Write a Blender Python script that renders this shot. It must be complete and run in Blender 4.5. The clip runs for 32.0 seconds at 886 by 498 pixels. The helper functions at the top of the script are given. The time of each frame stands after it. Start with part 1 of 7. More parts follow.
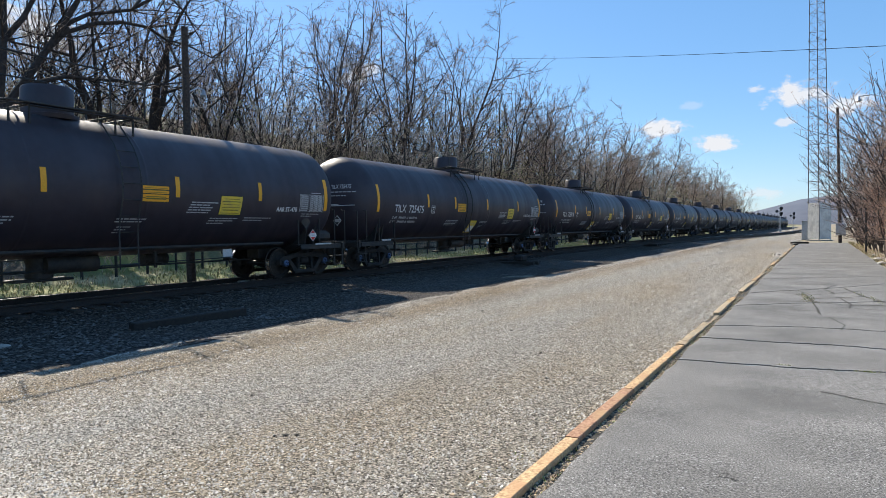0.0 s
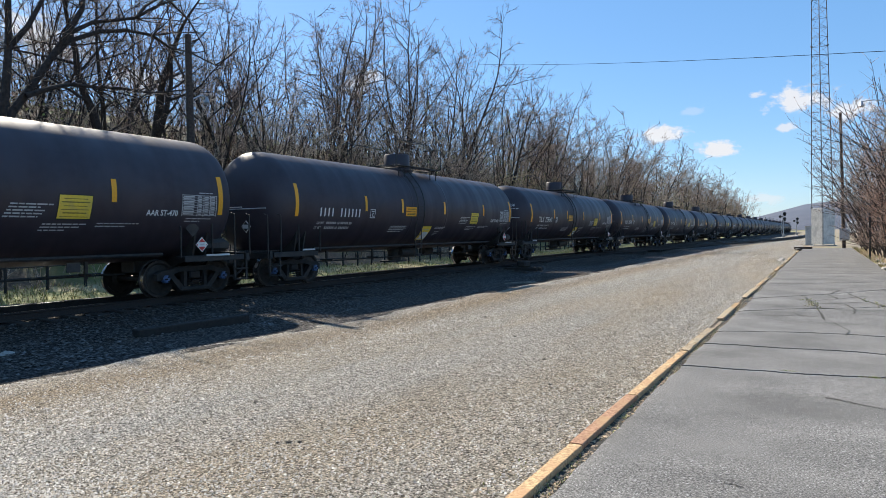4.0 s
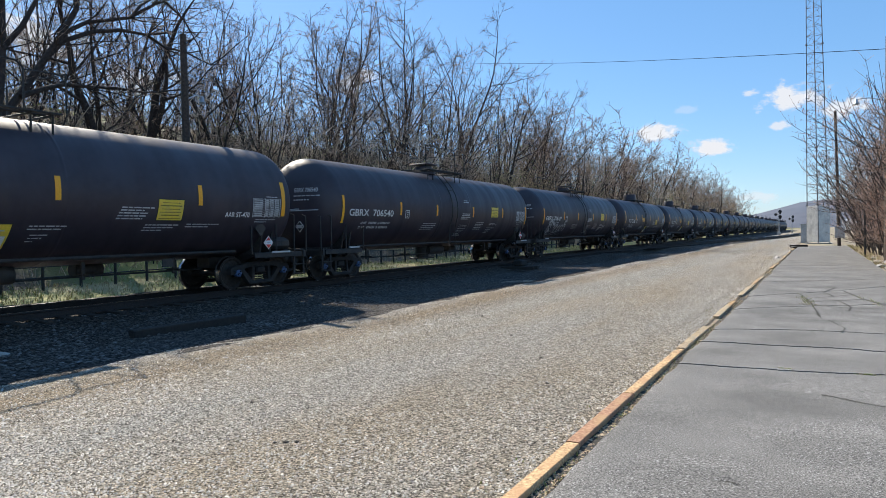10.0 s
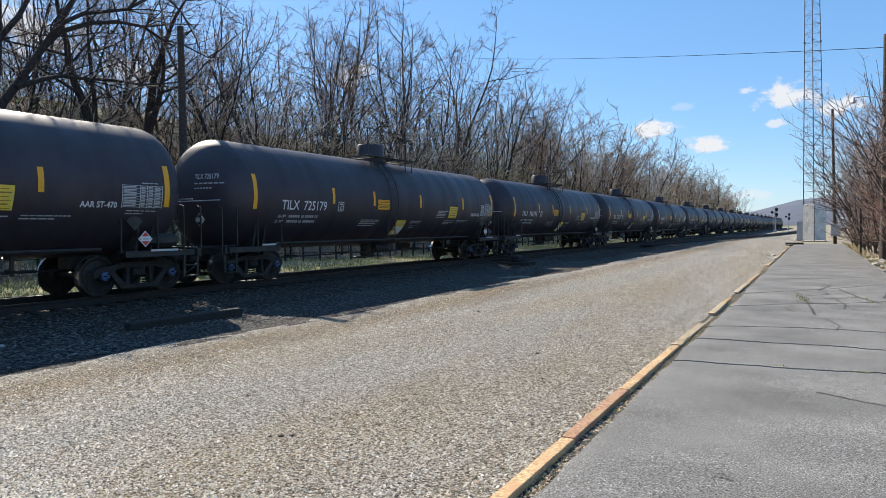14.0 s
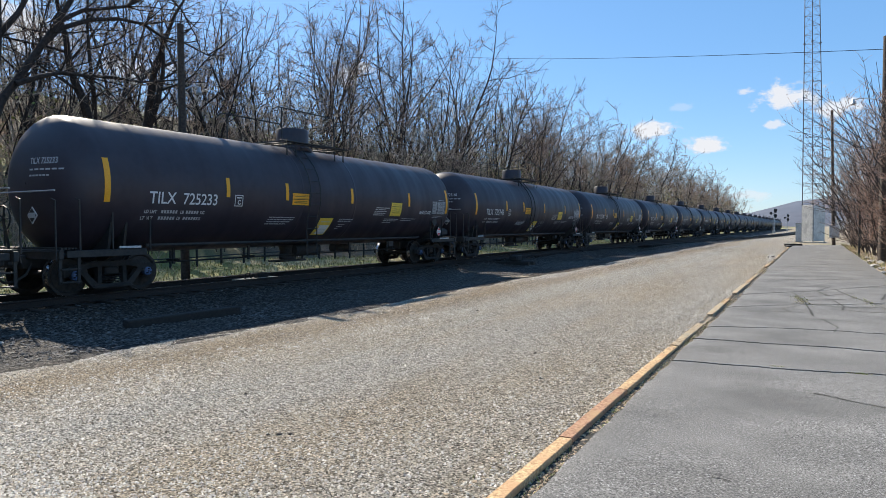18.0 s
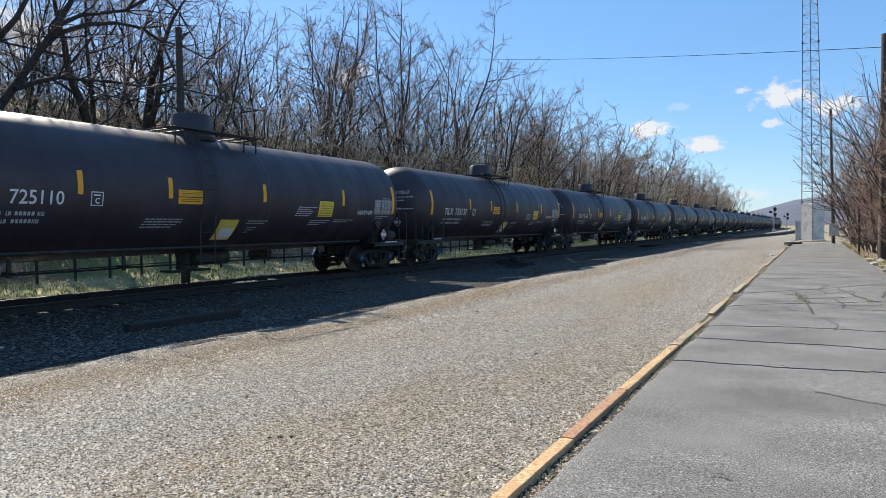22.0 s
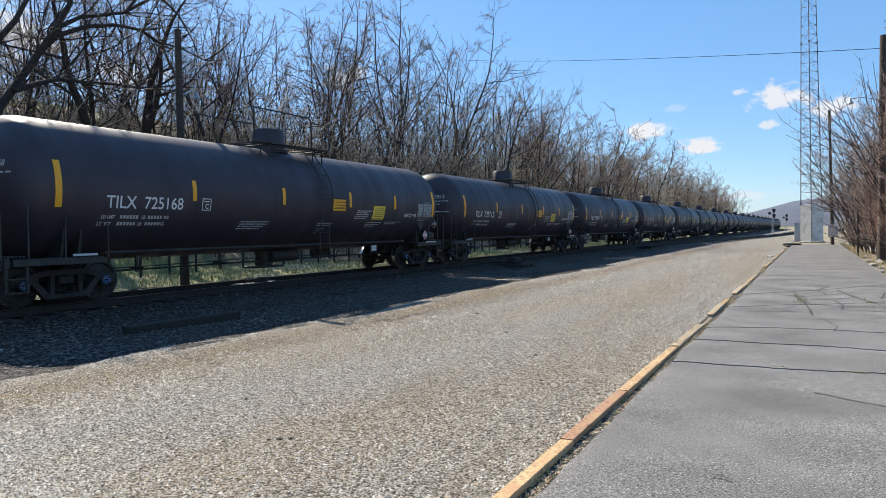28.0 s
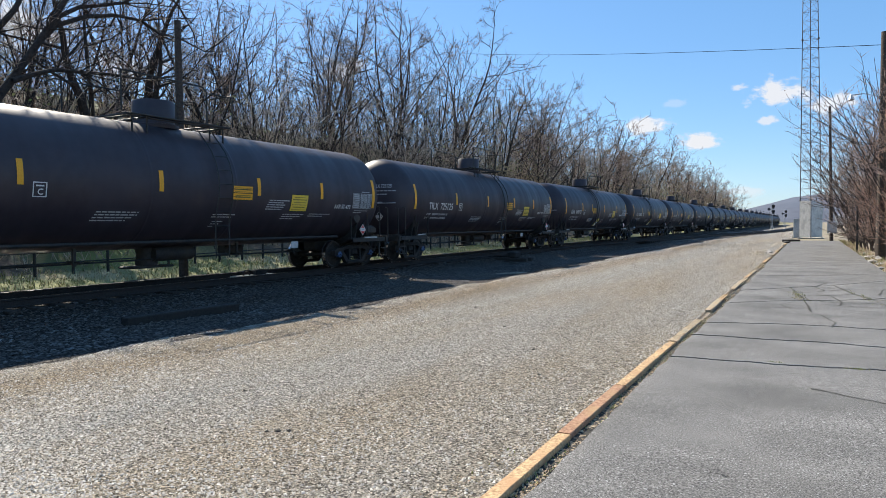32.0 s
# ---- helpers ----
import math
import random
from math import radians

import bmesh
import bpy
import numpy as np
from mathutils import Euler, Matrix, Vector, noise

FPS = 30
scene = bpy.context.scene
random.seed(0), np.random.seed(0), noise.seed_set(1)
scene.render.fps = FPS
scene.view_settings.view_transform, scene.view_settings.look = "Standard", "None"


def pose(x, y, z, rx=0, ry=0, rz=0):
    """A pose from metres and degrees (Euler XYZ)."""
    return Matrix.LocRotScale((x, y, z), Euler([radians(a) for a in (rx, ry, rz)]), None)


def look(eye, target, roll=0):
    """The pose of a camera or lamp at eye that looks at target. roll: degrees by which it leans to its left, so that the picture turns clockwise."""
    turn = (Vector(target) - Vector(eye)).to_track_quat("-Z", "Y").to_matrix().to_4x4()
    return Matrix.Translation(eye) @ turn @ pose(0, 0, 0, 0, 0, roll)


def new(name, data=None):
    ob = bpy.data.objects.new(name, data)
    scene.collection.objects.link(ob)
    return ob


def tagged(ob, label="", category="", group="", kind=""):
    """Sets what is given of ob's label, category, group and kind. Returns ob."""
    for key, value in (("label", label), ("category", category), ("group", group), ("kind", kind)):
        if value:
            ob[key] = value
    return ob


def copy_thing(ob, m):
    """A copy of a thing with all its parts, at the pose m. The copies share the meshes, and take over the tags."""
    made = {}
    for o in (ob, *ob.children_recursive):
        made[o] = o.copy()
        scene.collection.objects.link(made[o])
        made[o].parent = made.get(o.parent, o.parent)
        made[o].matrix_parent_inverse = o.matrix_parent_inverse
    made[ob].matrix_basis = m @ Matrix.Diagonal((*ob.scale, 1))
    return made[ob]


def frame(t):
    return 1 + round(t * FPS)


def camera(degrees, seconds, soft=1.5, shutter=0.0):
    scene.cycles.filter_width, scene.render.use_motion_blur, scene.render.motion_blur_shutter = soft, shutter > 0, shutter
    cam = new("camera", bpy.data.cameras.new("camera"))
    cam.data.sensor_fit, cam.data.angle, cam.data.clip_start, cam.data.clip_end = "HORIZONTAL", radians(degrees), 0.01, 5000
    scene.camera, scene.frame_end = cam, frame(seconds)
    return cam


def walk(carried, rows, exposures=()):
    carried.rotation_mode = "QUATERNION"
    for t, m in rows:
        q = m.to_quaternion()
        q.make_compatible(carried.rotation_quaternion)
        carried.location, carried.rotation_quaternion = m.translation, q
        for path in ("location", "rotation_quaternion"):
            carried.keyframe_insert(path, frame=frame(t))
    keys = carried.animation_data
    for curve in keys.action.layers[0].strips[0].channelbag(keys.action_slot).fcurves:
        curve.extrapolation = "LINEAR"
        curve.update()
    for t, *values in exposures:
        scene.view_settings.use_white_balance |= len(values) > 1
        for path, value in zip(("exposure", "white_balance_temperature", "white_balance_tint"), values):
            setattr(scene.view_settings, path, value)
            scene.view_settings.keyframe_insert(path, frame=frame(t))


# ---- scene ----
cam = camera(67.0, 32.0, soft=0.75, shutter=0.0)
PATH = [
    (0, pose(0, 0, 1.6, 88.210, 0.687, 29.332)),
    (0.5, pose(0, 0, 1.6, 88.230, 0.562, 29.356)),
    (1, pose(0, 0, 1.6, 88.348, 0.547, 29.320)),
    (1.5, pose(0, 0, 1.6, 88.518, 0.717, 29.321)),
    (2, pose(0, 0, 1.6, 88.668, 0.875, 29.333)),
    (2.5, pose(0, 0, 1.6, 88.765, 0.961, 29.419)),
    (3, pose(0, 0, 1.6, 88.757, 0.998, 29.604)),
    (3.5, pose(0, 0, 1.6, 88.758, 0.921, 29.579)),
    (5.5, pose(0, 0, 1.6, 88.651, 0.537, 29.752)),
    (6, pose(0, 0, 1.6, 88.607, 0.509, 29.763)),
    (6.5, pose(0, 0, 1.6, 88.637, 0.529, 29.763)),
    (7, pose(0, 0, 1.6, 88.686, 0.513, 29.681)),
    (7.5, pose(0, 0, 1.6, 88.680, 0.593, 29.631)),
    (8, pose(0, 0, 1.6, 88.691, 0.677, 29.573)),
    (8.5, pose(0, 0, 1.6, 88.643, 0.786, 29.560)),
    (9, pose(0, 0, 1.6, 88.656, 0.940, 29.493)),
    (9.5, pose(0, 0, 1.6, 88.655, 0.969, 29.349)),
    (10, pose(0, 0, 1.6, 88.664, 1.039, 29.270)),
    (10.5, pose(0, 0, 1.6, 88.623, 1.048, 29.269)),
    (11, pose(0, 0, 1.6, 88.553, 1.025, 29.321)),
    (11.5, pose(0, 0, 1.6, 88.487, 0.945, 29.344)),
    (12, pose(0, 0, 1.6, 88.431, 0.828, 29.346)),
    (12.5, pose(0, 0, 1.6, 88.381, 0.735, 29.295)),
    (13, pose(0, 0, 1.6, 88.352, 0.691, 29.221)),
    (13.5, pose(0, 0, 1.6, 88.277, 0.656, 29.098)),
    (14, pose(0, 0, 1.6, 88.240, 0.601, 29.008)),
    (14.5, pose(0, 0, 1.6, 88.179, 0.490, 28.952)),
    (16.5, pose(0, 0, 1.6, 88.205, 0.405, 28.895)),
    (17, pose(0, 0, 1.6, 88.197, 0.394, 28.889)),
    (17.5, pose(0, 0, 1.6, 88.203, 0.391, 28.941)),
    (18, pose(0, 0, 1.6, 88.168, 0.280, 28.928)),
    (18.5, pose(0, 0, 1.6, 88.137, 0.319, 28.991)),
    (19, pose(0, 0, 1.6, 88.204, 0.390, 29.104)),
    (19.5, pose(0, 0, 1.6, 88.363, 0.434, 29.098)),
    (20, pose(0, 0, 1.6, 88.420, 0.394, 29.073)),
    (20.5, pose(0, 0, 1.6, 88.416, 0.414, 29.061)),
    (21, pose(0, 0, 1.6, 88.364, 0.540, 28.994)),
    (21.5, pose(0, 0, 1.6, 88.323, 0.634, 28.904)),
    (22, pose(0, 0, 1.6, 88.287, 0.744, 28.907)),
    (22.5, pose(0, 0, 1.6, 88.282, 0.815, 28.915)),
    (23, pose(0, 0, 1.6, 88.254, 0.876, 28.928)),
    (23.5, pose(0, 0, 1.6, 88.263, 0.777, 28.986)),
    (24, pose(0, 0, 1.6, 88.287, 0.829, 29.105)),
    (24.5, pose(0, 0, 1.6, 88.355, 0.804, 29.085)),
    (25, pose(0, 0, 1.6, 88.499, 0.808, 29.137)),
    (25.5, pose(0, 0, 1.6, 88.496, 0.693, 29.118)),
    (27.5, pose(0, 0, 1.6, 88.356, 0.817, 29.009)),
    (28, pose(0, 0, 1.6, 88.424, 0.818, 28.845)),
    (28.5, pose(0, 0, 1.6, 88.451, 0.755, 28.742)),
    (29, pose(0, 0, 1.6, 88.385, 0.727, 28.679)),
    (29.5, pose(0, 0, 1.6, 88.328, 0.699, 28.604)),
    (30, pose(0, 0, 1.6, 88.259, 0.619, 28.624)),
    (30.5, pose(0, 0, 1.6, 88.192, 0.633, 28.681)),
    (31, pose(0, 0, 1.6, 88.079, 0.527, 28.667)),
    (31.5, pose(0, 0, 1.6, 88.008, 0.423, 28.710)),
    (32, pose(0, 0, 1.6, 87.872, 0.393, 28.781)),
]
walk(cam, PATH)

# ---- sky, sun and exposure ----
SUN_AZ, SUN_EL = -65.0, 37.2
world = bpy.data.worlds.new("sky")
scene.world = world
world.use_nodes = True
wn, wl = world.node_tree.nodes, world.node_tree.links
sky = wn.new("ShaderNodeTexSky")
sky.sky_type, sky.sun_disc = "NISHITA", False
sky.sun_elevation, sky.sun_rotation = radians(SUN_EL), radians(SUN_AZ)
sky.altitude, sky.air_density, sky.dust_density, sky.ozone_density = 150, 1.0, 0.25, 3.0
deep = wn.new("ShaderNodeHueSaturation")
deep.inputs["Saturation"].default_value = 1.12
deep.inputs["Hue"].default_value = 0.505
wl.new(sky.outputs[0], deep.inputs["Color"])
even = wn.new("ShaderNodeMix")
even.data_type = "RGBA"
even.inputs["Factor"].default_value = 0.45
even.inputs["B"].default_value = (1.15, 3.02, 5.75, 1)
wl.new(deep.outputs[0], even.inputs["A"])
wl.new(even.outputs["Result"], wn["Background"].inputs[0])
wn["Background"].inputs[1].default_value = 0.1
sun = new("sun", bpy.data.lights.new("sun", "SUN"))
sun.data.energy, sun.data.angle, sun.data.color = 5.5, radians(0.53), (1.0, 0.918, 0.785)
sd = Vector((math.sin(radians(SUN_AZ)) * math.cos(radians(SUN_EL)), math.cos(radians(SUN_AZ)) * math.cos(radians(SUN_EL)), math.sin(radians(SUN_EL))))
sun.matrix_world = look(sd * 200, (0, 0, 0))
scene.view_settings.exposure = 0.72

# ---- materials ----
def mat(name, a, b, rough=0.7, metal=0.0, scale=8.0, big=0.7, bump=0.3, dist=0.01, c=None, spread=0.0, spec=0.5):
    """Two-scale procedural surface: colour runs from a to b with fine grain, c stains it in large patches."""
    m = bpy.data.materials.new(name)
    m.use_nodes = True
    n, l = m.node_tree.nodes, m.node_tree.links
    p = n["Principled BSDF"]
    tc = n.new("ShaderNodeTexCoord")
    fine, large = n.new("ShaderNodeTexNoise"), n.new("ShaderNodeTexNoise")
    fine.inputs["Scale"].default_value, fine.inputs["Detail"].default_value = scale, 6
    large.inputs["Scale"].default_value, large.inputs["Detail"].default_value = big, 4
    for t in (fine, large):
        l.new(tc.outputs["Object"], t.inputs["Vector"])
    ramp = n.new("ShaderNodeValToRGB")
    ramp.color_ramp.elements[0].position, ramp.color_ramp.elements[1].position = 0.32, 0.68
    ramp.color_ramp.elements[0].color, ramp.color_ramp.elements[1].color = (*a, 1), (*b, 1)
    l.new(fine.outputs["Fac"], ramp.inputs[0])
    col = ramp.outputs[0]
    if c:
        r2 = n.new("ShaderNodeValToRGB")
        r2.color_ramp.elements[0].position, r2.color_ramp.elements[1].position = 0.48, 0.66
        l.new(large.outputs["Fac"], r2.inputs[0])
        mix = n.new("ShaderNodeMix")
        mix.data_type = "RGBA"
        l.new(r2.outputs[0], mix.inputs["Factor"])
        l.new(col, mix.inputs["A"])
        mix.inputs["B"].default_value = (*c, 1)
        col = mix.outputs["Result"]
    if spread:
        geo = n.new("ShaderNodeNewGeometry")
        oi = n.new("ShaderNodeObjectInfo")
        add = n.new("ShaderNodeMath")
        add.operation = "ADD"
        l.new(geo.outputs["Random Per Island"], add.inputs[0])
        l.new(oi.outputs["Random"], add.inputs[1])
        mr = n.new("ShaderNodeMapRange")
        mr.inputs["From Max"].default_value = 2.0
        mr.inputs["To Min"].default_value, mr.inputs["To Max"].default_value = 1 - spread, 1 + spread
        l.new(add.outputs[0], mr.inputs["Value"])
        hsv = n.new("ShaderNodeHueSaturation")
        l.new(col, hsv.inputs["Color"])
        l.new(mr.outputs[0], hsv.inputs["Value"])
        col = hsv.outputs[0]
    l.new(col, p.inputs["Base Color"])
    rr = n.new("ShaderNodeMapRange")
    rr.inputs["To Min"].default_value, rr.inputs["To Max"].default_value = max(0.03, rough - 0.1), min(1, rough + 0.1)
    l.new(large.outputs["Fac"], rr.inputs["Value"])
    l.new(rr.outputs[0], p.inputs["Roughness"])
    p.inputs["Metallic"].default_value = metal
    p.inputs["Specular IOR Level"].default_value = spec
    if bump:
        bp = n.new("ShaderNodeBump")
        bp.inputs["Strength"].default_value, bp.inputs["Distance"].default_value = bump, dist
        l.new(fine.outputs["Fac"], bp.inputs["Height"])
        l.new(bp.outputs[0], p.inputs["Normal"])
    return m


def gravel(name, tones, patch, cell, big, bump=0.9, dist=0.02, ruts=()):
    """Loose stones: Voronoi cells, each with its own tone, over patches of another tint."""
    m = bpy.data.materials.new(name)
    m.use_nodes = True
    n, l = m.node_tree.nodes, m.node_tree.links
    p = n["Principled BSDF"]
    tc = n.new("ShaderNodeTexCoord")
    v = n.new("ShaderNodeTexVoronoi")
    v.inputs["Scale"].default_value = cell
    v2 = n.new("ShaderNodeTexVoronoi")
    v2.inputs["Scale"].default_value = cell * 2.7
    n1, n2 = n.new("ShaderNodeTexNoise"), n.new("ShaderNodeTexNoise")
    n1.inputs["Scale"].default_value, n1.inputs["Detail"].default_value = big, 5
    n2.inputs["Scale"].default_value, n2.inputs["Detail"].default_value = 14, 4
    mp = n.new("ShaderNodeMapping")
    mp.inputs["Scale"].default_value = (1.0, 0.16, 1.0)
    l.new(tc.outputs["Object"], mp.inputs["Vector"])
    for t in (v, v2, n2):
        l.new(tc.outputs["Object"], t.inputs["Vector"])
    l.new(mp.outputs[0], n1.inputs["Vector"])
    sep = n.new("ShaderNodeSeparateColor")
    l.new(v.outputs["Color"], sep.inputs[0])
    ramp = n.new("ShaderNodeValToRGB")
    e = ramp.color_ramp.elements
    while len(e) < len(tones):
        e.new(0.5)
    for i, t in enumerate(tones):
        e[i].position, e[i].color = i / (len(tones) - 1), (*t, 1)
    l.new(sep.outputs[0], ramp.inputs[0])
    r2 = n.new("ShaderNodeValToRGB")
    r2.color_ramp.elements[0].position, r2.color_ramp.elements[1].position = 0.42, 0.62
    l.new(n1.outputs["Fac"], r2.inputs[0])
    mix = n.new("ShaderNodeMix")
    mix.data_type, mix.blend_type = "RGBA", "MULTIPLY"
    l.new(r2.outputs[0], mix.inputs["Factor"])
    l.new(ramp.outputs[0], mix.inputs["A"])
    mix.inputs["B"].default_value = (*patch, 1)
    worn = mix.outputs["Result"]
    if ruts:
        xyz, warp = n.new("ShaderNodeSeparateXYZ"), n.new("ShaderNodeMath")
        l.new(tc.outputs["Object"], xyz.inputs[0])
        warp.operation = "MULTIPLY_ADD"
        warp.inputs[1].default_value = 2.4
        l.new(n1.outputs["Fac"], warp.inputs[0])
        l.new(xyz.outputs[0], warp.inputs[2])
        for x, w, tint, most in ruts:
            away = n.new("ShaderNodeMath")
            away.operation = "SUBTRACT"
            away.inputs[1].default_value = x + 1.2
            l.new(warp.outputs[0], away.inputs[0])
            size = n.new("ShaderNodeMath")
            size.operation = "ABSOLUTE"
            l.new(away.outputs[0], size.inputs[0])
            fall = n.new("ShaderNodeMapRange")
            fall.interpolation_type = "SMOOTHSTEP"
            fall.inputs["From Max"].default_value = w
            fall.inputs["To Min"].default_value, fall.inputs["To Max"].default_value = most, 0.0
            l.new(size.outputs[0], fall.inputs["Value"])
            t = n.new("ShaderNodeMix")
            t.data_type, t.blend_type = "RGBA", "MULTIPLY"
            l.new(fall.outputs[0], t.inputs["Factor"])
            l.new(worn, t.inputs["A"])
            t.inputs["B"].default_value = (*tint, 1)
            worn = t.outputs["Result"]
    # darkens the cell rims: dirt and shade between stones, put into the colour
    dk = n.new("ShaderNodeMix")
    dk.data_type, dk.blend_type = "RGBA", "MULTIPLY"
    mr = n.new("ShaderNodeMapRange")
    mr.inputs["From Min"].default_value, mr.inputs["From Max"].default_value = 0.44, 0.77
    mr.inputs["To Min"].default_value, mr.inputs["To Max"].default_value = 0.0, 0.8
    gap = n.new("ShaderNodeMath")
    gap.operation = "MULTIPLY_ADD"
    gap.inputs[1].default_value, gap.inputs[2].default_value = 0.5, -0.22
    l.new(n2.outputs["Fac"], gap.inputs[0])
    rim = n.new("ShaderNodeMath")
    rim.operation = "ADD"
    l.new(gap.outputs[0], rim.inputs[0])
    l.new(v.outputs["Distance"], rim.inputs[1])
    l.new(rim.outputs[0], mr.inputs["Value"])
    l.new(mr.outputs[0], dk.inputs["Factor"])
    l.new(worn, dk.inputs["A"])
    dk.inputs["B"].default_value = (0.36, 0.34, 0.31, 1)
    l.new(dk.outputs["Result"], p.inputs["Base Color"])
    p.inputs["Roughness"].default_value = 0.9
    p.inputs["Specular IOR Level"].default_value = 0.25
    add = n.new("ShaderNodeMath")
    add.operation = "ADD"
    l.new(v.outputs["Distance"], add.inputs[0])
    l.new(v2.outputs["Distance"], add.inputs[1])
    bp = n.new("ShaderNodeBump")
    bp.invert = True
    bp.inputs["Strength"].default_value, bp.inputs["Distance"].default_value = bump, dist
    l.new(add.outputs[0], bp.inputs["Height"])
    l.new(bp.outputs[0], p.inputs["Normal"])
    return m


def stone_mat(name):
    """Loose crushed stones, each of its own grey, a few white, tan or nearly black."""
    m = bpy.data.materials.new(name)
    m.use_nodes = True
    n, l = m.node_tree.nodes, m.node_tree.links
    p = n["Principled BSDF"]
    geo, tc, nz = n.new("ShaderNodeNewGeometry"), n.new("ShaderNodeTexCoord"), n.new("ShaderNodeTexNoise")
    nz.inputs["Scale"].default_value, nz.inputs["Detail"].default_value = 90, 4
    l.new(tc.outputs["Object"], nz.inputs["Vector"])
    ramp = n.new("ShaderNodeValToRGB")
    ramp.color_ramp.interpolation = "CONSTANT"
    e = ramp.color_ramp.elements
    tones = [(0.0, (0.12, 0.1, 0.08)), (0.06, (0.25, 0.225, 0.193)), (0.16, (0.39, 0.36, 0.318)), (0.4, (0.49, 0.457, 0.408)), (0.63, (0.48, 0.408, 0.318)), (0.71, (0.555, 0.52, 0.467)), (0.87, (0.62, 0.583, 0.526)), (0.97, (0.69, 0.653, 0.592))]
    while len(e) < len(tones):
        e.new(0.5)
    for i, (pos, c) in enumerate(tones):
        e[i].position, e[i].color = pos, (*c, 1)
    l.new(geo.outputs["Random Per Island"], ramp.inputs[0])
    mr = n.new("ShaderNodeMapRange")
    mr.inputs["To Min"].default_value, mr.inputs["To Max"].default_value = 0.7, 1.25
    l.new(nz.outputs["Fac"], mr.inputs["Value"])
    hsv = n.new("ShaderNodeHueSaturation")
    l.new(ramp.outputs[0], hsv.inputs["Color"])
    l.new(mr.outputs[0], hsv.inputs["Value"])
    l.new(hsv.outputs[0], p.inputs["Base Color"])
    p.inputs["Roughness"].default_value, p.inputs["Specular IOR Level"].default_value = 0.95, 0.1
    return m


def asphalt_mat(name):
    """Old asphalt: speckled aggregate, broad mottling and streaks across the way."""
    m = bpy.data.materials.new(name)
    m.use_nodes = True
    n, l = m.node_tree.nodes, m.node_tree.links
    p = n["Principled BSDF"]
    tc, mp = n.new("ShaderNodeTexCoord"), n.new("ShaderNodeMapping")
    mp.inputs["Scale"].default_value = (0.8, 1.4, 1.0)
    l.new(tc.outputs["Object"], mp.inputs["Vector"])
    grit, speck, streak, blot = [n.new("ShaderNodeTexNoise") for _ in range(4)]
    for t, s, d in ((grit, 95, 5), (speck, 62, 2), (streak, 0.9, 5), (blot, 0.8, 4)):
        t.inputs["Scale"].default_value, t.inputs["Detail"].default_value = s, d
    for t in (grit, speck, blot):
        l.new(tc.outputs["Object"], t.inputs["Vector"])
    l.new(mp.outputs[0], streak.inputs["Vector"])
    ramp = n.new("ShaderNodeValToRGB")
    for e, (pos, col) in zip(ramp.color_ramp.elements, ((0.36, (0.052, 0.049, 0.0455, 1)), (0.66, (0.276, 0.263, 0.243, 1)))):
        e.position, e.color = pos, col
    l.new(grit.outputs["Fac"], ramp.inputs[0])
    sp = n.new("ShaderNodeMapRange")
    sp.inputs["From Min"].default_value, sp.inputs["From Max"].default_value = 0.61, 0.69
    l.new(speck.outputs["Fac"], sp.inputs["Value"])
    mix = n.new("ShaderNodeMix")
    mix.data_type = "RGBA"
    l.new(sp.outputs[0], mix.inputs["Factor"])
    l.new(ramp.outputs[0], mix.inputs["A"])
    mix.inputs["B"].default_value = (0.42, 0.41, 0.39, 1)
    add = n.new("ShaderNodeMath")
    add.operation = "ADD"
    l.new(streak.outputs["Fac"], add.inputs[0])
    l.new(blot.outputs["Fac"], add.inputs[1])
    mr = n.new("ShaderNodeMapRange")
    mr.inputs["From Min"].default_value, mr.inputs["From Max"].default_value = 0.75, 1.25
    mr.inputs["To Min"].default_value, mr.inputs["To Max"].default_value = 0.72, 1.2
    l.new(add.outputs[0], mr.inputs["Value"])
    hsv = n.new("ShaderNodeHueSaturation")
    l.new(mix.outputs["Result"], hsv.inputs["Color"])
    l.new(mr.outputs[0], hsv.inputs["Value"])
    l.new(hsv.outputs[0], p.inputs["Base Color"])
    p.inputs["Roughness"].default_value, p.inputs["Specular IOR Level"].default_value = 0.88, 0.35
    bp = n.new("ShaderNodeBump")
    bp.inputs["Strength"].default_value, bp.inputs["Distance"].default_value = 1.0, 0.008
    l.new(grit.outputs["Fac"], bp.inputs["Height"])
    l.new(bp.outputs[0], p.inputs["Normal"])
    return m


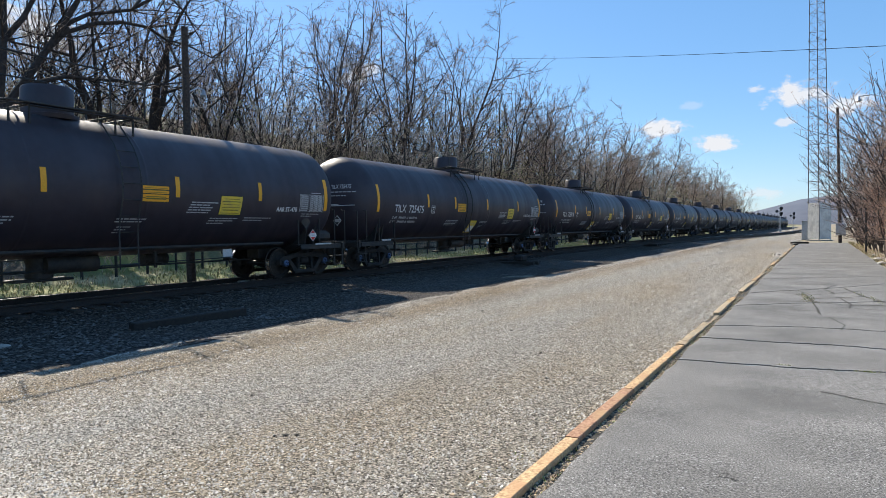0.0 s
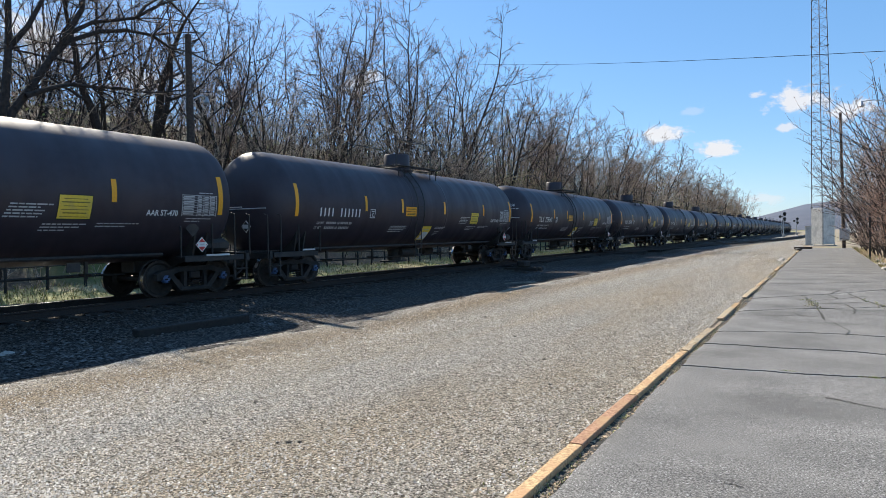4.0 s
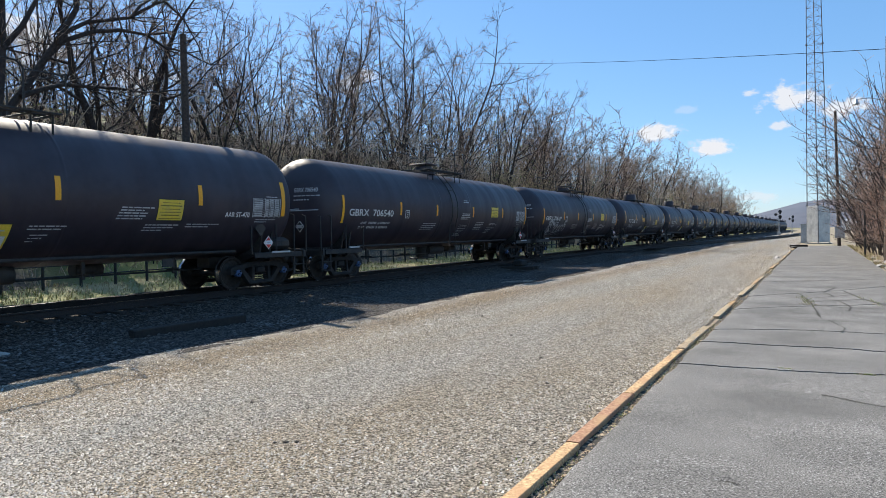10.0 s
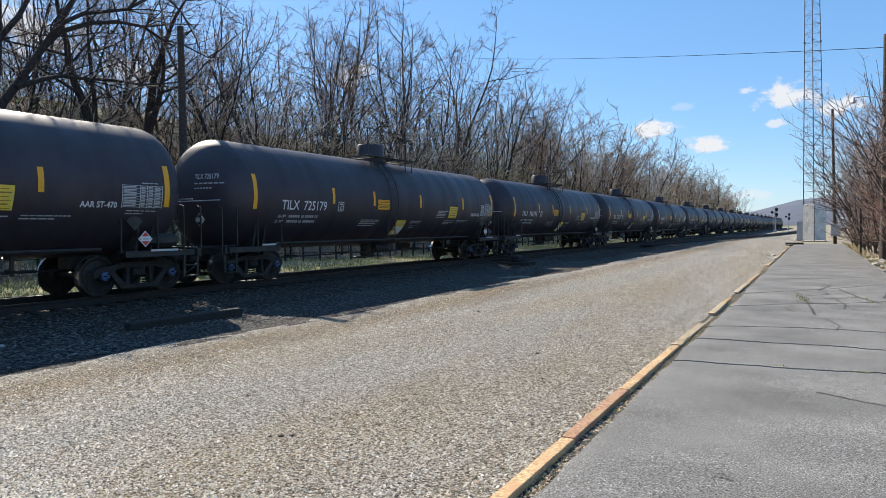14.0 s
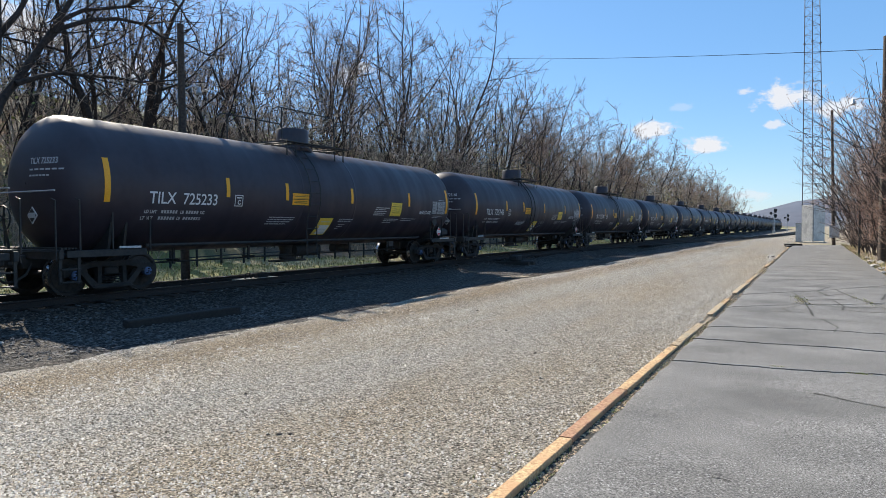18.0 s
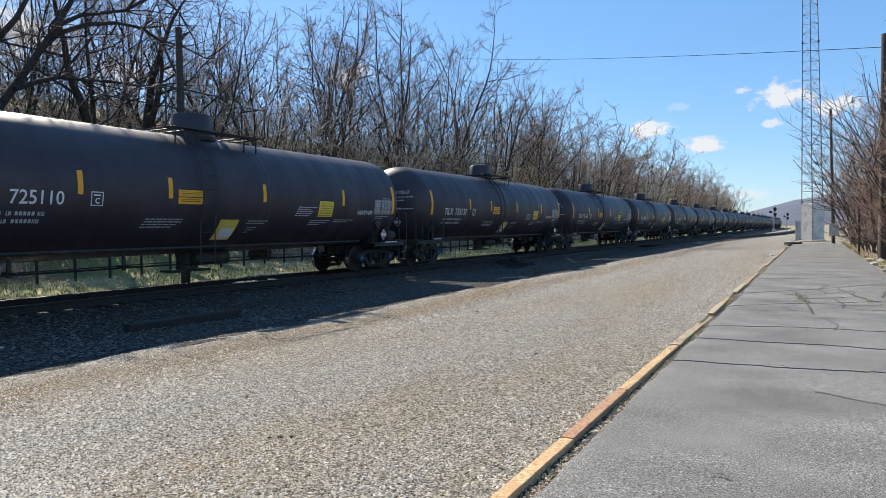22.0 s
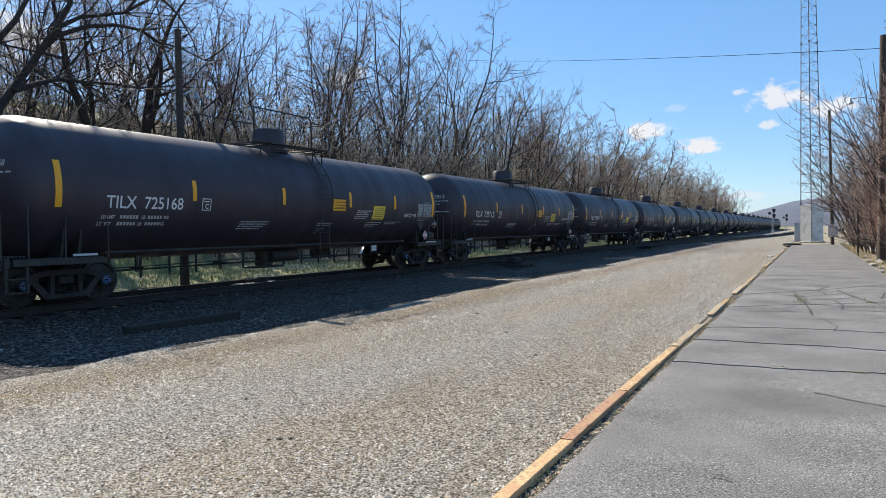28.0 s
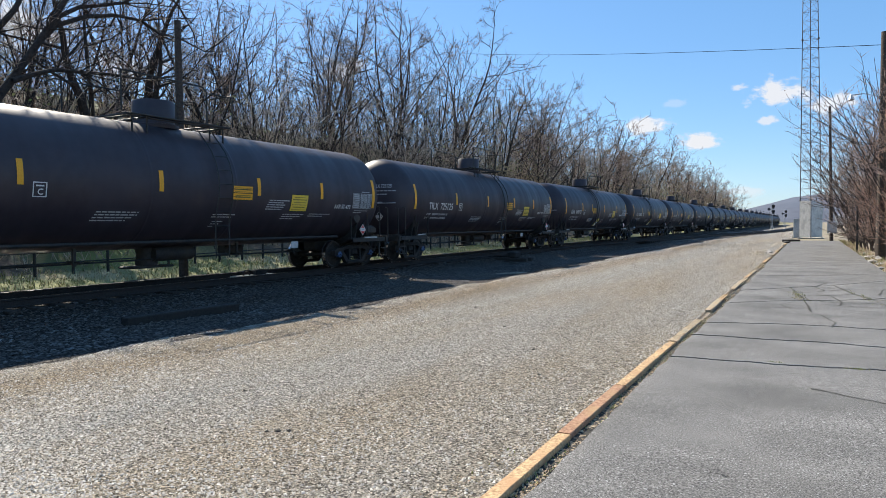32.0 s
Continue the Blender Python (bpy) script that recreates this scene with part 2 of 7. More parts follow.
def tank_mat(name):
    """Satin black paint on rolled plate: faint waves round the barrel, dust and streaks running down."""
    m = mat(name, (0.0305, 0.0228, 0.0298), (0.038, 0.029, 0.037), 0.6, 0, 5, 0.9, 0.0, 0.02, (0.0435, 0.034, 0.042), 0.0, 0.45)
    n, l = m.node_tree.nodes, m.node_tree.links
    p = n["Principled BSDF"]
    tc, mp, mp2 = n.new("ShaderNodeTexCoord"), n.new("ShaderNodeMapping"), n.new("ShaderNodeMapping")
    mp.inputs["Scale"].default_value = (0.12, 1.6, 0.12)
    mp2.inputs["Scale"].default_value = (0.5, 5.0, 0.5)
    ring, streak = n.new("ShaderNodeTexNoise"), n.new("ShaderNodeTexNoise")
    for q, t, d in ((mp, ring, 2), (mp2, streak, 5)):
        l.new(tc.outputs["Object"], q.inputs["Vector"])
        l.new(q.outputs[0], t.inputs["Vector"])
        t.inputs["Scale"].default_value, t.inputs["Detail"].default_value = 1.0, d
    add = n.new("ShaderNodeMath")
    add.operation = "MULTIPLY_ADD"
    add.inputs[1].default_value = 0.5
    l.new(streak.outputs["Fac"], add.inputs[0])
    l.new(ring.outputs["Fac"], add.inputs[2])
    mr = n.new("ShaderNodeMapRange")
    mr.inputs["From Min"].default_value, mr.inputs["From Max"].default_value = 0.58, 0.92
    mr.inputs["To Min"].default_value, mr.inputs["To Max"].default_value = 0.43, 0.6
    l.new(add.outputs[0], mr.inputs["Value"])
    l.new(mr.outputs[0], p.inputs["Roughness"])
    bp = n.new("ShaderNodeBump")
    bp.inputs["Strength"].default_value, bp.inputs["Distance"].default_value = 0.14, 0.05
    l.new(ring.outputs["Fac"], bp.inputs["Height"])
    l.new(bp.outputs[0], p.inputs["Normal"])
    return m


M = {
    "tank": tank_mat("black_tank_paint"),
    "frame": mat("black_underframe", (0.012, 0.012, 0.012), (0.03, 0.028, 0.026), 0.65, 0, 14, 2, 0.3, 0.006, (0.045, 0.038, 0.032)),
    "truck": mat("dusty_cast_steel", (0.011, 0.01, 0.0095), (0.025, 0.022, 0.02), 0.85, 0.0, 12, 2, 0.4, 0.008, (0.036, 0.03, 0.026)),
    "wheel": mat("wheel_steel", (0.02, 0.018, 0.016), (0.05, 0.042, 0.036), 0.6, 0.5, 10, 3, 0.3, 0.005),
    "tread": mat("bright_tread", (0.45, 0.45, 0.46), (0.6, 0.6, 0.6), 0.25, 1, 10, 3, 0.05, 0.002),
    "blue": mat("blue_bearing_cap", (0.045, 0.085, 0.19), (0.07, 0.125, 0.25), 0.6, 0, 20, 6, 0.1, 0.003, (0.04, 0.05, 0.075)),
    "yellow": mat("yellow_reflective_tape", (0.82, 0.35, 0.01), (0.9, 0.42, 0.015), 0.45, 0, 30, 5, 0.05, 0.002),
    "lemon": mat("lemon_sign", (0.72, 0.5, 0.04), (0.84, 0.6, 0.07), 0.5, 0, 30, 6, 0.05, 0.002, (0.66, 0.46, 0.09)),
    "white": mat("white_stencil", (0.62, 0.62, 0.6), (0.78, 0.78, 0.76), 0.6, 0, 40, 6, 0.05, 0.002),
    "greywht": mat("faded_stencil", (0.4, 0.4, 0.4), (0.55, 0.55, 0.54), 0.6, 0, 40, 6, 0.05, 0.002),
    "red": mat("red_placard", (0.55, 0.03, 0.03), (0.65, 0.05, 0.04), 0.5, 0, 30, 6, 0.05, 0.002),
    "rail": mat("rail_rust", (0.014, 0.0105, 0.009), (0.034, 0.024, 0.019), 0.85, 0.0, 30, 3, 0.3, 0.004),
    "railtop": mat("rail_polished", (0.5, 0.5, 0.5), (0.7, 0.7, 0.7), 0.22, 1, 30, 3, 0.03, 0.001),
    "tie": mat("creosoted_timber", (0.018, 0.014, 0.011), (0.05, 0.037, 0.028), 0.88, 0, 18, 2, 0.6, 0.012, (0.034, 0.029, 0.025), 0.25),
    "asphalt": asphalt_mat("worn_asphalt"),
    "joint": mat("crack_dirt", (0.02, 0.018, 0.015), (0.045, 0.04, 0.03), 0.95, 0, 40, 4, 0.6, 0.01),
    "kerb": mat("rust_and_yellow_paint", (0.29, 0.155, 0.07), (0.66, 0.46, 0.24), 0.85, 0, 44, 3.5, 0.9, 0.01, (0.45, 0.26, 0.13), 0.12),
    "oldkerb": mat("dusty_rusted_edge", (0.26, 0.175, 0.1), (0.56, 0.43, 0.27), 0.9, 0, 40, 2.6, 0.8, 0.01, (0.36, 0.3, 0.22), 0.2),
    "bark": mat("dark_bark", (0.018, 0.0122, 0.0096), (0.056, 0.039, 0.031), 0.9, 0, 9, 1.2, 0.7, 0.02, None, 0.2),
    "twig": mat("bare_twigs", (0.19, 0.125, 0.092), (0.43, 0.305, 0.225), 0.75, 0, 6, 0.3, 0.0, 0.01, (0.34, 0.21, 0.145), 0.5),
    "scrub": mat("grey_scrub", (0.25, 0.18, 0.13), (0.66, 0.51, 0.375), 0.75, 0, 5, 0.25, 0.0, 0.01, (0.33, 0.26, 0.14), 0.6),
    "thin": mat("pale_thin_branches", (0.27, 0.19, 0.15), (0.54, 0.4, 0.32), 0.85, 0, 6, 0.3, 0.0, 0.01, (0.4, 0.285, 0.2), 0.4),
    "rust": mat("rusted_steel_edge", (0.24, 0.115, 0.06), (0.5, 0.28, 0.16), 0.85, 0, 44, 3.2, 0.7, 0.007, (0.42, 0.26, 0.13), 0.12),
    "bud": mat("reddish_buds", (0.30, 0.13, 0.09), (0.42, 0.24, 0.14), 0.7, 0, 9, 1, 0.0, 0.01, None, 0.3),
    "spring": mat("spring_leaves", (0.14, 0.19, 0.035), (0.28, 0.30, 0.07), 0.6, 0, 4, 0.3, 0.0, 0.01, (0.32, 0.24, 0.1), 0.4),
    "brush": mat("dry_brush", (0.27, 0.195, 0.13), (0.54, 0.41, 0.27), 0.9, 0, 5, 0.25, 0.0, 0.01, (0.4, 0.31, 0.15), 0.5),
    "grass": mat("spring_grass", (0.12, 0.13, 0.03), (0.29, 0.27, 0.08), 0.9, 0, 12, 0.3, 0.8, 0.04, (0.4, 0.33, 0.18), 0.3),
    "litter": mat("leaf_litter", (0.06, 0.045, 0.03), (0.17, 0.127, 0.083), 0.95, 0, 7, 0.1, 0.9, 0.06, (0.19, 0.2, 0.06)),
    "galv": mat("galvanised_steel", (0.36, 0.38, 0.4), (0.5, 0.52, 0.54), 0.45, 0.7, 6, 1.2, 0.1, 0.004, (0.30, 0.32, 0.34)),
    "tower": mat("grey_tower_steel", (0.13, 0.125, 0.13), (0.2, 0.195, 0.2), 0.55, 0.5, 10, 2, 0.1, 0.004),
    "pole": mat("weathered_pole", (0.032, 0.023, 0.018), (0.075, 0.056, 0.044), 0.9, 0, 14, 1.5, 0.6, 0.012),
    # shade over the loose timbers is put into this darker brown
    "oldtie": mat("old_shaded_timber", (0.014, 0.011, 0.01), (0.035, 0.028, 0.023), 0.9, 0, 18, 2, 0.6, 0.012, (0.028, 0.024, 0.02)),
    "print": mat("dark_print", (0.16, 0.12, 0.02), (0.24, 0.18, 0.03), 0.6, 0, 30, 6, 0.0, 0.002),
    "black": mat("black_steel", (0.012, 0.012, 0.012), (0.025, 0.025, 0.025), 0.6, 0, 20, 3, 0.1, 0.003),
    "cable": mat("black_cable", (0.012, 0.012, 0.012), (0.02, 0.02, 0.02), 1.0, 0, 20, 3, 0.0, 0.003, None, 0.0, 0.0),
    "whitebox": mat("white_panel", (0.74, 0.74, 0.72), (0.82, 0.82, 0.8), 0.5, 0, 5, 0.6, 0.05, 0.004, (0.66, 0.66, 0.64)),
    # distance haze is put into this blue-grey
    "ridge": mat("hazy_wooded_ridge", (0.06, 0.07, 0.1), (0.09, 0.1, 0.13), 1.0, 0, 0.02, 0.004, 0.0, 1, (0.085, 0.10, 0.135)),
    "rock": mat("pale_rock", (0.3, 0.28, 0.25), (0.5, 0.47, 0.43), 0.9, 0, 10, 2, 0.6, 0.02, None, 0.3),
    "concrete": mat("old_concrete", (0.34, 0.33, 0.3), (0.46, 0.45, 0.42), 0.9, 0, 12, 1, 0.4, 0.01, (0.27, 0.26, 0.24)),
    "stone": stone_mat("crushed_stone"),
    "darkstone": mat("ballast_stone", (0.068, 0.063, 0.06), (0.15, 0.14, 0.132), 0.9, 0, 30, 0.4, 0.4, 0.01, (0.11, 0.092, 0.078), 0.8),
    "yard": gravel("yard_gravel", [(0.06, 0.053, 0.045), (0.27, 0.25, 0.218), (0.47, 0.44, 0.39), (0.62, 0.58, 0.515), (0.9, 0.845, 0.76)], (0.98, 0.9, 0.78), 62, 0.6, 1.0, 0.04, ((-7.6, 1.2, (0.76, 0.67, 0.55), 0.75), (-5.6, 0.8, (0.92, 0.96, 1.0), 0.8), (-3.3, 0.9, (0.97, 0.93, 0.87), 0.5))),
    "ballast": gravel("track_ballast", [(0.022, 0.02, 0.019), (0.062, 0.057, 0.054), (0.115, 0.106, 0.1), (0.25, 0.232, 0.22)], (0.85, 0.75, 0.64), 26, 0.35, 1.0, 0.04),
    "dirt": mat("brown_dirt", (0.2, 0.155, 0.105), (0.33, 0.27, 0.2), 0.95, 0, 12, 0.35, 0.8, 0.04, (0.2, 0.19, 0.09)),
}


# ---- mesh building ----
class Mesher:
    """Collects vertices and faces of one mesh."""

    def __init__(self):
        self.v, self.f, self.m = [], [], []

    def add(self, verts, faces, slot=0):
        o = len(self.v)
        self.v.extend(verts)
        self.f.extend([tuple(i + o for i in f) for f in faces])
        self.m.extend([slot] * len(faces))
        return self

    def box(self, c, s, rz=0.0, bevel=0.0, slot=0, rx=0.0, ry=0.0):
        """A box; with bevel its upright and lying edges are cut off."""
        hx, hy, hz = s[0] / 2, s[1] / 2, s[2] / 2
        turn = pose(c[0], c[1], c[2], rx, ry, rz)
        if bevel <= 0:
            pts = [(x, y, z) for x in (-hx, hx) for y in (-hy, hy) for z in (-hz, hz)]
            faces = [(0, 1, 3, 2), (4, 6, 7, 5), (0, 4, 5, 1), (2, 3, 7, 6), (0, 2, 6, 4), (1, 5, 7, 3)]
        else:
            b = min(bevel, hx * 0.9, hy * 0.9, hz * 0.9)
            ring = [(hx - b, hy), (hx, hy - b), (hx, b - hy), (hx - b, -hy), (b - hx, -hy), (-hx, b - hy), (-hx, hy - b), (b - hx, hy)]
            pts = []
            for z, k in ((-hz, 1), (b - hz, 0), (hz - b, 0), (hz, 1)):
                for x, y in ring:
                    pts.append((x - k * b * (1 if x > 0 else -1), y - k * b * (1 if y > 0 else -1), z))
            faces = [tuple(range(7, -1, -1)), tuple(range(24, 32))]
            for r in range(3):
                for i in range(8):
                    j = (i + 1) % 8
                    faces.append((r * 8 + i, r * 8 + i + 8, r * 8 + j + 8, r * 8 + j))
            faces = [f[::-1] if len(f) == 4 else f[::-1] for f in faces]
        return self.add([tuple(turn @ Vector(p)) for p in pts], faces, slot)

    def tube(self, a, b, r0, r1=None, n=8, caps=True, slot=0):
        r1 = r0 if r1 is None else r1
        a, b = Vector(a), Vector(b)
        d = (b - a).normalized()
        u = d.cross(Vector((0, 0, 1)) if abs(d.z) < 0.95 else Vector((0, 1, 0))).normalized()
        w = d.cross(u)
        pts = []
        for p, r in ((a, r0), (b, r1)):
            for i in range(n):
                g = 2 * math.pi * i / n
                pts.append(tuple(p + u * (r * math.cos(g)) + w * (r * math.sin(g))))
        faces = [(i, (i + 1) % n, n + (i + 1) % n, n + i) for i in range(n)]
        if caps:
            faces += [tuple(range(n - 1, -1, -1)), tuple(range(n, 2 * n))]
        return self.add(pts, faces, slot)

    def pipe(self, pts, r, n=6, slot=0):
        """One seamless bent pipe."""
        p = [Vector(q) for q in pts]
        ring = []
        for i, c in enumerate(p):
            d = (p[min(i + 1, len(p) - 1)] - p[max(0, i - 1)]).normalized()
            u = d.cross(Vector((0.9, 0.1, 0.42)) if abs(d.x) < 0.8 else Vector((0.1, 0.9, 0.42))).normalized()
            w = d.cross(u)
            ring += [tuple(c + u * (r * math.cos(6.28319 * k / n)) + w * (r * math.sin(6.28319 * k / n))) for k in range(n)]
        faces = [tuple(range(n - 1, -1, -1)), tuple(range(len(ring) - n, len(ring)))]
        for i in range(len(p) - 1):
            faces += [(i * n + k, i * n + (k + 1) % n, i * n + n + (k + 1) % n, i * n + n + k) for k in range(n)]
        return self.add(ring, faces, slot)

    def lathe(self, prof, n=32, axis="z", at=(0, 0, 0), slot=0):
        """Turns (radius, height) pairs about an axis."""
        pts, faces = [], []
        for r, h in prof:
            for i in range(n):
                g = 2 * math.pi * i / n
                c, s = r * math.cos(g), r * math.sin(g)
                p = {"z": (c, s, h), "y": (c, h, s), "x": (h, c, s)}[axis]
                pts.append((p[0] + at[0], p[1] + at[1], p[2] + at[2]))
        for k in range(len(prof) - 1):
            for i in range(n):
                j = (i + 1) % n
                q = (k * n + i, k * n + j, k * n + n + j, k * n + n + i)
                faces.append(q if axis != "y" else q[::-1])
        return self.add(pts, faces, slot)

    def extrude(self, poly, axis, lo, hi, slot=0):
        """A flat outline given thickness along an axis ('x': outline is (y, z), 'y': (x, z), 'z': (x, y))."""
        n = len(poly)
        put = {"x": lambda p, t: (t, p[0], p[1]), "y": lambda p, t: (p[0], t, p[1]), "z": lambda p, t: (p[0], p[1], t)}[axis]
        pts = [put(p, t) for t in (lo, hi) for p in poly]
        faces = [tuple(range(n - 1, -1, -1)), tuple(range(n, 2 * n))] + [(i, (i + 1) % n, n + (i + 1) % n, n + i) for i in range(n)]
        return self.add(pts, faces, slot)

    def mesh(self, name, mats, smooth=False):
        me = bpy.data.meshes.new(name)
        me.from_pydata(self.v, [], self.f)
        for k in mats if isinstance(mats, (list, tuple)) else [mats]:
            me.materials.append(M[k])
        if max(self.m, default=0):
            me.polygons.foreach_set("material_index", self.m)
        if smooth:
            me.polygons.foreach_set("use_smooth", [True] * len(me.polygons))
            me.set_sharp_from_angle(angle=radians(38))
        me.validate()
        me.update()
        return me


def part(name, mb, mats, parent=None, label="", at=None, smooth=False):
    """One mesh object, under a thing or a part."""
    ob = new(name, mb if isinstance(mb, bpy.types.Mesh) else mb.mesh(name, mats, smooth))
    if parent is not None:
        ob.parent = parent
    if at is not None:
        ob.matrix_basis = at if isinstance(at, Matrix) else Matrix.Translation(at)
    return tagged(ob, label=label)


def thing(name, m, label, category, group="", kind=""):
    ob = new(name)
    ob.matrix_basis = m
    return tagged(ob, label, category, group, kind)


def lettering(text, height, thick=0.0):
    """The outline of a word as flat triangles: vertices (u, v) from its lower left corner, and faces."""
    cu = bpy.data.curves.new("word", "FONT")
    cu.body, cu.size, cu.resolution_u, cu.offset = text, height / 0.72, 3, 0.004
    ob = bpy.data.objects.new("word", cu)
    me = bpy.data.meshes.new_from_object(ob)
    v, f = [tuple(p.co)[:2] for p in me.vertices], [tuple(p.vertices) for p in me.polygons]
    bpy.data.objects.remove(ob)
    bpy.data.curves.remove(cu)
    bpy.data.meshes.remove(me)
    return v, f


RAIL_TOP = 0.15
TRACK_X = -14.9

# ---- ground ----
def ground_z(x, y):
    """Height of the land: yard falling to the track, a grassy strip, then the wooded slope."""
    if x > 2.05:
        z = -0.04 - 0.03 * min(6, x - 2.05) * (1 if x < 8 else 1)
    elif x > -10.8:
        z = -0.07 + min(0, x + 1.66) * 0.0245
    elif x > -17.7:
        z = -0.75 if -16 < x < -11.9 else -0.30
    elif x > -24:
        z = -0.30 + (-17.7 - x) * 0.06
    elif x > -68:
        z = 0.08 + (-24 - x) * 0.34
    else:
        z = 15.04
    if x < -17.7:
        k = min(1, (-17.7 - x) / 8)
        z += k * (0.5 * noise.noise((x * 0.09, y * 0.07, 3.0)) + 0.14 * noise.noise((x * 0.5, y * 0.5, 9.0)))
    if x > 2.4:
        z += 0.08 * noise.noise((x * 0.4, y * 0.4, 5.0))
    if y > 520 or y < -160:
        fade = max(0.0, 1 - (abs(y) - 160) / 900) if y < 0 else max(0.0, 1 - (y - 520) / 900)
        z = z * fade - 0.5 * (1 - fade)
    return z


def sheet(name, xs, ys, zf, mats, slotf=None, label="", jitter=0.0, smooth=True):
    mb = Mesher()
    nx = len(xs)
    mb.v = [(x, y, zf(x, y)) for y in ys for x in xs]
    for j in range(len(ys) - 1):
        for i in range(nx - 1):
            mb.f.append((j * nx + i, j * nx + i + 1, j * nx + nx + i + 1, j * nx + nx + i))
            mb.m.append(slotf((xs[i] + xs[i + 1]) / 2, (ys[j] + ys[j + 1]) / 2) if slotf else 0)
    return tagged(part(name, mb, mats, smooth=smooth), label=label, category="ground", kind="structure")


gx = [-3000, -1500, -700, -350, -200, -130, -95, -80, -68, -58, -50, -44, -39, -35, -32, -29.5, -27.5, -26, -24.8, -24, -23, -22, -21, -20, -19.2, -18.4, -17.7, -17, -14, -12, -10.8, -8, -5, -1.66, 2.05, 2.4, 3, 4, 5.5, 7.5, 10, 14, 20, 30, 50, 90, 200, 500, 1200, 3000]
gy = [-1500, -700, -300, -120, -60] + [-40 + 2 * i for i in range(60)] + [80 + 6 * i for i in range(50)] + [400, 450, 520, 650, 850, 1200, 1800, 2600, 4000]


def ground_slot(x, y):
    if x > 2.05:
        return 3
    if x > -17.7:
        return 0
    if x > -23.5:
        return 1
    return 2


sheet("ground", gx, gy, ground_z, ["dirt", "grass", "litter", "dirt"], ground_slot, "spring ground with grass strip, leaf litter and bare dirt")


def heap(x, y):
    """Low heap of stones and earth by the switch stand, with a hollow behind it."""
    a = 0.17 * math.exp(-((x + 10.5) / 0.9) ** 2 - ((y - 26.0) / 1.6) ** 2)
    return a - 0.2 * math.exp(-((x + 9.95) / 0.45) ** 2 - ((y - 23.6) / 0.6) ** 2) + a * 0.9 * noise.noise((x * 2.3, y * 2.3, 1.0))


def yard_z(x, y):
    edge = min(1, max(0, (-1.66 - x) / 0.4))
    ragged = max(0.0, min(1.0, (-8.95 - x + 0.45 * noise.noise((x * 0.8, y * 0.5, 11.0)) + 0.2 * noise.noise((x * 2.0, y * 2.2, 12.0))) / 0.3))
    return max(-0.36, ground_z(x, y)) + heap(x, y) + 0.03 - 0.07 * ragged + 0.03 * (1 - edge) + edge * (0.035 * noise.noise((x * 0.25, y * 0.12, 1.0)) + 0.012 * noise.noise((x * 1.1, y * 0.9, 2.0)))


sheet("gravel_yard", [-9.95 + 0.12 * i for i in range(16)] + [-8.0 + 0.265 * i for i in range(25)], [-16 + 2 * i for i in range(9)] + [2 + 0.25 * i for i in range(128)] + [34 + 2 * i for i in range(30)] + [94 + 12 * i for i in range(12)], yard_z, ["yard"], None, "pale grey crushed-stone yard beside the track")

# ---- track ----
def bed_z(u):
    """Ballast profile across one track; u from its centre line."""
    a = abs(u)
    if a < 1.25:
        return -0.065
    if a < 1.6 and u > 0:
        return -0.065 - (a - 1.25) * 0.3
    if u > 0:
        return max(-0.25, -0.17 - (a - 1.6) * 0.05) + max(0, min(1, (a - 4.2) / 1.8)) * 0.03
    return -0.04 if a < 3.2 else max(-0.34, -0.04 - (a - 3.2) * 0.22)


BED = [-4.7, -4.2, -3.7, -3.3, -2.9, -2.5, -2.0, -1.7, -1.5, -1.25, -0.9, -0.5, 0, 0.5, 0.9, 1.25, 1.5, 1.7, 2.0, 2.3, 2.6, 2.9, 3.2, 3.6, 4.0, 4.35, 4.7, 5.0, 5.3, 5.6, 5.9, 6.2, 6.5]
CURVE_Y, CURVE_R = 350.0, 900.0


def main_line(s):
    """Point and heading (degrees, to the left) at distance s along the main track."""
    if s <= CURVE_Y:
        return TRACK_X, s, 0.0
    a = (s - CURVE_Y) / CURVE_R
    return TRACK_X - CURVE_R * (1 - math.cos(a)), CURVE_Y + CURVE_R * math.sin(a), math.degrees(a)


def siding_line(s):
    """The track that leaves the main one to the yard side; s runs along y."""
    k = min(1, max(0, (s - 34) / 120))
    e = k * k * (3 - 2 * k)
    x = TRACK_X + 11.2 * e + max(0, s - 150) * 0.028
    d = (siding_x(s + 0.5) - siding_x(s - 0.5))
    return x, s, -math.degrees(math.atan(d))


def siding_x(s):
    k = min(1, max(0, (s - 34) / 120))
    return TRACK_X + 11.2 * k * k * (3 - 2 * k) + max(0, s - 150) * 0.028


def ballast(name, line, ss, label):
    mb = Mesher()
    n = len(BED)
    for s in ss:
        x, y, h = line(s)
        c, d = math.cos(radians(h)), math.sin(radians(h))
        sunk = 0.55 * max(0.0, 1 - (s - 50) / 14) if line is siding_line else 0.0
        for u in BED:
            near = min(1, max(0, (y - 24) / 10)) * min(1, max(0, (80 - y) / 15))
            z = bed_z(u) - sunk + heap(x + u, y) - 0.32 * near * math.exp(-((u - 2.6) / 0.7) ** 2) + 0.03 * noise.noise((x + u, y * 0.7, 4.0)) + (0.02 * noise.noise(((x + u) * 2.1, y * 2.3, 8.0)))
            mb.v.append((x + u * c, y + u * d, z if -4.65 < u < 6.3 else -0.36))
    for j in range(len(ss) - 1):
        for i in range(n - 1):
            mb.f.append((j * n + i, j * n + i + 1, j * n + n + i + 1, j * n + n + i))
            mb.m.append(0)
    return tagged(part(name, mb, ["ballast"], smooth=True), label=label, category="ballast", kind="structure")


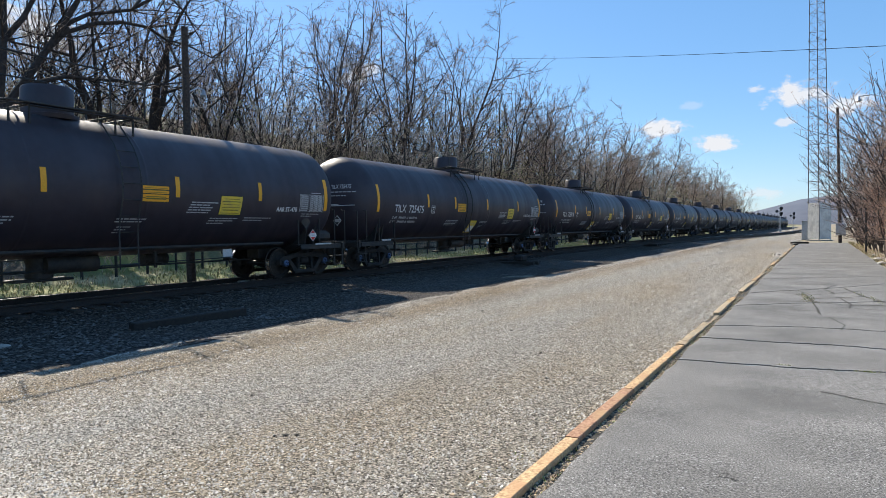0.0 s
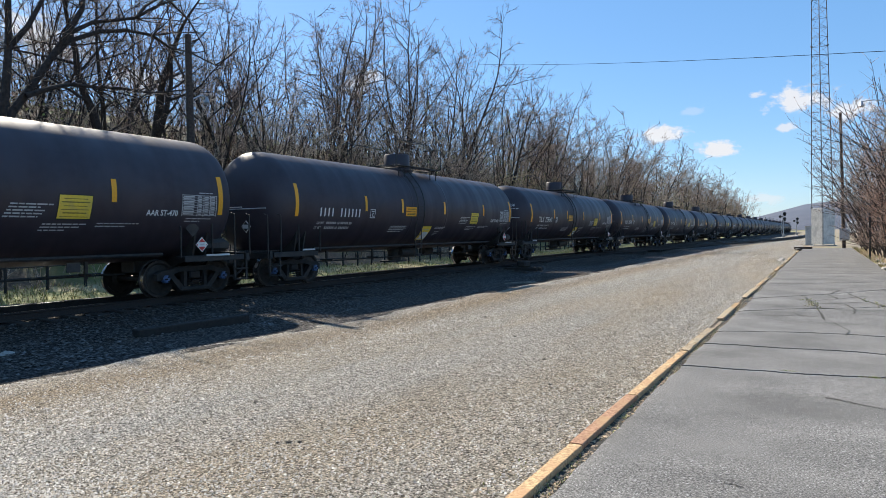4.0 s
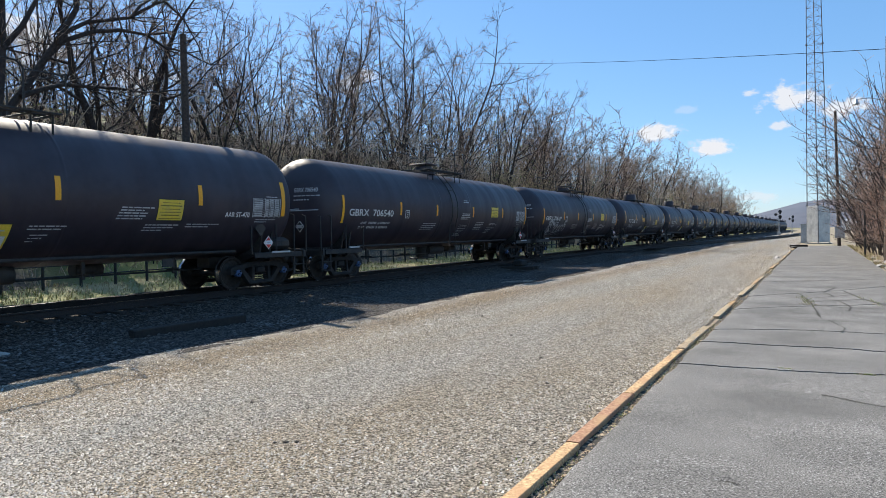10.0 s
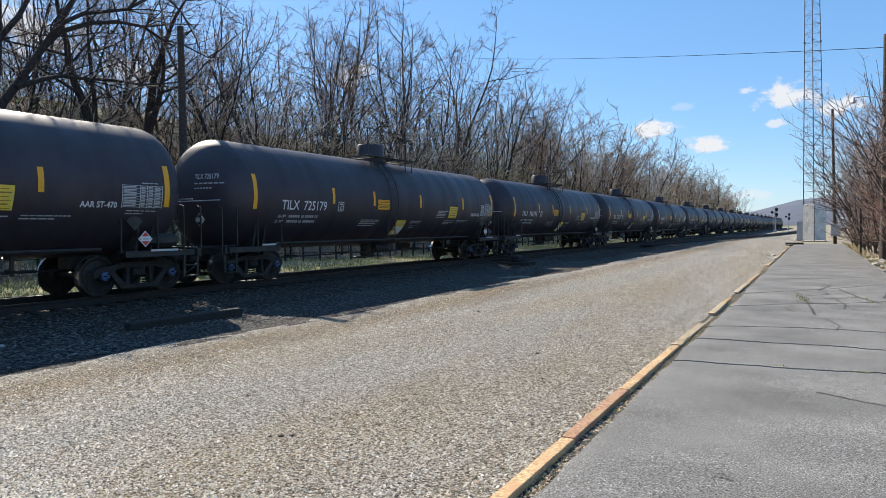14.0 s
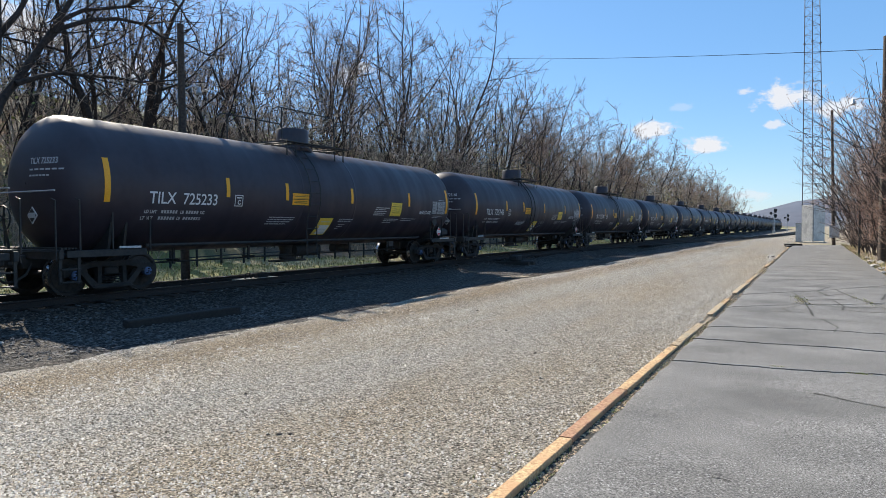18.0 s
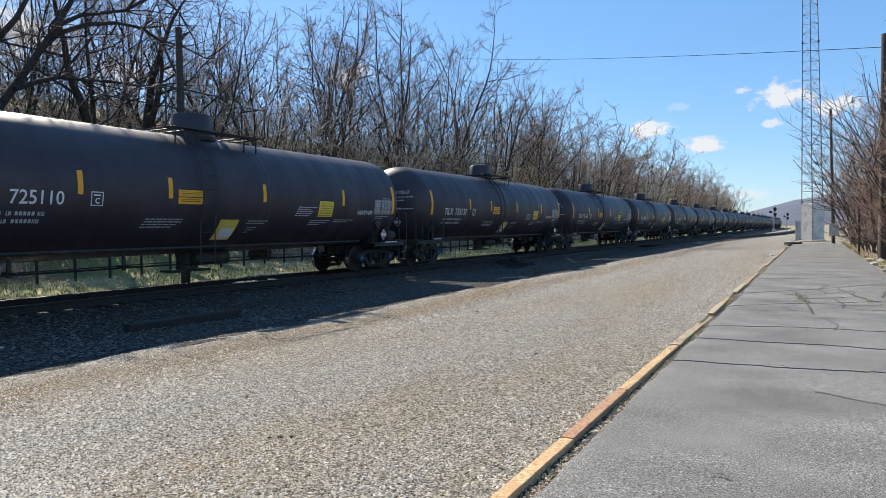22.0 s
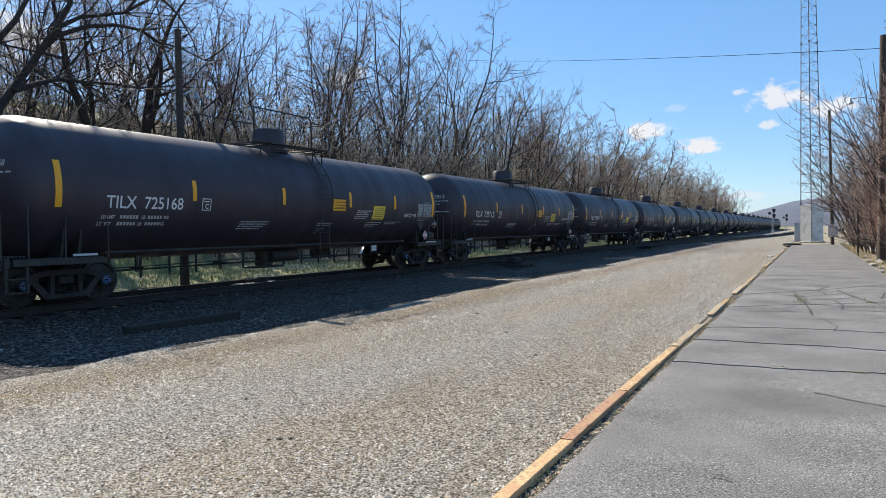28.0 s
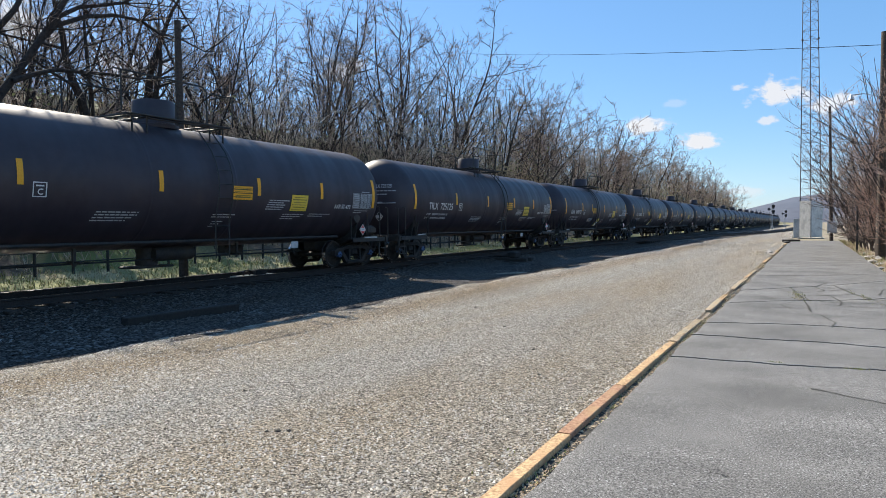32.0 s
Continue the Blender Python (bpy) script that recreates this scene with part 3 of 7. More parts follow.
ballast("ballast_bed", main_line, [-40 + 0.5 * i for i in range(180)] + [50 + 4 * i for i in range(75)] + [350 + 12 * i for i in range(50)], "grey crushed-stone ballast under the main track")
ballast("ballast_bed_siding", siding_line, [50 + 3 * i for i in range(25)] + [125 + 8 * i for i in range(35)], "grey ballast under the diverging track")

RAIL_PROFILE = [(-0.07, 0), (0.07, 0), (0.07, 0.012), (0.012, 0.03), (0.009, 0.125), (0.037, 0.14), (0.037, 0.165), (0.03, 0.172), (-0.03, 0.172), (-0.037, 0.165), (-0.037, 0.14), (-0.009, 0.125), (-0.012, 0.03), (-0.07, 0.012)]


def rail(name, line, off, ss, label):
    mb = Mesher()
    n = len(RAIL_PROFILE)
    for s in ss:
        x, y, h = line(s)
        c, d = math.cos(radians(h)), math.sin(radians(h))
        for u, z in RAIL_PROFILE:
            mb.v.append((x + (off + u) * c, y + (off + u) * d, RAIL_TOP - 0.172 + z))
    for j in range(len(ss) - 1):
        for i in range(n):
            k = (i + 1) % n
            mb.f.append((j * n + i, j * n + k, j * n + n + k, j * n + n + i))
            mb.m.append(1 if i == 7 else 0)
    return tagged(part(name, mb, ["rail", "railtop"]), label=label, category="rail", kind="structure")


main_ss = [-40 + 5 * i for i in range(78)] + [350 + 15 * i for i in range(40)]
side_ss = [48 + 4 * i for i in range(30)] + [168 + 8 * i for i in range(30)]
for off in (-0.755, 0.755):
    rail("rail", main_line, off, main_ss, "brown steel rail with a polished running surface")
    rail("rail_siding", siding_line, off, side_ss, "rusty steel rail of the diverging track")


def tie_mesh(name, seed):
    r = random.Random(seed)
    mb = Mesher()
    mb.box((0, 0, -0.115), (2.6 + r.uniform(-0.03, 0.03), 0.23, 0.18), r.uniform(-0.6, 0.6), 0.012)
    for s in (-0.755, 0.755):
        mb.box((s, 0, -0.02), (0.34, 0.19, 0.014), 0, 0.003, 1)
        for u in (-0.1, 0.1):
            mb.box((s + u, 0.05, -0.005), (0.03, 0.03, 0.03), 0, 0.004, 1)
    return mb.mesh(name, ["tie", "rail"])


tie_meshes = [tie_mesh("tie", i) for i in range(4)]
track = thing("railway_track", pose(0, 0, 0), "creosoted timber crossties of the main track", "railway track", kind="structure")
rt = random.Random(5)
far = Mesher()
for i in range(880):
    s = -24 + 0.55 * i
    x, y, h = main_line(s)
    if s < 120:
        part("tie", tie_meshes[rt.randrange(4)], None, track, at=pose(x + rt.uniform(-0.04, 0.04), y, rt.uniform(-0.012, 0.004), 0, 0, h + rt.uniform(-0.8, 0.8)))
    else:
        far.box((x, y, -0.115), (2.6, 0.23, 0.18), h)
for i in range(330):
    s = 60 + 0.6 * i
    x, y, h = siding_line(s)
    far.box((x, y, -0.117), (2.6, 0.23, 0.18), h)
tagged(part("far_ties", far, ["tie"], track), kind="stuff")

# ---- tank cars (local: x to the yard side, y along the train, z from the rail top) ----
TANK_R, TANK_Z, TANK_CYL, PITCH = 1.57, 2.45, 7.74, 18.13
TRUCK_Y, AXLE, WHEEL_R = 7.22, 0.89, 0.457


def skin(y, z, out=0.0):
    """A point on the tank's yard side at height z."""
    r = TANK_R + out
    dy = abs(y) - TANK_CYL
    if dy > 0:
        r = r * math.sqrt(max(0.02, 1 - (dy / 0.76) ** 2))
    return (math.sqrt(max(0.0, r * r - (z - TANK_Z) ** 2)), y, z)


def decal(quads, out=0.006, thick=0.004, slot=0, mb=None):
    """Flat marks that follow the tank's curve: (y0, y1, z0, z1, lean) each."""
    mb = mb or Mesher()
    for y0, y1, z0, z1, lean in quads:
        n = max(1, int((z1 - z0) / 0.09))
        pts, faces = [], []
        for i in range(n + 1):
            z = z0 + (z1 - z0) * i / n
            sh = lean * (z - z0)
            for o in (out, out - thick):
                pts.append(skin(y0 + sh, z, o))
                pts.append(skin(y1 + sh, z, o))
        for i in range(n):
            k = 4 * i
            faces += [(k, k + 1, k + 5, k + 4), (k, k + 4, k + 6, k + 2), (k + 1, k + 3, k + 7, k + 5)]
        faces += [(0, 2, 3, 1), (4 * n, 4 * n + 1, 4 * n + 3, 4 * n + 2)]
        mb.add(pts, faces, slot)
    return mb


def words_on_tank(items, out=0.007):
    """Letters laid on the tank: (text, y, z, height, squeeze)."""
    mb = Mesher()
    for text, y, z, h, sq in items:
        v, f = lettering(text, h)
        mb.add([skin(y + u * sq, z + w, out) for u, w in v], f)
    return mb


def bars(y, z, rows, step, h, mb=None, lean=0.12, slot=0):
    """Unreadable small print: one bar a line, broken into words."""
    r = random.Random(int((y * 37 + z * 11) * 100))
    mb = mb or Mesher()
    for i, w in enumerate(rows):
        zz = z - i * step
        u = y - i * step * lean * 4
        end = u + w
        while u < end - 0.02:
            k = min(end - u, r.uniform(0.06, 0.2))
            decal([(u, u + k, zz - h, zz, lean)], 0.005, 0.003, slot, mb)
            u += k + 0.025
    return mb


def shell():
    mb = Mesher()
    prof = []
    for i in range(10):
        a = math.pi / 2 * i / 9
        prof.append((max(0.02, TANK_R * math.sin(a)), -TANK_CYL - 0.76 * math.cos(a)))
    seam = [-1.3, 1.3]
    for s in seam:
        prof += [(TANK_R, s - 0.06), (TANK_R, s - 0.03), (TANK_R + 0.004, s - 0.02), (TANK_R + 0.004, s + 0.02), (TANK_R, s + 0.03), (TANK_R, s + 0.06)]
    prof += [(r, -h) for r, h in reversed(prof[:10])]
    prof.sort(key=lambda p: p[1])
    mb.lathe(prof, 40, "y", (0, 0, TANK_Z))
    return mb.mesh("tank", ["tank"], True)


def side_frame_mesh():
    """Cast truck frame: bowed outline with its two windows and the spring opening."""
    mb = Mesher()
    top = [(-1.13, 0.42), (-1.13, 0.58), (-0.98, 0.66), (-0.72, 0.67), (-0.5, 0.74), (0.5, 0.74), (0.72, 0.67), (0.98, 0.66), (1.13, 0.58), (1.13, 0.42)]
    upper = top + [(0.72, 0.46), (0.62, 0.58), (0.45, 0.62), (-0.45, 0.62), (-0.62, 0.58), (-0.72, 0.46)]
    mb.extrude(upper[::-1], "x", -0.07, 0.07)
    for s in (-1, 1):
        leg = [(s * 0.78, 0.52), (s * 0.66, 0.56), (s * 0.36, 0.24), (s * 0.34, 0.14), (s * 0.48, 0.16)]
        mb.extrude(leg if s < 0 else leg[::-1], "x", -0.075, 0.075)
        col = [(s * 0.25, 0.64), (s * 0.34, 0.64), (s * 0.36, 0.24), (s * 0.27, 0.24)]
        mb.extrude(col if s < 0 else col[::-1], "x", -0.07, 0.07)
        mb.box((0, s * 0.89, 0.5), (0.2, 0.3, 0.13), 0, 0.03)
    mb.box((0, 0, 0.18), (0.2, 0.96, 0.11), 0, 0.03)
    return mb.mesh("side_frame", ["truck"])


def springs_mesh():
    mb = Mesher()
    for i in range(3):
        y = -0.17 + 0.17 * i
        for k in range(4):
            z = 0.25 + k * 0.058
            mb.lathe([(0.05, z), (0.07, z + 0.015), (0.05, z + 0.03)], 7, "z", (0.0, y, 0))
    return mb.mesh("spring_nest", ["truck"])


def wheel_mesh(side):
    """One rolled wheel on the axle's end at x = side * 0.755, with rim, plate and hub."""
    mb = Mesher()
    s = side
    prof = [(0.11, 0.12), (0.13, 0.1), (0.2, 0.045), (0.36, 0.03), (0.40, 0.065), (0.455, 0.062), (0.457, 0.0), (0.462, -0.055), (0.487, -0.065), (0.487, -0.085), (0.40, -0.085), (0.36, -0.02), (0.2, -0.01), (0.12, -0.08), (0.09, -0.08)]
    mb.lathe([(r, s * (0.755 + h)) for r, h in prof], 15, "x")
    for i in range(len(mb.f)):
        if 5 * 15 <= i < 7 * 15:
            mb.m[i] = 1
    if s < 0:
        mb.f = [f[::-1] for f in mb.f]
    for k in range(3):
        a = 2.1 * k + 0.4
        mb.tube((s * 0.80, 0.26 * math.cos(a), 0.26 * math.sin(a)), (s * 0.788, 0.26 * math.cos(a), 0.26 * math.sin(a)), 0.022, 0.022, 6)
    return mb.mesh("wheel", ["wheel", "tread"], True)


def cap_mesh(side):
    mb = Mesher()
    prof = [(0.02, 1.12), (0.07, 1.12), (0.08, 1.11), (0.1, 1.10), (0.1, 0.98), (0.08, 0.96)]
    mb.lathe([(r, side * h) for r, h in prof], 12, "x")
    for k in range(3):
        a = 2 * math.pi * k / 3 + 0.3
        mb.tube((side * 1.12, 0.06 * math.cos(a), 0.06 * math.sin(a)), (side * 1.155, 0.06 * math.cos(a), 0.06 * math.sin(a)), 0.018, 0.018, 6, True, 1)
    if side < 0:
        mb.f = [f[::-1] for f in mb.f]
    return mb.mesh("bearing_cap", ["blue", "truck"], True)


SHELL, SIDE_FRAME, SPRINGS = shell(), side_frame_mesh(), springs_mesh()
WHEELS = {s: wheel_mesh(s) for s in (-1, 1)}
CAPS = {s: cap_mesh(s) for s in (-1, 1)}
AXLE_MESH = Mesher().lathe([(0.06, -0.98), (0.075, -0.95), (0.085, -0.6), (0.075, 0), (0.085, 0.6), (0.075, 0.95), (0.06, 0.98)], 12, "x").mesh("axle", ["wheel"], True)


def bolster_mesh():
    mb = Mesher()
    mb.box((0, 0, 0.52), (2.1, 0.34, 0.18), 0, 0.03)
    mb.lathe([(0.02, 0.61), (0.22, 0.61), (0.22, 0.68), (0.02, 0.68)], 16)
    for s in (-1, 1):
        mb.box((0.62 * s, 0.0, 0.64), (0.2, 0.12, 0.06), 0, 0.01)
        mb.tube((s * 0.35, -0.62, 0.36), (s * 0.35, 0.62, 0.36), 0.03, 0.03, 6)
        mb.box((0, s * 0.42, 0.4), (1.5, 0.09, 0.1), 0, 0.02)
    return mb.mesh("bolster", ["truck"])


BOLSTER = bolster_mesh()


def deck_mesh(e):
    """Slatted walkway over the coupler at one end."""
    mb = Mesher()
    for i in range(5):
        mb.box((0, e * (8.28 + 0.075 * i), 1.05), (2.8, 0.05, 0.035))
    return mb.mesh("deck", ["frame"])


def side_board_mesh(e, s):
    mb = Mesher().box((s * 1.25, e * 7.55, 0.98), (0.34, 1.9, 0.05), 0, 0.008)
    return mb.box((s * 1.42, e * 7.55, 0.93), (0.035, 1.9, 0.14), 0, 0.006).mesh("side_board", ["frame"])


def step_mesh(e, s):
    """Two hangers with two treads."""
    mb = Mesher()
    for y in (8.62, 8.22):
        mb.box((s * 1.38, e * y, 0.62), (0.04, 0.06, 0.62))
    for z in (0.35, 0.62):
        mb.box((s * 1.38, e * 8.42, z), (0.16, 0.42, 0.025))
    return mb.mesh("step", ["frame"])


def sill_mesh(e):
    mb = Mesher()
    mb.box((0, e * 7.4, 0.76), (0.5, 2.7, 0.3), 0, 0.02)
    saddle = [(-1.2, 1.0), (-0.5, 0.72), (0.5, 0.72), (1.2, 1.0), (1.32, 1.6), (1.15, 1.42), (0.75, 1.06), (0, 0.87), (-0.75, 1.06), (-1.15, 1.42), (-1.32, 1.6)]
    mb.extrude(saddle[::-1], "y", e * TRUCK_Y - 0.22, e * TRUCK_Y - 0.16)
    mb.extrude(saddle[::-1], "y", e * TRUCK_Y + 0.16, e * TRUCK_Y + 0.22)
    return mb.mesh("bolster_saddle", ["frame"])


def coupler_mesh(e):
    mb = Mesher()
    mb.box((0, e * 8.55, 0.8), (0.22, 0.7, 0.2), 0, 0.03)
    mb.box((0.05, e * 8.95, 0.8), (0.34, 0.24, 0.28), 0, 0.05)
    mb.pipe([(0.35, e * 8.6, 0.72), (0.38, e * 8.75, 0.5), (0.34, e * 8.95, 0.36), (0.3, e * 9.05, 0.36)], 0.028, 6)
    mb.pipe([(0.15, e * 8.68, 0.98), (0.9, e * 8.7, 1.0), (1.4, e * 8.7, 0.98), (1.42, e * 8.72, 0.8)], 0.014, 5)
    return mb.mesh("coupler", ["frame"])


def housing_mesh(style):
    mb = Mesher()
    z = TANK_Z + TANK_R - 0.03
    if style == "G":
        mb.lathe([(0.5, z), (0.5, z + 0.16), (0.36, z + 0.16), (0.36, z + 0.34), (0.3, z + 0.36), (0.02, z + 0.36)], 24)
        mb.box((0, 0, z + 0.44), (0.9, 0.9, 0.05), 0, 0.02)
    else:
        mb.lathe([(0.62, z - 0.06), (0.62, z + 0.04), (0.52, z + 0.06), (0.52, z + 0.62), (0.49, z + 0.66), (0.02, z + 0.67)], 28)
    return mb.mesh("manway_housing", ["tank"], True)


def walkway(parent):
    """Top walkway round the manway: bent brackets over the tank, each with slats laid on it."""
    z = TANK_Z + TANK_R + 0.09
    frame_bar = Mesher().pipe([(0.72, -1.45, z - 0.03), (0.72, 1.55, z - 0.03), (-0.72, 1.55, z - 0.03), (-0.72, -1.45, z - 0.03), (0.70, -1.45, z - 0.03)], 0.025, 5)
    top = part("top_walkway", frame_bar, ["frame"], parent)
    slat = Mesher().box((0, 0.05, 0), (0.1, 3.0, 0.035), 0, 0.006).mesh("slat", ["frame"])
    for s in (-1, 1):
        for k in range(3):
            part("slat", slat, None, top, at=(s * (0.81 + 0.13 * k), 0, z - 0.015 * k))
    bow = Mesher().pipe([(0.98, 0, TANK_Z + 1.2), (0.98, 0, z - 0.06), (-0.98, 0, z - 0.06), (-0.98, 0, TANK_Z + 1.2)], 0.026, 5).mesh("bracket", ["frame"])
    for y in (-1.35, -0.95, 0.95, 1.4):
        part("bracket", bow, None, top, at=(0, y, 0))


def handrail_mesh(s, style):
    """Guard rail along one side of the top walkway."""
    mb = Mesher()
    z0, z1 = TANK_Z + TANK_R + 0.08, 5.02
    x = s * 1.12
    lo, hi = -2.1, 1.62
    mb.pipe([(x, lo, z1 - 0.1), (x, lo + 0.2, z1), (x, 0.62, z1), (x, 0.75, z1 - 0.12), (x, 0.75, z0)], 0.021, 6)
    mb.pipe([(x, hi, z0), (x, hi, z1 - 0.08), (x * 0.25, hi, z1 - 0.08)], 0.021, 6)
    mb.pipe([(x, -1.72, z1 - 0.02), (x, -1.72, z0)], 0.02, 6)
    mb.pipe([(x, 0.75, z1 - 0.15), (x, hi, z1 - 0.12)], 0.016, 5)
    return mb.mesh("handrail", ["frame"])


def ladder(parent, y, w, tank_side=1):
    """Side ladder that follows the tank's curve; its rungs are parts of it."""
    mb = Mesher()
    for u in (-w / 2, w / 2):
        pts = []
        for i in range(12):
            z = 0.62 + i * 0.305
            p = skin(0, min(max(z, 1.6), TANK_Z + TANK_R - 0.15), 0.1)
            x = p[0] if z > 1.6 else 1.5
            pts.append((x, y + u, z))
        mb.pipe(pts, 0.02, 4)
    lad = part("ladder", mb, ["frame"], parent)
    rung = Mesher().tube((0, -w / 2, 0), (0, w / 2, 0), 0.014, 0.014, 5).mesh("rung", ["frame"])
    for i in range(9):
        z = 0.72 + i * 0.36
        p = skin(0, min(max(z, 1.6), TANK_Z + TANK_R - 0.15), 0.1)
        part("rung", rung, None, lad, at=(p[0] if z > 1.6 else 1.5, y, z))
    return lad


def stripe(parent, y, z0, z1, w):
    part("reflective_stripe", decal([(y - w / 2, y + w / 2, z0, z1, 0)]), ["yellow"], parent, "yellow reflective tape")


def table_decal():
    mb = decal([(6.45, 7.5, 1.98, 2.5, 0)], 0.006)
    for i in range(9):
        z = 2.0 + i * 0.06
        decal([(6.45, 7.5, z, z + 0.011, 0)], 0.009, 0.003, 1, mb)
    for y in (6.45, 6.9, 7.08, 7.28, 7.48):
        decal([(y, y + 0.016, 1.98, 2.5, 0)], 0.009, 0.003, 1, mb)
    for i in range(8):
        z = 2.02 + i * 0.06
        decal([(6.49, 6.8, z, z + 0.025, 0), (6.93, 7.03, z, z + 0.025, 0), (7.12, 7.23, z, z + 0.025, 0), (7.31, 7.43, z, z + 0.025, 0)], 0.009, 0.003, 1, mb)
    return mb.mesh("test_table", ["tank", "greywht"])


def sign_mesh(y0, y1, z0, z1, rows, lean=0.0, corner=False):
    mb = decal([(y0 - 0.02, y1 + 0.02, z0 - 0.02, z1 + 0.02, lean)], 0.005, 0.003, 2)
    decal([(y0, y1, z0, z1, lean)], 0.007, 0.003, 0, mb)
    step = (z1 - z0) / (rows + 0.5)
    for i in range(rows):
        z = z0 + step * (i + 0.4)
        ins = 0.05 + 0.05 * (i % 2)
        decal([(y0 + ins + lean * (z - z0), y1 - ins + lean * (z - z0), z, z + step * (0.34 if i % 3 == 1 else 0.2), 0)], 0.0095, 0.002, 1, mb)
    if corner:
        decal([(y0 + 0.16, y1 - 0.04, z0 + 0.03, z0 + 0.3, lean)], 0.0105, 0.002, 3, mb)
    return mb


def diamond(parent, y, z, size, x=None, plain=False):
    """Hazard placard: a diamond with a white panel, or a bare black holder."""
    mb = Mesher()
    d = size / 2
    px = (x if x is not None else skin(y, z)[0]) + 0.02
    mb.extrude([(y, z - d), (y + d, z), (y, z + d), (y - d, z)], "x", px - 0.012, px)
    if not plain:
        k = d * 0.86
        mb.extrude([(y, z - k), (y + k, z), (y, z + k), (y - k, z)], "x", px, px + 0.003, 1)
        mb.extrude([(y - 0.13, z - 0.05), (y + 0.13, z - 0.05), (y + 0.13, z + 0.06), (y - 0.13, z + 0.06)], "x", px + 0.003, px + 0.005, 0)
        mb.extrude([(y - 0.07, z - 0.02), (y + 0.07, z - 0.02), (y + 0.07, z + 0.022), (y - 0.07, z + 0.022)], "x", px + 0.005, px + 0.006, 2)
        part("hazard_placard", mb, ["white", "red", "greywht"], parent, "red and white diamond placard")
    else:
        part("placard_holder", mb, ["frame"], parent, "folded black placard holder")


DECKS = {e: deck_mesh(e) for e in (-1, 1)}
END_SILLS = {e: Mesher().box((0, e * 8.62, 0.93), (2.9, 0.1, 0.2), 0, 0.01).mesh("end_sill", ["frame"]) for e in (-1, 1)}
BOARDS = {(e, s): side_board_mesh(e, s) for e in (-1, 1) for s in (-1, 1)}
STEPS = {(e, s): step_mesh(e, s) for e in (-1, 1) for s in (-1, 1)}
STYLE = {
    "A": dict(st=[(-7.65, 2.04, 3.0, 0.14), (-4.24, 2.27, 2.77, 0.12), (-2.0, 2.26, 2.75, 0.12), (1.12, 2.26, 2.75, 0.12), (4.68, 2.25, 2.75, 0.12), (7.62, 2.02, 2.99, 0.14)], rect=(-1.78, -1.05, 2.14, 2.48), skew=(-0.4, 0.24, 1.24, 1.77), sq=(3.46, 4.16, 1.88, 2.36), lad=-0.86),
    "B": dict(st=[(-7.65, 2.04, 3.0, 0.14), (-4.24, 2.27, 2.77, 0.12), (-1.04, 2.26, 2.75, 0.12), (2.13, 2.26, 2.75, 0.12), (4.83, 2.25, 2.75, 0.12), (7.62, 2.02, 2.99, 0.14)], rect=(1.18, 1.88, 2.14, 2.5), skew=None, sq=(3.44, 4.16, 1.87, 2.34), lad=0.85),
    "G": dict(st=[(-7.72, 1.85, 2.75, 0.11), (-4.3, 2.15, 2.62, 0.11), (-1.62, 2.15, 2.6, 0.11), (1.6, 2.15, 2.6, 0.11), (4.74, 2.15, 2.6, 0.11), (7.66, 1.85, 2.75, 0.11)], rect=None, skew=None, sq=(3.45, 4.2, 2.16, 2.62), lad=-0.3),
}


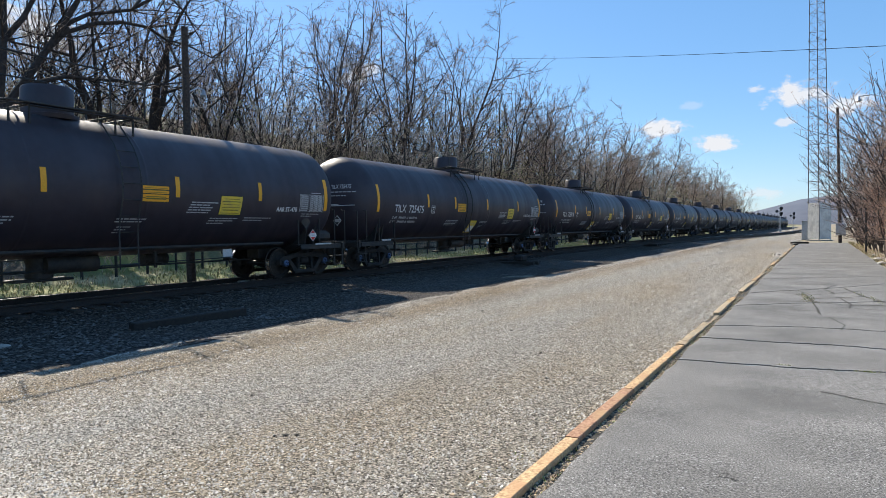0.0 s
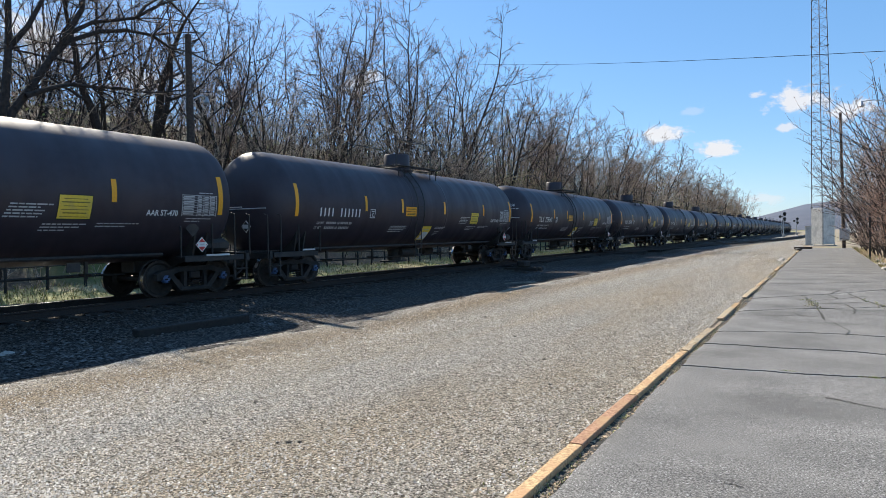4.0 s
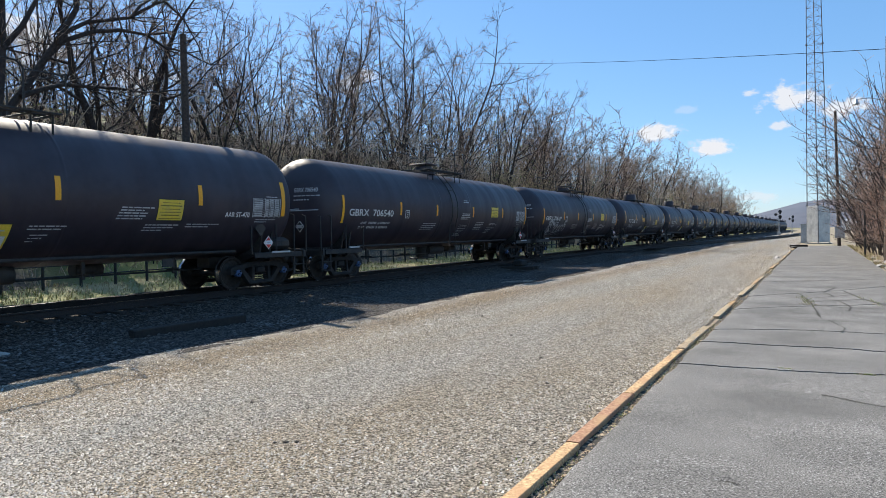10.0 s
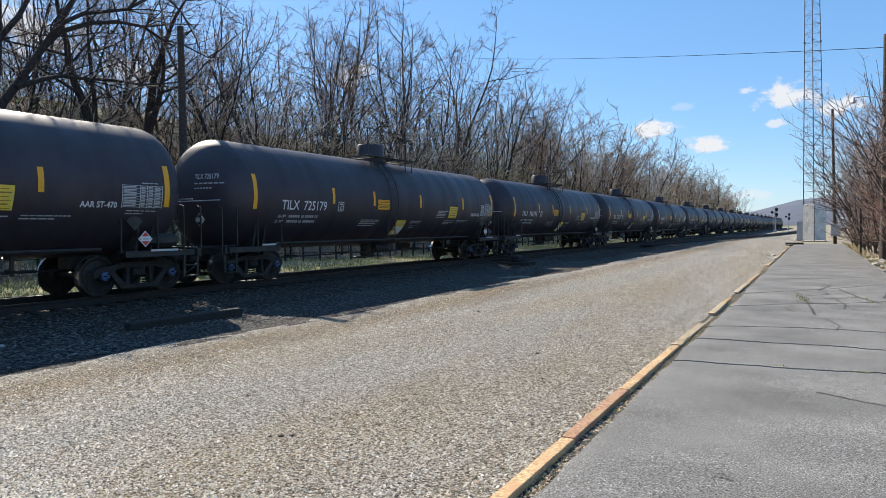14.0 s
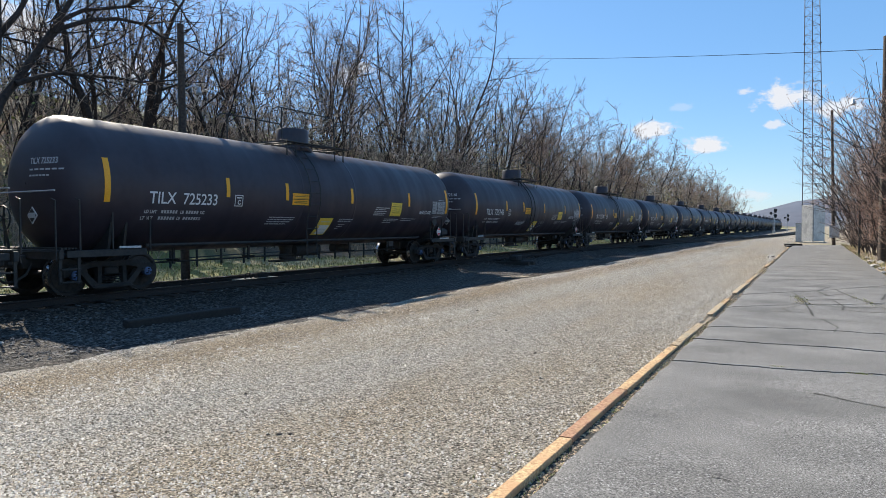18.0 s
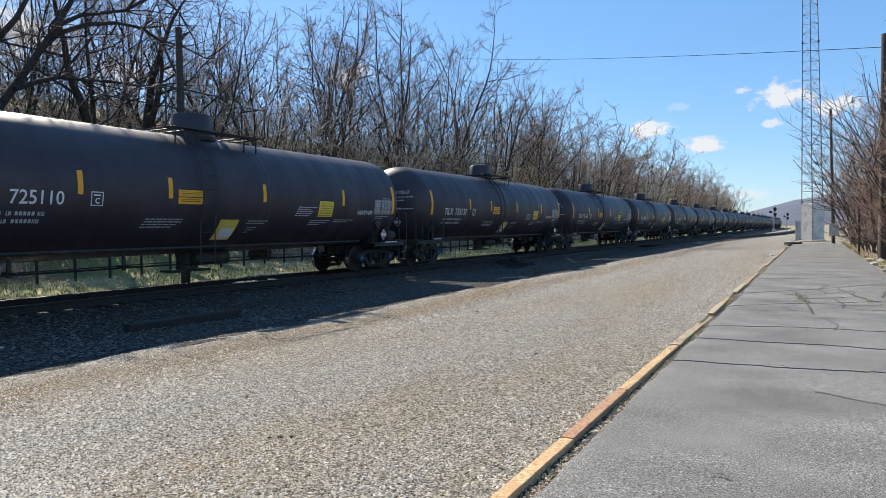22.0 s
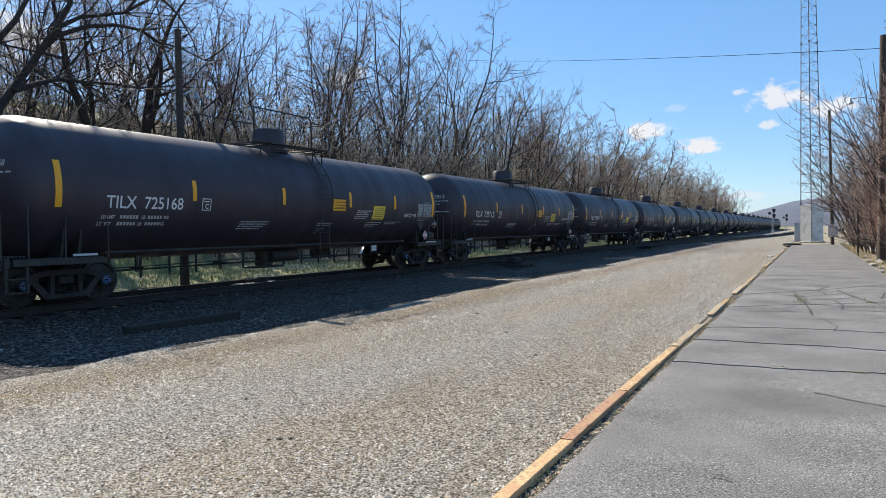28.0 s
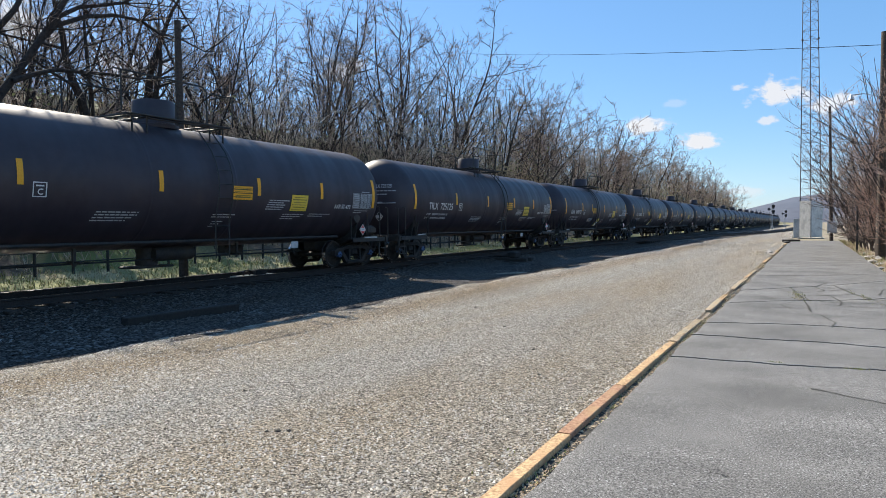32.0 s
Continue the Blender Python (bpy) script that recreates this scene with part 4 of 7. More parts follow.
def tank_car(style):
    """A whole tank car of one lettering style, standing at the origin."""
    st = STYLE[style]
    car = thing("tank_car", pose(0, 0, 0), "black tank car with yellow reflective stripes rolling on the main track", "tank car", "freight train of tank cars")
    part("tank", SHELL, None, car, "black painted steel tank with rounded ends")
    for y, z0, z1, w in st["st"]:
        stripe(car, y, z0, z1, w)
    if st["rect"]:
        y0, y1, z0, z1 = st["rect"]
        zm = (z0 + z1) / 2
        mb = sign_mesh(y0, y1, zm + 0.005, z1, 3)
        sign_mesh(y0, y1, z0, zm - 0.005, 2)
        decal([(y0 - 0.02, y1 + 0.02, z0 - 0.02, zm - 0.005, 0)], 0.005, 0.003, 2, mb)
        decal([(y0, y1, z0, zm - 0.015, 0)], 0.007, 0.003, 0, mb)
        decal([(y0 + 0.08, y1 - 0.08, z0 + 0.05, z0 + 0.08, 0), (y0 + 0.08, y1 - 0.08, z0 + 0.1, z0 + 0.12, 0)], 0.0095, 0.002, 1, mb)
        part("warning_sign", mb, ["yellow", "print", "frame"], car, "orange-yellow warning panel")
    if st["skew"]:
        y0, y1, z0, z1 = st["skew"]
        part("notice_sheet", sign_mesh(y0, y1, z0, z1, 4, 0.1, True), ["lemon", "greywht", "frame", "white"], car, "slanting yellow and white notice")
    y0, y1, z0, z1 = st["sq"]
    part("notice_sign", sign_mesh(y0, y1, z0, z1, 6, 0.06), ["lemon", "print", "frame"], car, "square yellow notice with dark print")
    part("test_table", table_decal(), None, car, "white printed test table")
    # small print on the tank
    dz = 0.25 if style == "G" else 0
    prints = [(-2.6, 1.78, [1.05, 1.05, 0.95, 0.85], 0.026), (2.55, 2.17, [0.85, 0.6, 0.75, 0.7, 0.65], 0.028), (0.62, 1.75, [0.75, 0.7], 0.024), (0.68, 1.57, [0.35, 0.28, 0.15], 0.02), (3.2, 1.78, [0.95, 0.8, 0.55], 0.024), (4.35, 1.8, [1.0, 0.7], 0.024), (6.6, 1.93, [0.75, 0.45], 0.02), (6.95, 2.56, [0.42], 0.022)]
    if style == "G":
        prints = [(-2.6, 1.86, [1.05, 1.05, 0.95, 0.85], 0.026), (0.55, 2.29, [0.7, 0.78, 0.8, 0.62], 0.034), (0.5, 1.8, [0.7, 0.7, 0.68, 0.65, 0.6, 0.5], 0.018), (0.4, 1.42, [0.5, 0.65], 0.024), (2.05, 1.92, [0.75, 0.75, 0.6, 0.7, 0.7], 0.03), (3.45, 1.9, [0.6, 0.85], 0.028), (3.3, 1.68, [0.8, 0.5, 0.5, 0.35], 0.024), (6.6, 1.93, [0.75, 0.45], 0.02)]
    for n, (y, z, rows, h) in enumerate(prints):
        part("stencil_text", bars(y, z, rows, 0.062 if style != "G" else 0.072, h), ["greywht"], car, "small white stencilled print")
    if style == "G":
        part("stencil_text", bars(0.75, 2.86, [0.35, 0.5], 0.07, 0.03), ["greywht"], car, "small white stencilled print")
    else:
        part("standard_mark", words_on_tank([("AAR ST-470", 5.5, 1.98, 0.13, 0.92)]), ["white"], car, "white stencilled standard mark")
    box = decal([(-4.0, -3.98, 2.04, 2.34, 0), (-3.74, -3.72, 2.04, 2.34, 0), (-4.0, -3.72, 2.04, 2.06, 0), (-4.0, -3.72, 2.32, 2.34, 0), (-3.94, -3.78, 2.25, 2.28, 0)], 0.006)
    v, f = lettering("C", 0.12)
    box.add([skin(-3.91 + u, 2.09 + w, 0.007) for u, w in v], f)
    part("plate_mark", box, ["white"], car, "boxed white plate letter")
    ladder(car, st["lad"], 0.46)
    part("manway_housing", housing_mesh(style), None, car)
    walkway(car)
    for s in (-1, 1):
        part("handrail", handrail_mesh(s, style), None, car)
    # jacket edge pipe, under-tank gear
    for s in (-1, 1):
        part("side_pipe", Mesher().pipe([(s * 0.98, -6.3, 1.06), (s * 0.98, 6.3, 1.06)], 0.045, 6), ["frame"], car)
    mb = Mesher().tube((0.25, -0.35, 0.75), (0.25, 0.85, 0.75), 0.2, 0.2, 14)
    part("air_reservoir", mb, ["frame"], car, smooth=True)
    mb = Mesher().lathe([(0.02, 0.45), (0.26, 0.45), (0.28, 0.52), (0.24, 0.72), (0.3, 0.92)], 18, "z", (0, -0.3, 0))
    mb.box((0, -0.3, 0.42), (0.5, 1.3, 0.06), 0, 0.02)
    part("outlet_valve", mb, ["frame"], car, smooth=True)
    part("brake_cylinder", Mesher().tube((-0.45, 2.6, 0.74), (-0.45, 3.3, 0.74), 0.17, 0.17, 12), ["frame"], car, smooth=True)
    part("brake_rod", Mesher().pipe([(0.3, -5.9, 0.6), (0.32, 2.0, 0.62), (0.1, 5.9, 0.6)], 0.025, 5), ["frame"], car)
    for y in (-5.2, -2.6, 2.2, 4.6):
        part("pipe_bracket", Mesher().box((0.6, y, 0.76), (0.06, 0.08, 0.4), 0, 0.01).box((0.6, y, 0.66), (0.5, 0.05, 0.05), 0, 0.008), ["frame"], car)
    part("tag_board", Mesher().box((1.2, 3.95, 0.86), (0.03, 0.3, 0.2), 0, 0.006), ["greywht" if style == "B" else "frame"], car)
    for e in (-1, 1):
        part("bolster_saddle", sill_mesh(e), None, car)
        part("coupler", coupler_mesh(e), None, car)
        deck = part("end_platform", DECKS[e], None, car, "black slatted end walkway")
        part("end_sill", END_SILLS[e], None, car)
        for s in (-1, 1):
            part("side_board", BOARDS[e, s], None, car)
            part("step", STEPS[e, s], None, car)
        for s in (-1, 1):
            for y, top in ((8.72, 2.05), (8.2, 2.07), (7.45, 2.0), (6.5, 1.72)):
                part("grab_post", Mesher().pipe([(s * 1.42, e * y, 0.98), (s * 1.42, e * y, top), (s * 1.3, e * y, top + 0.03)], 0.022, 5), ["frame"], deck)
        part("grab_bar", Mesher().pipe([(-1.25, e * 8.62, 2.26), (1.25, e * 8.62, 2.26)], 0.016, 5).tube((0.2, e * 8.62, 2.26), (0.2, e * 8.4, 2.26), 0.012, 0.012, 5), ["greywht"], deck)
        for ty in (e * TRUCK_Y,):
            part("bolster", BOLSTER, None, car, at=(0, ty, 0))
            for s in (-1, 1):
                part("side_frame", SIDE_FRAME, None, car, "dusty cast steel truck frame", at=(s * 0.98, ty, 0))
                part("spring_nest", SPRINGS, None, car, at=(s * 0.98, ty, 0))
            for k in (-1, 1):
                ws = part("wheelset", AXLE_MESH, None, car, "steel wheels on an axle with bearing caps", at=(0, ty + k * AXLE, WHEEL_R))
                for s in (-1, 1):
                    part("wheel", WHEELS[s], None, ws)
                    part("bearing_cap", CAPS[s], None, ws, "blue bearing cap" if style != "G" else "")
    # brake end with its wheel, equipment box and tread plate
    part("equipment_box", Mesher().box((1.18, 7.75, 1.25), (0.36, 0.8, 0.34), 0, 0.1), ["frame"], car)
    part("tread_plate", Mesher().box((1.46, 7.6, 1.01), (0.02, 0.75, 0.05), 0, 0.004), ["greywht"], car)
    part("tread_plate", Mesher().box((1.46, -7.05, 1.05), (0.02, 0.55, 0.05), 0, 0.004), ["greywht"], car)
    bw = Mesher().lathe([(0.25, -8.72), (0.28, -8.74), (0.28, -8.7), (0.25, -8.72)], 20, "y", (-0.5, 0, 1.7))
    for k in range(5):
        a = k * 1.2566
        bw.tube((-0.5, -8.72, 1.7), (-0.5 + 0.26 * math.cos(a), -8.72, 1.7 + 0.26 * math.sin(a)), 0.013, 0.013, 5)
    bw.tube((-0.5, -8.72, 1.7), (-0.5, -8.6, 1.0), 0.03, 0.03, 6)
    part("brake_wheel", bw, ["frame"], car)
    diamond(car, 7.05, 1.28, 0.37, 1.49)
    diamond(car, 6.85, 1.68, 0.42, 1.40, True)
    # near-end placard: the tank end's shade is put into its grey and black
    hp = Mesher()
    hp.box((0.55, -8.68, 1.75), (0.25, 0.02, 0.25), 0, 0, 0, 0, 45).box((0.55, -8.692, 1.75), (0.21, 0.008, 0.21), 0, 0, 1, 0, 45).box((0.55, -8.697, 1.75), (0.24, 0.006, 0.11), 0, 0, 0)
    part("hazard_placard", hp, ["greywht", "frame"], car, "diamond placard greyed for the shade of the tank end")
    return car


def head_marks(text):
    """Small number and two lines of print on the tank's near end."""
    mb = Mesher()
    v, f = lettering(text, 0.135)

    def on_head(x, z):
        rr = min(0.98, math.hypot(x, z - TANK_Z) / TANK_R)
        return (x, -(TANK_CYL + 0.76 * math.sqrt(1 - rr * rr)) - 0.008, z)

    mb.add([on_head(0.15 + p[0] * 0.76, 2.86 + p[1]) for p in v], [q for q in f])
    for i, k in enumerate((0.95, 0.6)):
        for a in range(6):
            x0 = 0.15 + a * k / 6
            mb.add([on_head(x0, 2.72 - i * 0.13), on_head(x0 + k / 8, 2.72 - i * 0.13), on_head(x0 + k / 8, 2.755 - i * 0.13), on_head(x0, 2.755 - i * 0.13)], [(0, 1, 2, 3)])
    return mb


def graffiti():
    """Chalk-white scrawl over the lower side of one car."""
    r = random.Random(11)
    mb = Mesher()

    def stroke(pts, w):
        for (a, b), (c, d) in zip(pts, pts[1:]):
            n = math.hypot(c - a, d - b) or 1
            ux, uz = -(d - b) / n * w, (c - a) / n * w
            mb.add([skin(a + ux, b + uz, 0.006), skin(a - ux, b - uz, 0.006), skin(c - ux, d - uz, 0.006), skin(c + ux, d + uz, 0.006)], [(0, 1, 2, 3)])

    for k in range(9):
        y = -6.75 + 0.06 * k
        stroke([(y + 0.05 * math.sin(i + k), 2.02 - 0.1 * i - 0.012 * k) for i in range(7)], 0.012)
    for k in range(3):
        stroke([(-6.75 + 0.1 * i, 1.98 + 0.11 * math.sin(i * 0.45) - 0.04 * k) for i in range(11)], 0.016)
        stroke([(-6.1 + 0.22 * math.cos(0.5 * a + 0.4), 1.88 + 0.3 * math.sin(0.5 * a + 0.4) - 0.02 * k) for a in range(8)], 0.014)
    for k in range(5):
        cx = -5.65 + k * 0.4
        q = r.uniform(0.16, 0.21)
        stroke([(cx + q * math.cos(a * 0.45), 1.5 + 0.04 * k + 0.2 * math.sin(a * 0.45) + 0.05 * r.random()) for a in range(15)], 0.015)
        stroke([(cx - 0.1, 1.62), (cx + 0.1 * r.random(), 1.86), (cx + 0.18, 1.66)], 0.013)
    stroke([(-3.98 + 0.14 * math.cos(a * 0.6), 1.9 + 0.14 * math.sin(a * 0.6)) for a in range(12)], 0.018)
    for k in range(4):
        stroke([(-6.4 + 0.12 * k, 1.42), (-6.36 + 0.12 * k, 1.52), (-6.3 + 0.12 * k, 1.44)], 0.012)
    stroke([(-6.7 + 0.13 * i, 1.29 + 0.02 * math.sin(i)) for i in range(21)], 0.01)
    for k in range(3):
        cx = 4.25 + 0.2 * k
        stroke([(cx, 1.62), (cx + 0.04, 1.84), (cx + 0.17, 1.76), (cx + 0.03, 1.7), (cx + 0.16, 1.58)], 0.01)
    return mb


FLEET = {0: "TILX  725475", 1: "TILX  725514", 2: "TILX  725332", 4: "TILX  725341", 5: "TILX  725575", 6: "TILX  725549", 7: "TILX  725533", 8: "GBRX  706540", 9: "GBRX  706107", 10: "TILX  725145", 11: "TILX  725179", 13: "TILX  725178", 14: "TILX  725233", 15: "TILX  725146", 16: "TILX  725197", 17: "TILX  725110", 18: "TILX  725137", 19: "TILX  725148", 20: "TILX  725195", 22: "TILX  725168", 23: "TILX  725112", 24: "TILX  725164", 25: "TILX  725151", 26: "TILX  725125"}
STYLE_B = {-1, 5, 6, 22, 23, 24, 25, 26, 30, 35, 41}
FIRST, LAST = -2, 47
TRAIN = {}
MODELS = {k: tank_car(k) for k in "ABG"}
used = set()
for j in range(FIRST, LAST + 1):
    k = "G" if j in (8, 9) else "B" if j in STYLE_B else "A"
    here = pose(TRACK_X, 26.8 + PITCH * j, RAIL_TOP)
    if k in used:
        TRAIN[j] = copy_thing(MODELS[k], here)
    else:
        TRAIN[j] = MODELS[k]
        TRAIN[j].matrix_basis = here
        used.add(k)
wm = words_on_tank([("LD LMT", -6.68, 1.82, 0.075, 0.95), ("LB", -5.68, 1.82, 0.075, 0.95), ("KG", -5.08, 1.82, 0.075, 0.95), ("LT  WT", -6.74, 1.67, 0.075, 0.95), ("LB", -5.74, 1.67, 0.075, 0.95), ("KG", -5.16, 1.67, 0.075, 0.95)])
for z, y0 in ((1.82, -6.22), (1.67, -6.26)):
    for k in range(6):
        decal([(y0 + 0.08 * k, y0 + 0.055 + 0.08 * k, z, z + 0.075, 0.0)], 0.006, 0.002, 0, wm)
    for k in range(5):
        decal([(y0 + 0.71 + 0.08 * k, y0 + 0.765 + 0.08 * k, z, z + 0.075, 0.0)], 0.006, 0.002, 0, wm)
WEIGHTS = wm.mesh("weight_stencil", ["greywht"])
UNREAD = decal([(-6.6 + 0.19 * k + (0.25 if k > 3 else 0), -6.54 + 0.19 * k + (0.25 if k > 3 else 0), 2.06, 2.32, 0) for k in range(10)]).mesh("reporting_mark", ["white"])
for j, car in TRAIN.items():
    if j in FLEET:
        line = (FLEET[j], -7.42, 2.09, 0.23, 1.33) if j in (8, 9) else (FLEET[j], -6.6, 2.05, 0.28, 0.93)
        part("reporting_mark", words_on_tank([line]), ["white"], car, "white stencilled reporting mark")
        part("end_mark", head_marks(FLEET[j].replace("  ", " ")), ["greywht"], car, "small white mark on the tank end")
    else:
        part("reporting_mark", UNREAD, None, car, "white stencilled reporting mark")
    if j == 9:
        part("weight_stencil", words_on_tank([("LD LMT   192700 LB   87400 KG", -6.55, 1.92, 0.09, 0.83), ("LT WT      93300 LB   42300 KG", -6.6, 1.79, 0.09, 0.83)]), ["greywht"], car, "two lines of faded white print")
    else:
        tagged(part("weight_stencil", WEIGHTS, None, car, "two lines of faded white print"), kind="stuff")
part("graffiti", graffiti(), ["greywht"], TRAIN[9], "scrawled pale chalk graffiti")
tagged(TRAIN[9], label="black tank car with pale graffiti rolling on the main track")

# ---- platform and kerb ----
platform = thing("asphalt_platform", pose(0, 0, 0), "worn grey asphalt platform with cracks across it", "platform", kind="structure")


def jagged(y0, y1, seed):
    """A crack across the platform from its kerb side to its far edge."""
    r = random.Random(seed)
    pts, wob = [], 0.0
    for i in range(45):
        f = i / 44
        wob = wob * 0.93 + r.uniform(-0.024, 0.024)
        ragged = r.uniform(-0.025, 0.02) if i == 0 else 0
        pts.append((-1.46 + 3.5 * f + ragged, y0 + (y1 - y0) * f + wob + 0.09 * math.sin(f * 7 + seed)))
    return pts


part("bed", Mesher().box((0.22, 24.5, -0.09), (3.6, 80, 0.11)), ["joint"], platform)
CRACKS = [(-15.5, -15.5, 0), (8.38, 8.5, 0.03), (10.2, 10.0, 0.036), (11.5, 12.0, 0.032), (14.3, 17.2, 0.04), (17.1, 21.6, 0.045), (21.8, 24.2, 0.02), (27, 28.4, 0.022), (31.5, 32.2, 0.025), (36, 37.4, 0.025), (42, 43, 0.01), (49, 50, 0.012), (57, 58, 0.012), (64.5, 64.5, 0)]
lines = [jagged(a, b, 40 + i) for i, (a, b, _) in enumerate(CRACKS)]
for i in range(len(CRACKS) - 1):
    lo = [(x, y + CRACKS[i][2]) for x, y in lines[i]]
    hi = [(x, y - CRACKS[i + 1][2]) for x, y in lines[i + 1]]
    mb = Mesher()
    n = len(lo)
    rows = [lo]
    steps = max(1, int((CRACKS[i + 1][0] - CRACKS[i][0]) / 0.22))
    r = random.Random(900 + i)
    for k in range(1, steps):
        g = k / steps
        rows.append([(a[0] * (1 - g) + b[0] * g + (r.uniform(-0.02, 0.02) + 0.05 * noise.noise((i * 3.1, k * 0.35, 2.0)) if q == 0 else 0), a[1] * (1 - g) + b[1] * g) for q, (a, b) in enumerate(zip(lo, hi))])
    rows.append(hi)
    for k, row in enumerate(rows):
        for q, (x, y) in enumerate(row):
            edge = min(k, len(rows) - 1 - k) == 0
            mb.v.append((x, y, 0.012 * noise.noise((x * 0.6, y * 0.45, 6.0)) - (0.004 if edge else 0) - (0.012 if q == 0 else 0)))
    for k in range(len(rows) - 1):
        for q in range(n - 1):
            mb.f.append((k * n + q, k * n + q + 1, k * n + n + q + 1, k * n + n + q))
    o = len(mb.v)
    rim = [q for q in range(n)] + [k * n + n - 1 for k in range(1, len(rows))] + [(len(rows) - 1) * n + q for q in range(n - 2, -1, -1)] + [k * n for k in range(len(rows) - 2, 0, -1)]
    mb.v += [(mb.v[q][0], mb.v[q][1], -0.05) for q in rim]
    for k in range(len(rim)):
        kk = (k + 1) % len(rim)
        mb.f.append((rim[kk], rim[k], o + k, o + kk))
    mb.m = [0] * len(mb.f)
    part("slab", mb, ["asphalt"], platform, smooth=True)


def hairline(name, pts, w, seed):
    """A lesser crack, filled with dirt, lying in the surface."""
    r = random.Random(seed)
    mb = Mesher()
    line = []
    for (x0, y0), (x1, y1) in zip(pts, pts[1:]):
        for k in range(8):
            f = k / 8
            line.append((x0 + (x1 - x0) * f + r.uniform(-0.015, 0.015), y0 + (y1 - y0) * f + r.uniform(-0.02, 0.02)))
    line.append(pts[-1])
    n = len(line)
    for i, (x, y) in enumerate(line):
        a, b = line[max(0, i - 1)], line[min(n - 1, i + 1)]
        d = math.hypot(b[0] - a[0], b[1] - a[1]) or 1
        k = w * r.uniform(0.4, 1.2) * (0.2 if i in (0, n - 1) else 1)
        z = 0.012 * noise.noise((x * 0.6, y * 0.45, 6.0)) + 0.004
        mb.v += [(x - (b[1] - a[1]) / d * k, y + (b[0] - a[0]) / d * k, z), (x + (b[1] - a[1]) / d * k, y - (b[0] - a[0]) / d * k, z)]
    for i in range(n - 1):
        mb.f.append((2 * i, 2 * i + 1, 2 * i + 3, 2 * i + 2))
        mb.m.append(0)
    part(name, mb, ["joint"], platform)


for i, (pts, w) in enumerate([([(0.0, 7.3), (0.25, 7.15), (0.9, 6.75), (1.5, 6.7)], 0.014), ([(-1.15, 13.6), (-0.35, 13.95), (0.2, 13.8)], 0.012), ([(-0.4, 18.1), (-0.15, 16.1), (0.03, 13.4)], 0.016), ([(-0.9, 15.4), (-0.2, 15.6), (0.5, 15.2), (1.2, 15.5)], 0.014), ([(-0.7, 17.3), (-0.2, 17.0), (0.3, 17.6), (0.9, 18.6)], 0.016), ([(-0.25, 15.0), (-0.5, 14.4), (-0.3, 13.7)], 0.01), ([(0.4, 16.6), (0.55, 15.4), (0.5, 14.6)], 0.012), ([(1.3, 17.0), (1.5, 18.5), (1.9, 19.4)], 0.018), ([(0.5, 19.5), (0.8, 17.4), (1.1, 16.2), (1.9, 15.4)], 0.018), ([(-0.3, 16.2), (0.3, 16.6), (0.9, 17.2)], 0.02), ([(0.2, 14.8), (0.9, 14.6), (1.9, 14.9)], 0.014), ([(-1.4, 21.9), (0.6, 23.2), (1.9, 23.4)], 0.012), ([(-0.9, 25.5), (0.4, 25.9), (1.8, 25.3)], 0.014), ([(-0.1, 11.75), (-0.05, 11.3)], 0.007), ([(-0.55, 4.55), (-0.43, 4.5)], 0.007), ([(-1.4, 12.9), (-0.2, 13.15), (0.9, 12.95), (1.95, 13.3)], 0.008), ([(-1.4, 19.4), (0.0, 20.1), (1.95, 20.6)], 0.012), ([(-1.4, 29.4), (0.3, 29.9), (1.95, 30.1)], 0.014), ([(-1.4, 33.9), (0.4, 34.3), (1.95, 34.9)], 0.015), ([(-1.4, 39.2), (1.95, 40.0)], 0.016), ([(0.15, 13.2), (0.35, 12.2), (0.3, 11.6)], 0.008), ([(0.3, 17.6), (0.1, 18.8), (0.4, 20.2)], 0.016), ([(1.1, 16.2), (1.3, 14.9), (1.2, 13.2)], 0.012)]):
    hairline("crack", pts, w * (1.5 if pts[0][1] > 13 else 1.0), 70 + i)

kerb = thing("kerb", pose(0, 0, 0), "rusted steel edging with peeling yellow paint along the platform", "kerb", kind="structure")
rk = random.Random(8)
cuts = [-12.0, -9.3, -6.8, -4.1, -1.9, 0.6, 2.9, 4.85, 6.55, 8.05]
while cuts[-1] < 62:
    cuts.append(cuts[-1] + rk.uniform(1.0, 2.4))
for y, y1 in zip(cuts, cuts[1:]):
    w = y1 - y
    old = 1.0 if y > 8 else 0.4
    mb = Mesher()
    nn = 13
    for k in range(nn):
        yy = -w / 2 + 0.01 + (w - 0.02) * k / (nn - 1)
        chip = [rk.uniform(-0.012, 0.006) * old for _ in range(4)]
        for x, z in ((-0.058, -0.12), (-0.058 + chip[0], 0.0), (-0.05, 0.01 + chip[1] * 0.6), (0.044, 0.01 + chip[2] * 0.6), (0.052 + chip[3], 0.0), (0.052, -0.12)):
            mb.v.append((x, yy, z))
    for k in range(nn - 1):
        for q in range(5):
            mb.f.append((k * 6 + q + 1, k * 6 + q, k * 6 + 6 + q, k * 6 + 7 + q))
    mb.f += [tuple(range(6)), tuple(range(nn * 6 - 1, nn * 6 - 7, -1))]
    mb.m = [0] * len(mb.f)
    part("edging", mb, ["rust" if 4 < y < 6 or y < 0 else "oldkerb" if y > 9 and rk.random() < 0.55 else "kerb"], kerb, at=pose(-1.622 + rk.uniform(-0.012, 0.012) * old, y + w / 2, 0.002 + rk.uniform(-0.016, 0.006) * old - (rk.choice((0, 0.01, 0.045)) if y > 11 else 0), rk.uniform(-0.4, 0.4) * old, rk.uniform(-3, 4) * old, rk.uniform(-0.6, 0.6) * old))

